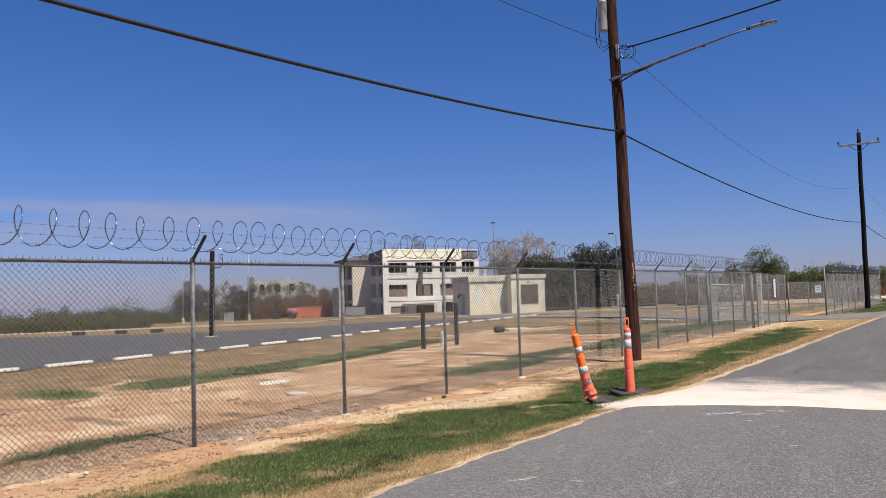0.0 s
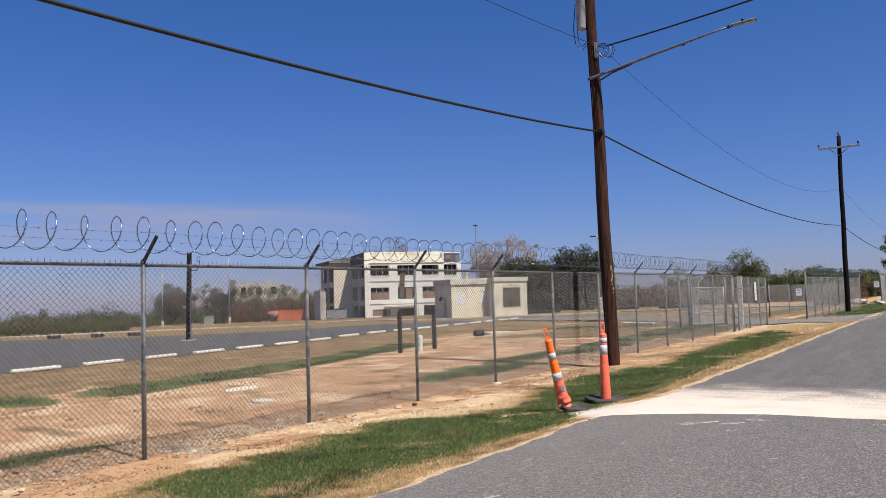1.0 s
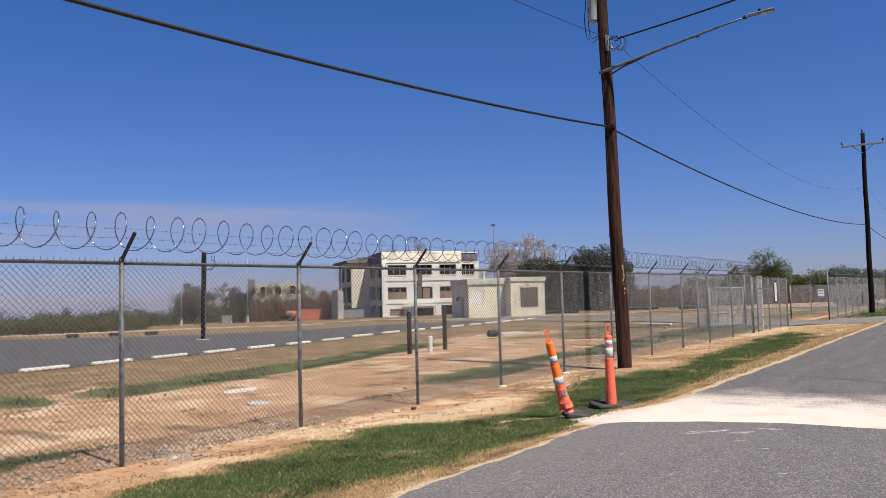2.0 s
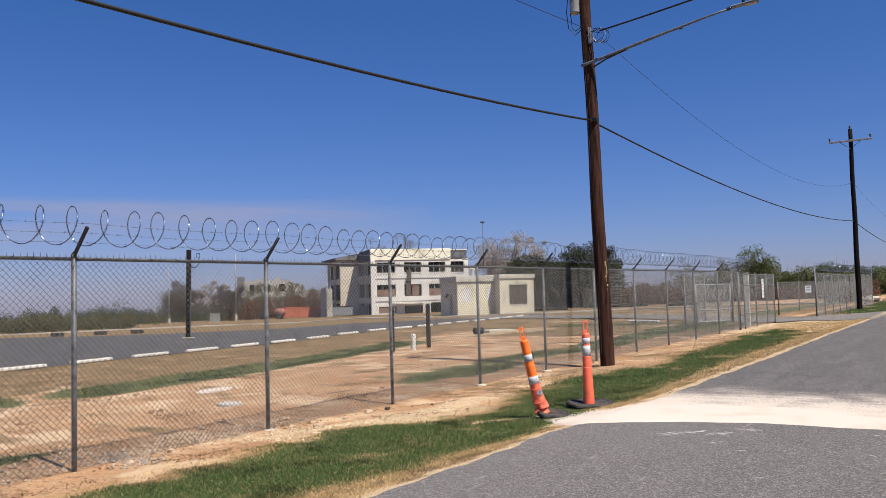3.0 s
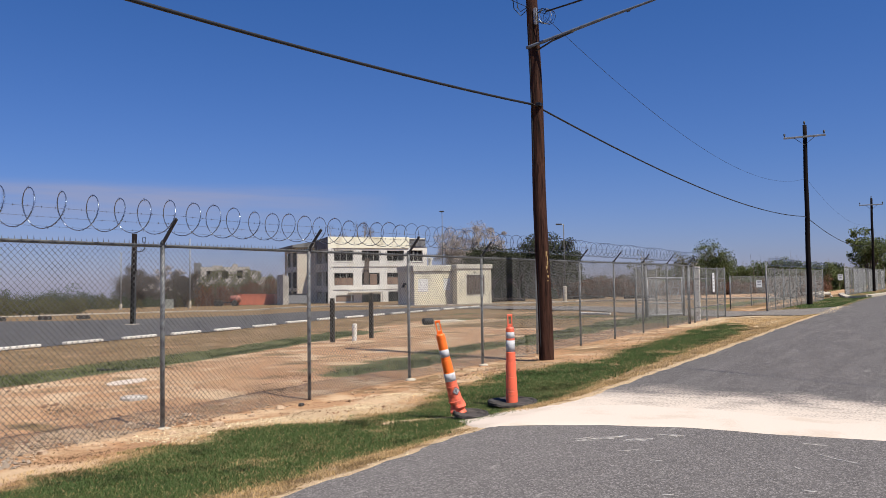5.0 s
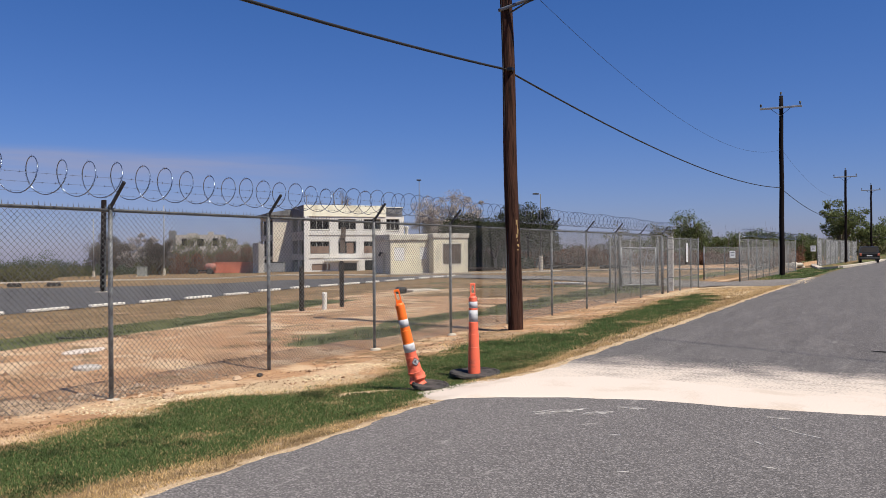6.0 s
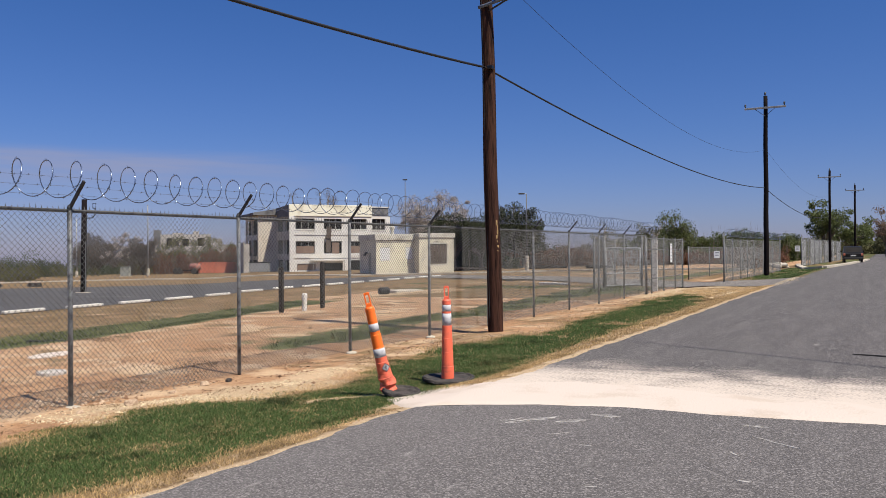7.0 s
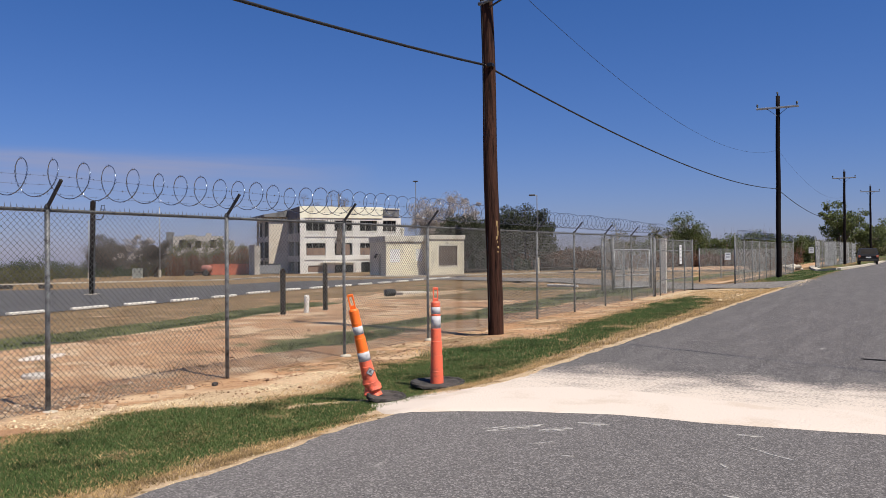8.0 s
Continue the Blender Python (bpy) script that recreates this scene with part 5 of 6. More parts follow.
def slope_prism(pts, lo, hi_a, hi_b):
    """A block on a four-cornered plan; its top falls from hi_a (first two corners) to hi_b."""
    s = Shape()
    s.v = [(x, y, lo) for x, y in pts] + [(x, y, hi_a if i < 2 else hi_b) for i, (x, y) in enumerate(pts)]
    s.f = [(3, 2, 1, 0), (4, 5, 6, 7)] + [(i, (i + 1) % 4, 4 + (i + 1) % 4, 4 + i) for i in range(4)]
    return s


part("side_parapet", slope_prism([(-0.12, 0.303), (0.25, 0.303), (0.25, DEEP - 0.21), (-0.12, DEEP - 0.21)], 7.752, BH, 9.2), M_ROOF, bld, "dark grey roof edge")
part("right_wall", Shape().box((W - 0.3, 0.303, -0.3), (W, DEEP + 0.3, 7.75)), M_WHITE, bld)
part("back_wall", Shape().box((0.31, DEEP + 0.31, -0.3), (W, DEEP + 0.6, 7.75)), M_WHITE, bld)
part("roof", Shape().box((0.26, 0.303, 7.76), (W + 0.1, DEEP + 0.6, 8.0)), M_ROOF, bld)
for z in (0.0, 1.62, 4.75):
    part("floor_slab", Shape().box((0.31, 0.31, z - 0.15), (W - 0.31, DEEP + 0.3, z + 0.03)), M_DARKIN, bld)
# Near-black wall added behind the windows to stand for unlit rooms.
part("dark_backing", Shape().box((0.32, 3.2, -0.3), (W - 0.32, 3.4, 7.7)), M_DARKIN, bld)
for i, (b0, b1) in enumerate(bays):
    window(bld, b0, b1, 5.95, 7.45, 0.0, 2)
    window(bld, b0, b1, 2.55, 4.3, 0.0, 2, M_BOARD if i != 1 else None, (0.0, 0.62))
window(bld, 0.95, 3.6, 0.25, 1.2, 0.0, 1, M_BOARD, (0, 1), False)
part("hanging_panel", Shape().box((4.8, -0.12, 3.0), (5.5, -0.04, 6.6), pose(0, 0, 0, 0, 3, 0)).box((4.9, -0.25, 4.7), (5.7, -0.13, 5.0)), M_BOARDDK, bld, "dark torn panel hanging off the wall")
part("door_board", Shape().box((5.95, 0.05, 2.0), (6.95, 0.1, 4.1)), M_BOARD, bld, "reddish brown board")
part("canopy", Shape().box((2.7, -1.2, 1.62), (7.6, -0.11, 1.74), None, 0.02), M_WHITE, bld, "thin white porch canopy")
for x in (2.9, 7.4):
    part("canopy_post", Shape().tube([(x, -1.1, -0.2), (x, -1.1, 1.62)], 0.05, 8), M_FRAME, bld)
# recessed bay on the far side
part("recess_wall", wall_with_holes(Shape(), 3.0, -0.3, 7.9, 0.3, [(0.3, 2.3, 5.9, 7.5), (0.3, 2.3, 2.6, 4.3)], 0.45), M_WHITE, bld).location.x = W + 0.003
window(bld, W + 0.3, W + 2.3, 5.9, 7.5, 0.45, 2)
part("recess_fascia", Shape().box((W + 0.11, 0.4, 7.903), (W + 2.75, 5.0, 9.1), None, 0.03), M_ROOF, bld, "dark fascia over the set-back bay")
part("recess_roof", Shape().box((W + 0.11, 0.3, 9.103), (W + 2.85, 5.0, 9.25)), M_WHITE, bld)
part("recess_back", Shape().box((W + 0.02, 0.9, -0.3), (W + 2.7, 5.0, 7.9)), M_DARKIN, bld)
# set-back wing on the near side
wing = wall_with_holes(Shape(), 2.7, -0.3, 8.2, 0.3, [])
wing.v = [(x - 2.703, y + DEEP + 0.31, z) for x, y, z in wing.v]
part("wing_wall", wing, M_BUFF, bld, "sunlit buff wing wall")
ws = wall_with_holes(Shape(), 10.0, -0.3, 8.2, 0.3, [(0.35, 4.6, 5.4, 7.6), (5.1, 9.6, 5.4, 7.6), (0.35, 4.6, 2.2, 4.6), (5.1, 9.6, 2.2, 4.6), (0.35, 4.6, 0.1, 1.7), (5.1, 9.6, 0.1, 1.7)])
ws.v = [(y - 2.703, x + DEEP + 0.613, z) for x, y, z in ws.v]
ws.f = [tuple(reversed(f)) for f in ws.f]
part("wing_side_wall", ws, M_BUFF, bld)
part("wing_roof", slope_prism([(0.25, DEEP + 11), (0.25, DEEP - 0.2), (-3.5, DEEP - 0.2), (-3.5, DEEP + 11)], 8.205, 9.2, 8.55), M_ROOF, bld, "dark grey overhanging roof")
# Near-black block fills the wing so its openings look unlit.
part("wing_dark_backing", Shape().box((-2.2, DEEP + 0.7, -0.3), (0.2, DEEP + 10.6, 8.15)), M_DARKIN, bld)
part("roof_vent", Shape().box((1.0, 5.0, 8.0), (1.3, 5.3, 9.0)).lathe([(0.28, 9.0), (0.28, 9.2), (0.1, 9.3)], 10, pose(1.15, 5.15, 0)), M_ARM, bld)
part("annexe_wall", Shape().box((-4.7, DEEP + 1.0, -0.3), (-3.85, DEEP + 1.3, 4.0)).box((-4.7, DEEP + 1.3, -0.3), (-4.4, DEEP + 6, 4.2)), M_SHELL, bld, "pale free-standing wall end")

hut = thing("guard_hut", (-49.12, 80.06, -0.98), "pale yellow flat-roofed block hut with boarded windows", "building", 90 - 38)
HW1, HP, HW2, HD, HH = 4.6, 1.55, 4.25, 5.4, 4.5
part("front_wall", wall_with_holes(Shape(), HW1, -0.3, HH - 0.7, 0.3, [(0.45, 1.7, 1.5, 3.0), (3.55, 4.4, 1.6, 3.0)]), M_HUT, hut)
hs = wall_with_holes(Shape(), HD, -0.3, HH - 0.7, 0.3, [(1.5, 2.4, 0.0, 2.4)])
hs.v = [(y, x + 0.303, z) for x, y, z in hs.v]
hs.f = [tuple(reversed(f)) for f in hs.f]
part("side_wall", hs, M_HUT, hut)
rb = wall_with_holes(Shape(), HW2, -0.3, HH - 0.45, 0.3, [(1.15, 3.4, 1.05, 3.4)])
rb.v = [(x + HW1, y - HP, z) for x, y, z in rb.v]
part("bay_wall", rb, M_HUT, hut)
part("bay_side_wall", Shape().box((HW1, -HP + 0.303, -0.3), (HW1 + 0.3, HD, HH - 0.45)), M_HUT, hut)
part("bay_far_wall", Shape().box((HW1 + HW2 - 0.3, -HP + 0.303, -0.3), (HW1 + HW2, HD, HH - 0.45)), M_HUT, hut)
part("back_wall", Shape().box((0, HD + 0.31, -0.3), (HW1 + HW2, HD + 0.6, HH - 0.7)), M_HUT, hut)
part("parapet", Shape().box((-0.15, -0.15, HH - 0.697), (HW1 - 0.003, HD + 0.6, HH), None, 0.04).box((-0.06, -0.06, HH - 0.85), (HW1 - 0.003, 0.0, HH - 0.7)), M_HUTCAP, hut, "weathered concrete parapet")
part("bay_parapet", Shape().box((HW1 - 0.1, -HP - 0.12, HH - 0.447), (HW1 + HW2 + 0.12, HD + 0.6, HH + 0.06), None, 0.04), M_HUTCAP, hut, "weathered concrete parapet")
part("dark_inside", Shape().box((0.5, 0.6, -0.2), (HW1 - 0.2, HD - 0.2, HH - 0.8)), M_DARKIN, hut)
part("window_board", Shape().box((0.47, 0.03, 1.52), (1.68, 0.08, 2.98)), M_SIGN, hut, "pale board over a small window")
part("window_board", Shape().box((3.57, 0.03, 1.62), (4.38, 0.08, 2.98)), M_SIGN, hut, "pale board over a small window")
wb = part("large_window", Shape().box((HW1 + 1.05, -HP - 0.03, 0.95), (HW1 + 1.17, -HP + 0.1, 3.5)).box((HW1 + 3.37, -HP - 0.03, 0.95), (HW1 + 3.5, -HP + 0.1, 3.5)).box((HW1 + 1.17, -HP - 0.03, 3.36), (HW1 + 3.37, -HP + 0.1, 3.5)).box((HW1 + 1.17, -HP - 0.03, 0.95), (HW1 + 3.37, -HP + 0.1, 1.1)), M_HUTCAP, hut)
slat_b = Shape().box((-0.17, 0, 0), (0.17, 0.04, 2.24), None, 0.01).mesh("board_plank", M_BOARDDK)
for k in range(6):
    o = part("plank", slat_b, None, wb)
    o.location = (HW1 + 1.17 + 0.185 + 0.366 * k, -HP + 0.03, 1.11)
part("wall_lamp", Shape().box((-0.35, 2.8, 2.3), (-0.003, 3.1, 2.5)).box((-0.45, 2.7, 2.0), (-0.25, 3.2, 2.3)), M_BLKP, hut, "broken black wall lamp")
part("roof_vent", Shape().lathe([(0.2, 0), (0.2, 0.7), (0.32, 0.75), (0.32, 0.95), (0.1, 1.05)], 12, pose(3.4, 4.0, HH)), M_HUTCAP, hut)
for k in range(3):
    pts = [(HW1 + 0.35 + 0.16 * k + 0.2 * math.cos(q * 0.7 + k) * 0.8, -HP - 0.006, 1.55 + 0.22 * math.sin(q * 0.7 + 2 * k) + 0.12 * k) for q in range(9)]
    part("scrawl", Shape().tube(pts, 0.014, 4), M_GREYPAINT, hut, "grey unreadable paint scrawl")
part("bay_lamp", Shape().box((HW1 + 2.0, -HP - 0.1, 3.62), (HW1 + 2.3, -HP - 0.003, 3.72)), M_BLKP, hut)

ruin = thing("roofless_ruin", (-155.1, 145.85, -2.8), "roofless concrete shell with gaping window holes above the brush", "building", 36)
ruin.matrix_world = ruin.matrix_world @ Matrix.Scale(1.5, 4)
rs = wall_with_holes(Shape(), 8.0, -0.3, 5.9, 0.4, [(0.9, 1.8, 4.0, 5.3), (3.4, 4.5, 4.0, 5.2), (5.9, 6.9, 4.0, 5.3), (2.2, 2.9, 4.0, 4.9)])
part("front_wall", rs, M_SHELL, ruin)
part("step_wall", Shape().box((8.01, 0, -0.3), (9.8, 0.4, 5.2)), M_SHELL, ruin)
part("low_wall", Shape().box((9.81, 0, -0.3), (12.0, 0.4, 4.2)), M_SHELL, ruin)
part("tower_wall", Shape().box((-1.0, -0.4, -0.3), (-0.01, 0.9, 6.6)), M_ROOF, ruin)
# Near-black sheet behind the holes stands for shade inside the shell.
part("dark_inside", Shape().box((0.2, 1.5, -0.3), (7.8, 1.8, 5.5)), M_DARKIN, ruin)
part("jagged_top", Shape().box((1.9, 0.02, 5.903), (3.6, 0.38, 6.15)), M_SHELL, ruin)
part("jagged_top", Shape().box((5.2, 0.02, 5.903), (6.1, 0.38, 6.4)), M_SHELL, ruin)

# ---------------- yard equipment far off ----------------
box = thing("red_steel_skip", (-92.2, 100.2, level(-92.2, 100.2) - 0.1), "rust-red open steel skip beside the brush", "skip", 29)
part("body", Shape().box((-2.9, -1.0, 0.15), (2.9, -0.93, 1.75)).box((-2.9, 0.93, 0.15), (2.9, 1.0, 1.75)).box((-2.9, -0.93, 0.15), (-2.83, 0.93, 1.75)).box((2.83, -0.93, 0.15), (2.9, 0.93, 1.75)).box((-2.83, -0.93, 0.15), (2.83, 0.93, 0.25)), M_REDP, box)
rim = part("rim", Shape().box((-2.95, -1.05, 1.755), (2.95, -0.9, 1.85), None, 0.01).box((-2.95, 0.9, 1.755), (2.95, 1.05, 1.85), None, 0.01), M_REDP, box)
rib = Shape().box((-0.05, -0.06, 0.2), (0.05, 0, 1.75)).mesh("rib", M_REDP)
for k in range(7):
    o = part("rib", rib, None, box)
    o.location = (-2.7 + 0.9 * k, -1.003, 0)
M_BUFFRED = mat("sun_bleached_red_paint", (0.332, 0.141, 0.108), 0.7, 0, 0.4, 1.5, 16, 0.2, tint=(0.183, 0.083, 0.066))
tk = thing("tank_trailer", (-94.7, 97.7, level(-94.7, 97.7) - 0.05), "old reddish tank trailer on black wheels", "trailer", 29)
part("tank", Shape().lathe([(0.15, -0.9), (0.48, -0.85), (0.58, -0.6), (0.58, 0.6), (0.48, 0.85), (0.15, 0.9)], 18, pose(0, 0, 1.15, 90, 0, 60)), M_BUFFRED, tk, smooth=True)
part("chassis", Shape().box((-2.8, -0.1, 0.55), (0.6, 0.1, 0.7)).box((-0.5, -0.7, 0.5), (0.5, 0.7, 0.62)), M_BLKP, tk)
for x, y in ((-2.9, -0.4), (-2.3, -0.4), (0.1, -0.9), (0.1, 0.9)):
    w = part("wheel", Shape().lathe([(0.15, -0.13), (0.42, -0.13), (0.5, -0.06), (0.5, 0.06), (0.42, 0.13), (0.15, 0.13)], 16, pose(x, y, 0.5, 90, 0, 0)), M_RUBBER, tk)
    part("hub", Shape().lathe([(0.14, -0.14), (0.14, 0.14)], 10, pose(x, y, 0.5, 90, 0, 0)), M_ARM, w)
sk = thing("grey_waste_bin", (-73.4, 88.5, -1.2), "dark grey steel waste bin by the block's wall", "waste bin", 30)
part("body", Shape().box((-1.3, -0.7, 0.1), (1.3, 0.7, 1.35), None, 0.06), M_GREYPAINT, sk)
part("lid", Shape().box((-1.35, -0.75, 1.353), (1.35, 0.75, 1.45), None, 0.03), M_BLKP, sk)
cab = thing("utility_cabinet", (-96.3, 85.7, level(-96.3, 85.7)), "faded green utility cabinet on a slab", "cabinet", 30)
part("body", Shape().box((-0.62, -0.45, 0.1), (0.62, 0.45, 1.35), None, 0.04), M_GREENBOX, cab)
part("lid", Shape().box((-0.66, -0.49, 1.353), (0.66, 0.49, 1.42), None, 0.02), M_GREENBOX, cab)
part("plinth", Shape().box((-0.75, -0.6, -0.1), (0.75, 0.6, 0.097)), M_CONC, cab)


def lamp_mast(at, height, base_h, arm, rz, label, r=0.07):
    lm = thing("lamp_mast", at, label, "lamp mast", rz)
    part("shaft", Shape().tube([(0, 0, base_h), (0, 0, height)], [r, r * 0.6], 10), M_GREYPAINT if arm is None else M_RAIL, lm, smooth=True)
    part("concrete_foot", Shape().lathe([(0.22, -0.2), (0.22, base_h - 0.05), (0.17, base_h)], 14), M_CONC, lm)
    if arm is None:
        part("mast_cap", Shape().lathe([(r * 0.7, 0), (r * 0.7, 0.08), (0.01, 0.12)], 8, pose(0, 0, height)), M_GREYPAINT, lm)
        return
    part("lamp_head", Shape().box((-arm - 0.35, -0.14, height - 0.06), (-arm + 0.3, 0.14, height + 0.1), None, 0.03), M_ARM, lm)
    if arm > 0.05:
        part("arm", Shape().tube([(0, 0, height - 0.02), (-arm, 0, height + 0.02)], 0.035, 6), M_GREYPAINT, lm)


lamp_mast((-97.3, 90.7, level(-97.3, 90.7)), 10.6, 1.05, None, 30, "slim pale lamp mast on a concrete foot", 0.12)
lamp_mast((-108.4, 86.7, level(-108.4, 86.7)), 9.0, 0.9, None, 30, "slim pale lamp mast on a concrete foot", 0.12)
lamp_mast((-56.98, 99.52, -1.05), 12.45, 0.7, 0.0, 30, "tall slim lamp mast behind the hut", 0.075)
lamp_mast((-33.1, 85.32, -0.7), 8.4, 1.7, 0.5, 30, "pale lamp mast with a side-mounted head", 0.075)

# pale concrete path in front of the buildings, and kerb by the far lawn
def path_strip(pts, width, lift, name, label):
    s = Shape()
    n = 0
    for (xa, ya), (xb, yb) in zip(pts, pts[1:]):
        d = Vector((xb - xa, yb - ya, 0))
        m = max(1, int(d.length / 1.6))
        side = Vector((-d.y, d.x, 0)).normalized() * width / 2
        for i in range(m):
            for q in (i / m, (i + 0.985) / m):
                c = Vector((xa, ya, 0)) + d * q
                for sg in (-1, 1):
                    p = c + side * sg
                    s.v += [(p.x, p.y, level(p.x, p.y) - 0.05), (p.x, p.y, level(p.x, p.y) + lift)]
            k = len(s.v) - 8
            s.f += [(k + 1, k + 5, k + 7, k + 3), (k, k + 4, k + 5, k + 1), (k + 2, k + 3, k + 7, k + 6), (k, k + 1, k + 3, k + 2), (k + 4, k + 6, k + 7, k + 5)]
    return structure(name, s, M_CONC, label, "pavement")


path_strip([(-125, 34), (-90, 53.5), (-86, 60.5), (-81, 66.5), (-76, 71.0), (-66, 74.0), (-56, 74.2), (-49, 73.8), (-37.5, 77.5), (-30, 83.5), (-17, 81.5), (-9.8, 80.5)], 1.2, 0.12, "pavement", "pale concrete footpath before the buildings")
path_strip([(-7.4, 101), (-6.2, 88), (-4.8, 76.5), (-3.4, 76.0), (-2.2, 90), (-1.3, 108), (-0.9, 125)], 0.5, 0.16, "kerb", "pale concrete kerb edging the far lawn")
for i, (x, y, w, rz) in enumerate(((-36.5, 100, 5.0, 20), (-36.8, 116, 3.0, 40), (-28.4, 96.5, 3.5, 10), (-44.5, 92, 6.5, 35))):
    lg = thing("fallen_timber", (x, y, level(x, y) + 0.1), "dark fallen timber lying on the dry ground", "log", rz)
    part("log", Shape().tube([(-w / 2, 0, 0.05), (0, 0.15, 0.12), (w / 2, 0, 0.08)], [0.22, 0.26, 0.15], 8), M_DARKPOST, lg)
    part("branch", Shape().tube([(0.2, 0.1, 0.2), (0.9, 0.5, 0.5)], [0.09, 0.03], 6), M_DARKPOST, lg)

# parked dark car far down the road
car = thing("parked_suv", (-2.14, 104.8, -0.02), "black parked sport utility car seen from behind", "car", 4)
cb = Shape()
prof = [(-2.3, 0.35), (-2.35, 0.95), (-2.1, 1.05), (-1.75, 1.75), (0.3, 1.78), (1.0, 1.15), (2.2, 1.0), (2.35, 0.4)]
for x in (-0.98, 0.98):
    for yy, zz in prof:
        cb.v.append((x * (0.86 if zz > 1.3 else 1), yy, zz))
k = len(prof)
cb.f += [tuple(range(k)), tuple(reversed(range(k, 2 * k)))]
cb.f += [(i, k + i, k + (i + 1) % k, (i + 1) % k) for i in range(k)]
part("body", cb, M_BLKP, car)
part("rear_window", Shape().quad((-0.72, -2.06, 1.16), (0.72, -2.06, 1.16), (0.66, -1.80, 1.66), (-0.66, -1.80, 1.66)), M_DARKIN, car)
part("number_plate", Shape().box((-0.26, -2.38, 0.72), (0.26, -2.352, 0.86)), M_SIGN, car, "white plate, unreadable")
part("bumper", Shape().box((-0.95, -2.45, 0.4), (0.95, -2.3, 0.62), None, 0.03), M_ARM, car)
for x in (-0.86, 0.86):
    part("tail_light", Shape().box((x - 0.1, -2.37, 0.78), (x + 0.1, -2.3, 1.02), None, 0.02), M_REDP, car)
    part("wing_mirror", Shape().box((x * 1.28 - 0.1, 0.75, 1.12), (x * 1.28 + 0.1, 0.9, 1.3), None, 0.03), M_BLKP, car)
    for y in (-1.45, 1.45):
        w = part("wheel", Shape().lathe([(0.2, -0.11), (0.33, -0.11), (0.37, -0.06), (0.37, 0.06), (0.33, 0.11), (0.2, 0.11)], 16, pose(x * 0.98, y, 0.37, 0, 90, 0)), M_RUBBER, car)
        part("rim", Shape().lathe([(0.19, -0.115), (0.19, 0.115)], 12, pose(x * 0.98, y, 0.37, 0, 90, 0)), M_ALU, w)

M_LEAFGY = leaf_mat("grey_dry_twig_leaf", (0.165, 0.140, 0.118))


# ---------------- trees and brush ----------------
def leaf_cloud(centres, radii, per, size, seed, flat=0.75):
    """Quads scattered in clumps."""
    rng = np.random.default_rng(seed)
    cs = np.repeat(np.array(centres, float), per, axis=0)
    rs = np.repeat(np.array(radii, float), per)
    n = len(cs)
    d = rng.normal(size=(n, 3))
    d /= np.linalg.norm(d, axis=1)[:, None]
    p = cs + d * (rs * rng.random(n) ** 0.45)[:, None] * np.array([1, 1, flat])
    a = rng.normal(size=(n, 3))
    a /= np.linalg.norm(a, axis=1)[:, None]
    b = np.cross(a, rng.normal(size=(n, 3)))
    b /= np.linalg.norm(b, axis=1)[:, None]
    s = size * (0.5 + rng.random(n))[:, None]
    v = np.stack([p - a * s, p + b * s * 0.45, p + a * s, p - b * s * 0.45], axis=1).reshape(-1, 3)
    out = Shape()
    out.v = [tuple(q) for q in v.tolist()]
    out.f = [(4 * i, 4 * i + 1, 4 * i + 2, 4 * i + 3) for i in range(n)]
    return out


def tree(at, height, spread, label, leaf, per, size, seed, trunk=0.3, bark=None, clump=0.9, limbs=8, twigs=True, lean=0.0, name="tree"):
    rng = random.Random(seed)
    root = thing(name, at, label, "tree")
    wood = Shape()
    th = height * trunk
    r0 = 0.035 * height ** 0.95 * 0.8
    top = Vector((lean * height, 0, th))
    wood.tube([(0, 0, -0.2), (0.04, 0.02, 0.15), top * 0.6, top], [r0 * 1.5, r0 * 1.1, r0 * 0.9, r0 * 0.8], 8)
    tips, rads = [], []
    for i in range(limbs):
        a = 2 * math.pi * (i + 0.6 * rng.random()) / limbs
        rise = rng.uniform(0.35, 1.0)
        reach = spread * rng.uniform(0.5, 1.0) * (1.15 - 0.55 * rise)
        end = Vector((math.cos(a) * reach + lean * height, math.sin(a) * reach, th + (height - th) * rise * rng.uniform(0.75, 0.97)))
        mid = top.lerp(end, 0.5) + Vector((rng.uniform(-0.2, 0.2), rng.uniform(-0.2, 0.2), 0.12)) * spread * 0.4
        wood.tube([top * 0.92, mid, end], [r0 * 0.55, r0 * 0.34, r0 * 0.1], 6)
        tips.append(end)
        rads.append(clump * rng.uniform(0.75, 1.2))
        for j in range(4):
            s0 = top.lerp(mid, 0.5).lerp(end, 0.3 + 0.15 * j)
            e = s0 + Vector((rng.uniform(-1, 1), rng.uniform(-1, 1), rng.uniform(-0.15, 0.75))) * spread * 0.42
            wood.tube([s0, s0.lerp(e, 0.5) + Vector((0, 0, 0.06 * spread)), e], [r0 * 0.2, r0 * 0.13, r0 * 0.05], 4, caps=False)
            tips.append(e)
            rads.append(clump * rng.uniform(0.5, 1.0))
            if twigs:
                for _ in range(4):
                    q = s0.lerp(e, rng.uniform(0.4, 1.0))
                    f = q + Vector((rng.uniform(-1, 1), rng.uniform(-1, 1), rng.uniform(-0.2, 1))) * spread * 0.22
                    wood.tube([q, f], [r0 * 0.06, r0 * 0.025], 3, caps=False)
    part("trunk", wood, bark or M_BARK, root, smooth=True)
    if per:
        part("crown", leaf_cloud(tips, rads, per, size, seed), leaf, root)
    return root


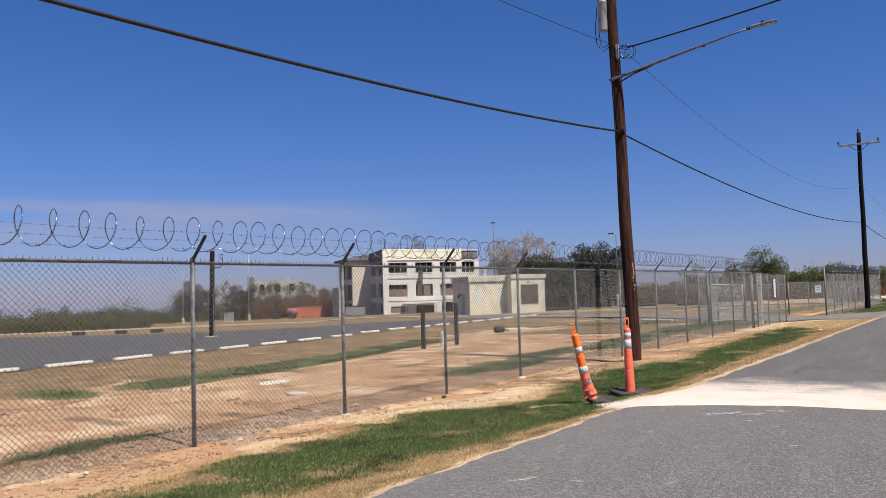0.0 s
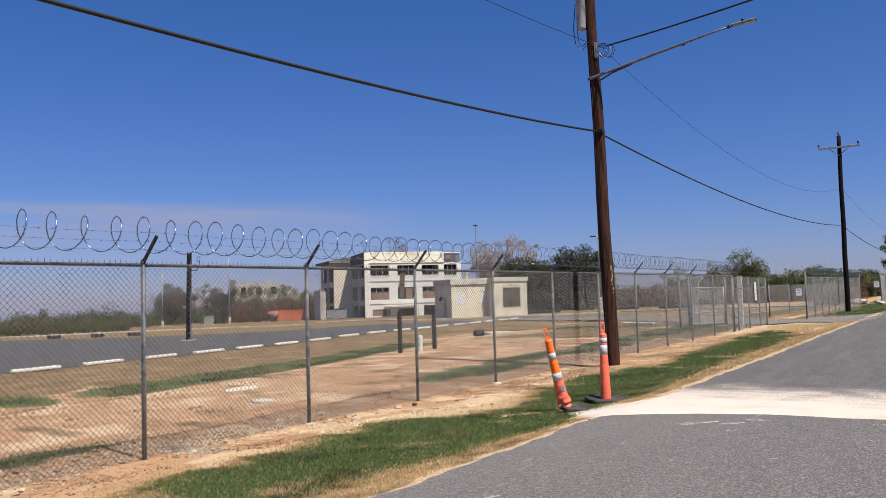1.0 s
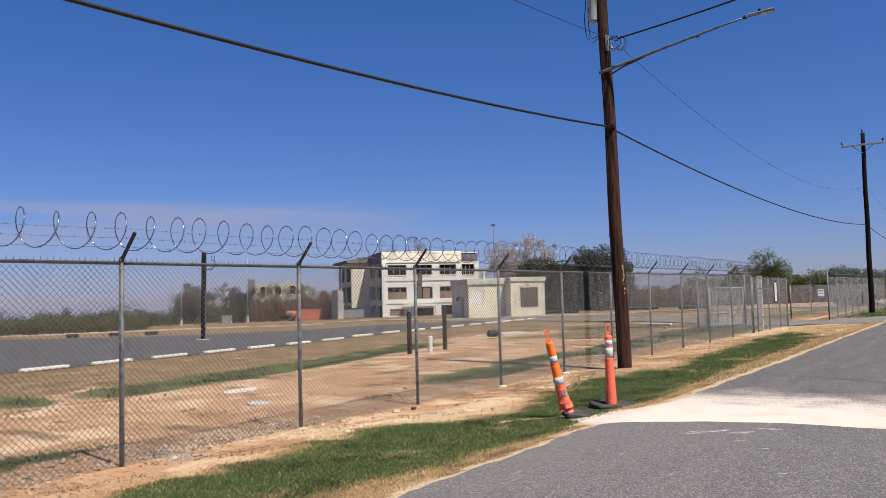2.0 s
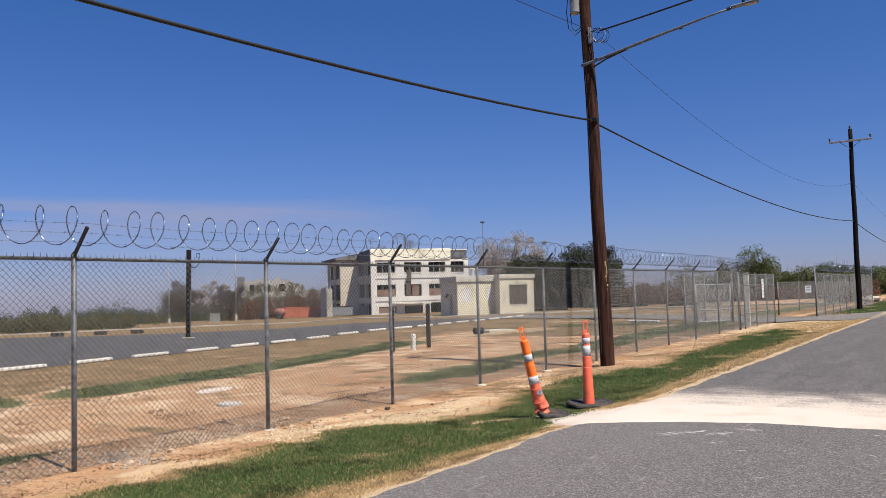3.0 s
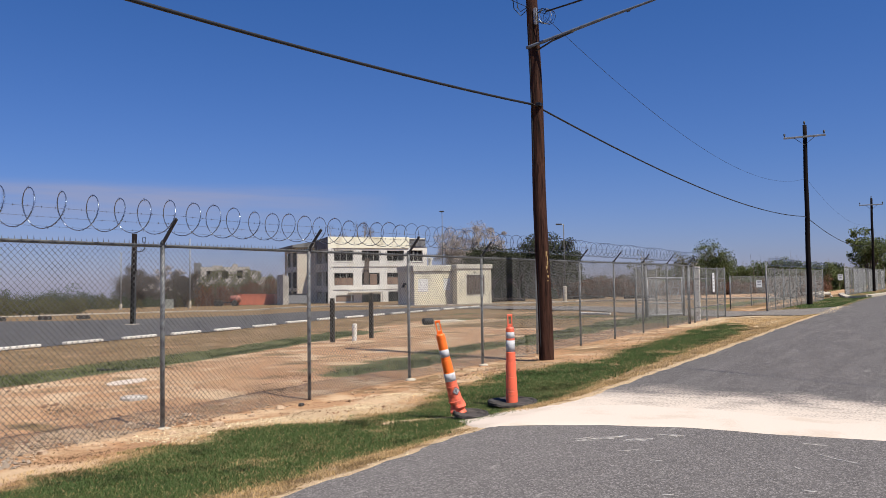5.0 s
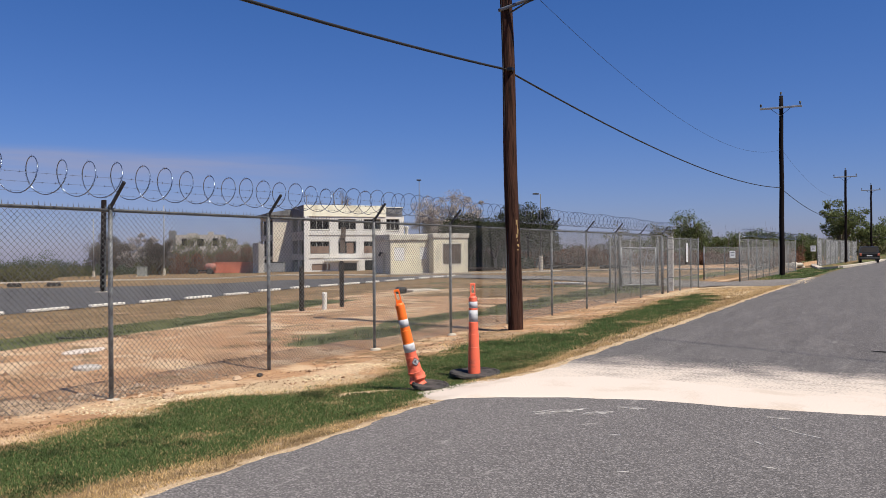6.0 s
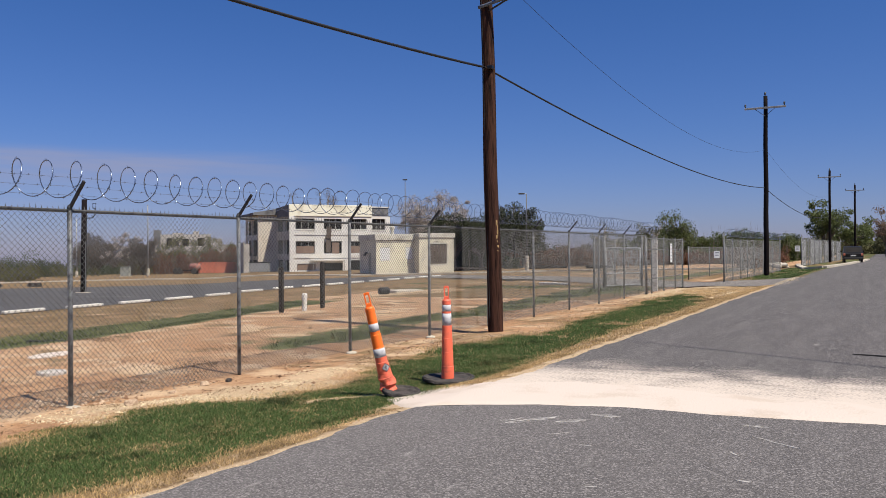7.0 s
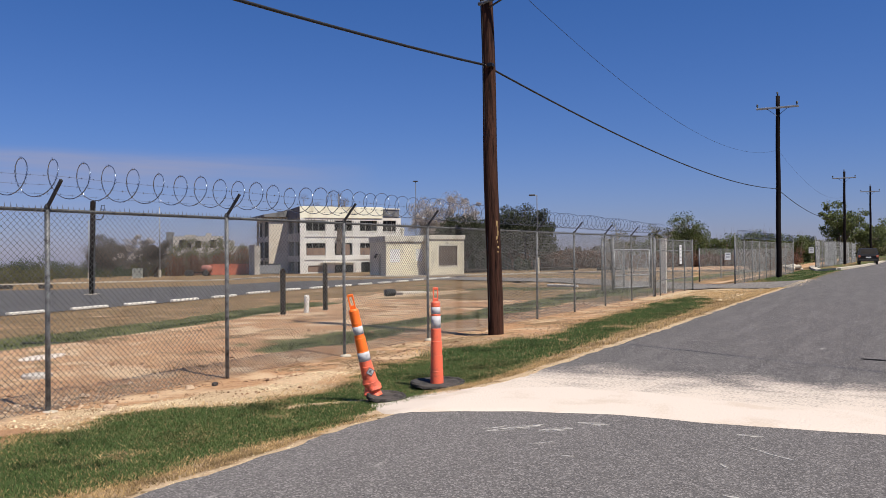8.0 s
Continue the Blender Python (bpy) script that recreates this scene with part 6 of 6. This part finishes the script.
def brush(name, pts, width, height, clumps, per, size, leaf, seed, label, stems=True, radius=1.0):
    """A belt of scrub along a line: stuff."""
    rng = random.Random(seed)
    cs, rs = [], []
    st = Shape()
    segs = list(zip(pts, pts[1:]))
    lens = [math.dist(a, b) for a, b in segs]
    for _ in range(clumps):
        (a, b), = rng.choices(segs, lens)
        u = rng.random()
        x, y = a[0] + (b[0] - a[0]) * u + rng.uniform(-width, width), a[1] + (b[1] - a[1]) * u + rng.uniform(-width, width)
        h = height * (0.45 + 0.55 * rng.random()) * (0.75 + 0.45 * noise.noise(Vector((x * 0.12, y * 0.12, seed))))
        z = level(x, y)
        for k in range(3):
            rr = radius * rng.uniform(0.55, 1.0) * min(1.0, h / 2.0)
            cs.append((x + rng.uniform(-0.5, 0.5) * radius, y + rng.uniform(-0.5, 0.5) * radius, z + max(rr * 0.5, h * (k + 0.6) / 3 - rr * 0.3)))
            rs.append(rr)
        if stems:
            for _ in range(3):
                st.tube([(x, y, z - 0.1), (x + rng.uniform(-0.7, 0.7), y + rng.uniform(-0.7, 0.7), z + h * rng.uniform(0.8, 1.15))], [0.035, 0.008], 3, caps=False)
    ob = part(name, leaf_cloud(cs, rs, per, size, seed, 0.9), leaf)
    tagged(ob, label, "brush", "", "stuff")
    if stems:
        part("stems", st, M_PALETWIG, ob)
    return ob


tree((-60.39, 112.49, -1.0), 12.4, 6.8, "half-bare tree with pale seed pods behind the hut", M_LEAFPK, 380, 0.085, 11, 0.16, M_PALETWIG, 1.3, 13)
tree((-63.2, 115.58, -1.05), 11.0, 4.6, "half-bare tree with pale seed pods behind the hut", M_LEAFPK, 230, 0.10, 12, 0.2, M_PALETWIG, 0.85, 11)
tree((-56.69, 112.8, -1.0), 11.2, 4.4, "half-bare tree with pale seed pods behind the hut", M_LEAFPK, 200, 0.10, 15, 0.2, M_PALETWIG, 0.85, 11)
tree((-97.6, 127.1, -1.4), 15.0, 3.4, "bare grey tree rising behind the block", M_LEAFGY, 240, 0.055, 13, 0.16, M_BARK, 1.0, 14)
tree((-91.7, 128.0, -1.4), 15.6, 3.2, "bare grey tree rising behind the block", M_LEAFGY, 240, 0.055, 14, 0.16, M_BARK, 1.0, 14)
for x, y, h, sp, sd_ in ((-54.12, 108.73, 8.7, 3.9, 21), (-50.53, 110.25, 9.0, 3.9, 22), (-46.73, 109.77, 9.3, 4.0, 23), (-43.52, 109.19, 8.7, 3.4, 24), (-57.53, 111.22, 7.2, 3.4, 25)):
    tree((x, y, level(x, y)), h, sp, "dense dark evergreen oak at the yard's edge", M_LEAFDK, 240, 0.14, sd_, 0.16, None, 1.4, 12, False)
tree((-43.5, 106.0, -0.9), 6.0, 1.2, "charred dark trunk among the oaks", M_LEAFDK, 4, 0.15, 26, 0.7, M_POLEDARK, 0.5, 4, False)
tree((-34.0, 118.0, -0.7), 6.6, 3.0, "thin half-bare tree with sparse yellow leaves", M_LEAFOL, 26, 0.12, 31, 0.15, M_PALETWIG, 0.8, 10)
tree((-28.5, 121.0, -0.6), 6.8, 3.0, "thin half-bare tree with sparse yellow leaves", M_LEAFOL, 30, 0.12, 32, 0.15, M_PALETWIG, 0.8, 10)
tree((-24.67, 119.38, -0.5), 7.4, 2.7, "round olive-green tree above the far brush", M_LEAFGN, 130, 0.10, 33, 0.25, None, 1.05, 11)
tree((-6.9, 142.0, -0.1), 9.4, 3.7, "large leafy green tree by the road", M_LEAFGN, 90, 0.18, 34, 0.22, None, 1.1, 12)
tree((-3.2, 148.0, -0.05), 7.2, 3.6, "lower leafy green tree by the road", M_LEAFGN, 90, 0.18, 35, 0.15, None, 1.1, 10)
tree((1.5, 168.0, 0), 9.6, 3.8, "thin brownish tree far down the road", M_LEAFBR, 50, 0.16, 36, 0.25, None, 1.0, 10)
tree((6.5, 160.0, 0), 9.0, 3.8, "thin brownish tree far down the road", M_LEAFBR, 50, 0.16, 37, 0.25, None, 1.0, 10)
tree((5.0, 185.0, 0), 10.5, 4.2, "thin olive tree far down the road", M_LEAFOL, 60, 0.18, 38, 0.25, None, 1.0, 10)
# scrub to the far side of the car park
tree((-109.4, 98.04, level(-109.4, 98.04)), 8.2, 4.6, "bare shrubby tree with pinkish twigs", M_LEAFPK, 260, 0.075, 41, 0.1, M_BARK, 0.65, 14)
tree((-148.0, 121.3, level(-148.0, 121.3)), 9.8, 6.0, "broad brownish-grey shrub beyond the car park", M_LEAFGY, 420, 0.11, 42, 0.05, M_BARK, 1.5, 18)
tree((-105.5, 97.0, level(-105.5, 97.0)), 6.4, 3.6, "grey leafless shrub at the car park's edge", M_LEAFGY, 420, 0.075, 43, 0.06, M_BARK, 0.75, 14)
tree((-93.6, 110.2, -1.4), 9.2, 2.6, "gnarled bare dark tree beside the block", M_LEAFBR, 9, 0.10, 44, 0.3, M_BARK, 0.6, 8)
brush("scrub_belt", [(-107, 99), (-101, 110), (-98, 117)], 1.8, 6.0, 100, 100, 0.10, M_LEAFRD, 51, "tangled reddish-brown dead scrub")
brush("scrub_belt", [(-118, 106), (-112, 117), (-107, 126)], 3.0, 7.4, 130, 90, 0.13, M_LEAFOL, 52, "olive scrub in front of the ruin")
brush("scrub_belt", [(-250, 40), (-150, 70), (-110, 88)], 9, 3.4, 300, 160, 0.075, M_LEAFOL, 53, "low olive brush beyond the car park", False)
brush("scrub_belt", [(-160, 48), (-124, 58), (-104, 72)], 3.0, 2.4, 190, 150, 0.075, M_LEAFOL, 61, "low olive brush beyond the car park", False)
brush("scrub_belt", [(-150, 36), (-97, 56), (-90, 66)], 3.0, 3.3, 260, 150, 0.075, M_LEAFOL, 64, "low olive brush beyond the car park", False)
brush("far_woods", [(-420, -40), (-330, 160), (-260, 330)], 26, 10.5, 360, 150, 0.32, M_LEAFHZ, 54, "dark distant woods along the skyline", False, 4.0)
brush("far_woods", [(-260, 20), (-200, 110), (-160, 170)], 20, 5.0, 320, 170, 0.15, M_LEAFHZ, 55, "green brush sloping away to the woods", False, 2.2)
brush("scrub_belt", [(-64, 120), (-46, 116), (-36, 116)], 2.4, 4.6, 110, 80, 0.13, M_LEAFGY, 56, "greyish bare shrubs under the oaks")
brush("scrub_belt", [(-48, 112), (-38, 113), (-26, 115), (-14, 113), (-10.5, 112)], 1.6, 3.5, 220, 110, 0.10, M_LEAFRD, 57, "dead reddish brush along the far fence")
brush("scrub_belt", [(-36, 134), (-22, 140), (-9.5, 140)], 3.0, 7.2, 210, 160, 0.12, M_LEAFGN, 58, "tall green brush behind the far fence")
brush("scrub_belt", [(-10.2, 82), (-10.4, 108)], 0.6, 2.2, 60, 80, 0.10, M_LEAFRD, 62, "dead reddish brush along the far fence")
brush("far_woods", [(-40, 220), (-10, 240), (40, 230)], 10, 7.5, 150, 70, 0.42, M_LEAFOL, 59, "hazy olive trees at the road's far end", False, 3.0)
brush("scrub_belt", [(-42.8, 103.0), (-42.0, 103.6)], 0.6, 2.6, 10, 90, 0.11, M_LEAFDK, 60, "dark bush near the mast", True, 0.8)
brush("scrub_belt", [(-62, 117), (-52, 114.5), (-41, 113)], 1.2, 5.2, 90, 150, 0.12, M_LEAFDK, 63, "dark shaded undergrowth below the oaks", True, 1.2)
mound = thing("rubble_heap", (-7.6, 84.0, -0.25), "pale heap of concrete rubble beside the far fence", "rubble", 0)
for k in range(7):
    part("chunk", Shape().box((-0.35, -0.25, 0), (0.35, 0.25, 0.3), pose(0.5 * math.cos(k * 2.4), 0.6 * math.sin(k * 2.4), 0.04 * k, 12 * math.sin(k), 15 * math.cos(k), 40 * k), 0.08), M_CONC, mound)

# ---------------- grass, stones and litter on the verge ----------------
def blades(name, count, region, keep, height, width, material, seed, label, bend=0.5):
    """Thin blades scattered over a stretch of ground; keep(x, y) gives how likely one grows there."""
    rng = random.Random(seed)
    s = Shape()
    x0, x1, y0, y1 = region
    made = tries = 0
    while made < count and tries < count * 6:
        tries += 1
        x, y = rng.uniform(x0, x1), rng.uniform(y0, y1)
        if rng.random() > keep(x, y):
            continue
        made += 1
        z = relief(x, y) - 0.012
        h = height * rng.uniform(0.5, 1.25)
        a = rng.uniform(0, 2 * math.pi)
        w = width * rng.uniform(0.7, 1.3)
        ca, sa = math.cos(a), math.sin(a)
        b = bend * h * rng.uniform(0.2, 1.2)
        c = rng.uniform(0, 2 * math.pi)
        bx, by = b * math.cos(c), b * math.sin(c)
        n = len(s.v)
        s.v += [(x - w * ca, y - w * sa, z), (x + w * ca, y + w * sa, z), (x + bx * 0.45 + w * 0.7 * ca, y + by * 0.45 + w * 0.7 * sa, z + h * 0.62), (x + bx, y + by, z + h)]
        s.f += [(n, n + 1, n + 2), (n, n + 2, n + 3)]
    return tagged(part(name, s, material), label, "grass", "", "stuff")


def patch(x, y, scale=0.9, seed=0):
    return 0.5 + 0.5 * noise.noise(Vector((x * scale, y * scale, 11 + seed)))


def green_keep(x, y):
    gr, _, pale = zones(x, y)
    edge = min(1.0, max(0.0, (x - inner_edge(y) + 0.45 * noise.noise(Vector((y * 1.5, x * 1.5, 3))) + 0.25 * noise.noise(Vector((y * 5, x * 5, 3)))) / 0.5))
    road = min(1.0, max(0.0, (road_edge(y) - dry_width(y) + 0.05 - x + 0.6 * (patch(x, y, 0.9, 5) - 0.5)) / 0.35))
    return edge * road * (0.06 + 0.94 * thickness(x, y)) * min(1.0, max(0.03, (38 - y) / 3.5)) * (1 - bare_gap(x, y)) * (0.0 if 10.9 < y < 11.6 and x > -3.95 else 1.0)


def dry_keep(x, y):
    if x > road_edge(y) - 0.16 or (10.95 < y < 12.2 and x > -4.1):
        return 0.0
    near_road = 1.3 * max(0.0, 1 - abs(x - road_edge(y) + 0.55 * dry_width(y)) / (dry_width(y) + 0.05))
    inner = max(0.0, 1 - abs(x - inner_edge(y)) / 0.5) * 0.5
    return min(1.0, near_road + inner + 0.3 * (x > inner_edge(y)) + 0.55 * (y > 12.5) * max(0.0, 1 - (road_edge(y) - x) / 2.0)) * (1 - bare_gap(x, y)) * (0.2 + patch(x, y, 1.1, 2))


blades("verge_grass", 185000, (-7.0, -3.8, 4.0, 16.0), green_keep, 0.036, 0.0034, M_GRASS, 71, "lush green grass on the verge", 0.85)
blades("verge_grass", 95000, (-7.2, -3.5, 16.0, 42.0), green_keep, 0.042, 0.0075, M_GRASS, 72, "lush green grass on the verge", 0.8)
blades("dry_verge_grass", 90000, (-7.0, -3.5, 4.0, 16.0), dry_keep, 0.032, 0.0034, M_DRYGRASS, 73, "straw-coloured dry grass at the road's edge", 0.9)
blades("far_lawn_grass", 7000, (-6.6, -2.2, 52.0, 82.0), lambda x, y: (x < road_edge(y) - 0.3) * thickness(x, y), 0.07, 0.018, M_GRASS, 79, "green lawn beyond the driveway")
blades("dry_verge_grass", 32000, (-7.2, -3.2, 16.0, 42.0), dry_keep, 0.045, 0.009, M_DRYGRASS, 74, "straw-coloured dry grass at the road's edge")


def yard_green(x, y):
    return max(0.0, zones(x, y)[0] - 0.35) * max(0.05, 2.2 * patch(x, y, 0.8, 7) - 0.7)


def yard_dry(x, y):
    return (zones(x, y)[1] > 0.7) * patch(x, y, 0.8, 8) if not in_lot(x, y) and x > lot_near(y) else 0.0


blades("ditch_grass", 60000, (-24.0, -8.6, 4.0, 44.0), yard_green, 0.075, 0.009, M_YARDGRASS, 75, "dull green grass in the yard's shallow ditch", 0.7)
blades("dry_yard_grass", 30000, (-30.0, -13.0, 6.0, 48.0), yard_dry, 0.04, 0.011, M_YARDDRY, 76, "matted dry grass across the yard", 0.9)


blades("weed_tufts", 2600, (-9.9, -8.8, 4.6, 8.8), lambda x, y: max(0.0, zones(x, y)[0]) * patch(x, y, 3.0, 12), 0.034, 0.007, M_YARDGRASS, 77, "dark green weed tufts behind the gravel")
blades("weed_tufts", 3500, (-14.5, -8.6, 5.0, 30.0), lambda x, y: max(0.0, noise.noise(Vector((x * 0.9, y * 1.6, 31))) - 0.25), 0.04, 0.008, M_YARDDRY, 78, "dry weeds scattered over the dirt", 0.9)
blades("dead_grass_litter", 9000, (-8.9, -5.4, 4.0, 18.0), lambda x, y: (x < inner_edge(y) + 0.3) * max(0.0, noise.noise(Vector((x * 1.3, y * 0.9, 41))) * 1.6 - 0.15), 0.03, 0.006, M_LITTER, 86, "brown dead grass over the bare dirt", 1.2)
blades("dead_grass_litter", 16000, (-15.5, -8.6, 5.0, 34.0), lambda x, y: max(0.0, noise.noise(Vector((x * 0.7, y * 1.1, 44))) * 1.8 - 0.3), 0.04, 0.009, M_LITTER, 87, "brown dead grass over the bare dirt", 1.2)


def pebbles(name, count, region, keep, size, seed, label, material):
    rng = random.Random(seed)
    s = Shape()
    while count:
        x, y = rng.uniform(*region[:2]), rng.uniform(*region[2:])
        if rng.random() > keep(x, y):
            continue
        count -= 1
        r = size * rng.uniform(0.35, 1.0) ** 1.5 * (2.2 if rng.random() < 0.04 else 1)
        z = relief(x, y) + r * 0.25
        n = len(s.v)
        a = rng.uniform(0, 3)
        for k in range(5):
            w = a + 2 * math.pi * k / 5
            q = r * rng.uniform(0.7, 1.2)
            s.v.append((x + q * math.cos(w), y + q * math.sin(w), z + r * rng.uniform(-0.3, 0.25)))
        s.v += [(x + 0.2 * r, y, z + r * rng.uniform(0.45, 0.8)), (x, y, z - r)]
        for k in range(5):
            q = (k + 1) % 5
            s.f += [(n + k, n + q, n + 5), (n + q, n + k, n + 6)]
    return tagged(part(name, s, material), label, "gravel", "", "stuff")


pebbles("loose_gravel", 3000, (-9.4, -7.5, 3.5, 12.5), lambda x, y: max(0.04, 1 - abs(x + 8.35) / 0.8) * patch(x, y, 0.9, 3), 0.026, 81, "loose tan gravel along the fence foot", M_STONES)
pebbles("loose_gravel", 3200, (-7.9, -5.4, 9.4, 14.0), lambda x, y: max(0.0, 1 - abs(x - inner_edge(y) + 0.45) / 0.8) * max(0.0, patch(x, y, 1.3, 4) - 0.35) * 2, 0.015, 82, "pale caliche crumbs beside the grass", M_CRUMB)
pebbles("loose_gravel", 1100, (-7.6, -4.0, 33, 43), lambda x, y: max(0.0, zones(x, y)[2]), 0.03, 83, "pale limestone rubble beside the driveway", M_CRUMB)
pebbles("loose_gravel", 1200, (-3.85, -3.3, 4, 30), lambda x, y: max(0, 1 - abs(x - road_edge(y) + 0.06) / 0.12), 0.012, 84, "pale grit along the road's edge", M_CRUMB)
pebbles("loose_gravel", 2200, (-15, -8.2, 5, 24), lambda x, y: patch(x, y, 0.5, 6) ** 2 * (zones(x, y)[0] < 0.2), 0.014, 85, "scattered small stones over the dirt", M_STONES)
pebbles("loose_gravel", 300, (-9.3, -7.2, 7.2, 8.5), lambda x, y: max(0.0, 1 - math.hypot((x + 8.2) / 1.1, (y - 7.9) / 0.5)) * patch(x, y, 2.2, 14), 0.034, 94, "pale grey limestone rubble heaped at the fence foot", M_RUBBLE)
pebbles("soil_clods", 800, (-8.9, -5.8, 4, 19), lambda x, y: (x < inner_edge(y) - 0.4) * max(0.0, noise.noise(Vector((x * 1.2, y * 1.2, 51))) - 0.05), 0.022, 88, "dark crumbled clods of soil", M_CLOD)
pebbles("soil_clods", 1500, (-15, -8.4, 5, 32), lambda x, y: max(0.0, noise.noise(Vector((x * 0.8, y * 0.8, 52))) + 0.05), 0.028, 89, "dark crumbled clods of soil", M_CLOD)
pebbles("loose_gravel", 1100, (-7.9, -5.2, 14, 34), lambda x, y: (x < inner_edge(y)) * max(0.0, noise.noise(Vector((x * 0.9, y * 0.6, 71))) + 0.25), 0.024, 91, "tan gravel beside the grass", M_STONES)
pebbles("soil_clods", 700, (-7.9, -5.2, 14, 34), lambda x, y: (x < inner_edge(y)) * max(0.0, noise.noise(Vector((x * 0.9, y * 0.6, 72))) + 0.1), 0.018, 92, "dark crumbled clods of soil", M_CLOD)
pebbles("loose_gravel", 700, (-4.0, -2.5, 41.5, 53), lambda x, y: max(0.0, 1 - abs(x + 3.25) / 0.5) * patch(x, y, 0.7, 9), 0.03, 93, "pale gravel washed along the driveway's mouth", M_CRUMB)
rng = random.Random(90)
for x, y, r in ((-7.72, 12.2, 0.07), (-7.65, 12.6, 0.055), (-8.1, 9.1, 0.08), (-7.9, 8.5, 0.06), (-8.5, 11.1, 0.06), (-7.35, 10.6, 0.08), (-9.0, 9.9, 0.05), (-7.6, 11.5, 0.05)):
    s = Shape().lathe([(r * 0.4, -r * 0.5), (r, 0), (r * 0.8, r * 0.5), (r * 0.2, r * 0.75)], 9, None, lambda q: q * (1 + 0.5 * noise.noise(q * 20 + Vector((x, y, 0)))))
    st = new("stone", s.mesh("stone", M_STONES if r != 0.055 else M_RUBBER))
    st.matrix_world = pose(x, y, level(x, y) + 0.01, 0, 0, rng.uniform(0, 360))
    tagged(st, "dark weathered lump beside the fence" if r == 0.055 else "pale limestone chunk beside the fence", "stone", "stones")

# chalky scuffs on the asphalt
M_CHALK = mat("chalky_scuff", (0.40, 0.38, 0.355), 0.9, 0, 0.6, 9, 70, 0.2, tint=(0.216, 0.207, 0.195))
ct = M_CHALK.node_tree
c_vec = ct.nodes.new("ShaderNodeTexCoord").outputs["Object"]
c_map = ct.nodes.new("ShaderNodeMapping")
c_map.inputs["Scale"].default_value = (0.3, 1.5, 1)
ct.links.new(c_vec, c_map.inputs["Vector"])
c_fac, _ = noise_fac(ct, c_map.outputs[0], 24, 0.38, 0.60, 5)
c_clear, c_mix = ct.nodes.new("ShaderNodeBsdfTransparent"), ct.nodes.new("ShaderNodeMixShader")
ct.links.new(c_fac, c_mix.inputs[0])
ct.links.new(c_clear.outputs[0], c_mix.inputs[1])
ct.links.new(ct.nodes["Principled BSDF"].outputs[0], c_mix.inputs[2])
ct.links.new(c_mix.outputs[0], ct.nodes["Material Output"].inputs["Surface"])
for x, y, ln, w, rz in ((-1.60, 11.31, 0.30, 0.14, 12), (-1.83, 10.93, 0.34, 0.10, 48), (-2.15, 10.86, 0.6, 0.09, 55), (-2.35, 10.75, 0.3, 0.03, 60), (-0.26, 11.46, 0.22, 0.10, 8),
                        (-0.27, 10.35, 0.13, 0.04, -50), (-2.74, 6.46, 0.34, 0.065, 62), (-2.28, 6.64, 0.12, 0.05, 20), (-1.75, 10.4, 0.22, 0.02, 50), (-0.05, 10.9, 0.5, 0.03, -35), (-1.0, 9.0, 0.1, 0.03, 30), (-0.1, 9.6, 0.1, 0.05, 0), (-1.4, 10.1, 0.12, 0.03, 10)):
    s = Shape()
    n = 14
    ring = [(math.cos(2 * math.pi * k / n) * ln / 2 * (1 + 0.35 * noise.noise(Vector((x * 3, k * 0.7, 1)))), math.sin(2 * math.pi * k / n) * w / 2 * (1 + 0.7 * noise.noise(Vector((y * 3, k * 0.9, 2))))) for k in range(n)]
    s.v = [(a, b, 0.0015) for a, b in ring] + [(a * 1.02, b * 1.02, -0.002) for a, b in ring]
    s.f = [tuple(range(n))] + [(k, n + k, n + (k + 1) % n, (k + 1) % n) for k in range(n)]
    o = new("chalk_mark", s.mesh("chalk_mark", M_CHALK))
    o.matrix_world = pose(x, y, 0.0055, 0, 0, rz)
    tagged(o, "chalky pale scuff mark on the road", "road mark", "road marks")
# faded bay lines across the car park
for xa, ya, xb, yb in ((-39.8, 21.3, -38.8, 22.8), (-41.9, 34.8, -36.3, 35.2)):
    s = Shape()
    d = Vector((xb - xa, yb - ya, 0))
    n = 12
    off = Vector((-d.y, d.x, 0)).normalized() * 0.06
    for k in range(n + 1):
        p = Vector((xa, ya, 0)) + d * (k / n)
        for q in (p - off, p + off):
            s.v.append((q.x, q.y, level(q.x, q.y) + 0.032))
    s.f = [(2 * k, 2 * k + 2, 2 * k + 3, 2 * k + 1) for k in range(n)]
    o = part("faded_line", s, M_CHALK)
    tagged(o, "faded white bay line on the car park asphalt", "road mark", "bay lines")
# Flat dark streak that paints a cast shadow onto the asphalt.
M_CASTSHADE = mat("painted_cast_shade", (0.012, 0.011, 0.011), 0.9, 0, 0.4, 6, 60, 0.3, spec=0.1)
shade_outline = Shape()
shade_outline.v = [(0.42 * math.cos(2 * math.pi * k / 14) * (1 + 0.3 * noise.noise(Vector((k * 0.8, 1, 1)))), 0.09 * math.sin(2 * math.pi * k / 14) * (1 + 0.5 * noise.noise(Vector((k * 0.8, 5, 1)))), 0.0) for k in range(14)]
shade_outline.f = [tuple(range(14))]
tb = new("cast_shade_streak", shade_outline.mesh("cast_shade_streak", M_CASTSHADE))
tb.matrix_world = pose(0.75, 17.3, 0.008, 0, 0, -8)
tagged(tb, "dark streak painted on the asphalt as a cast shadow", "road mark", "road marks")
# Thin black tube added for the dark shade line along the ditch edge.
cv = thing("ditch_shade_line", (-16.4, 15.8, relief(-16.4, 15.8) - 0.005), "thin black tube drawing the dark shade line in the ditch grass", "drain pipe", -66)
part("pipe", Shape().tube([(0, -0.3, -0.01), (0, 0.4, 0.0), (0, 1.1, -0.01)], 0.04, 10), M_BLACKP, cv, smooth=True)
part("shade_line_end", Shape().tube([(0, -0.35, -0.01), (0, -0.2, -0.01)], 0.052, 10), M_BLACKP, cv)
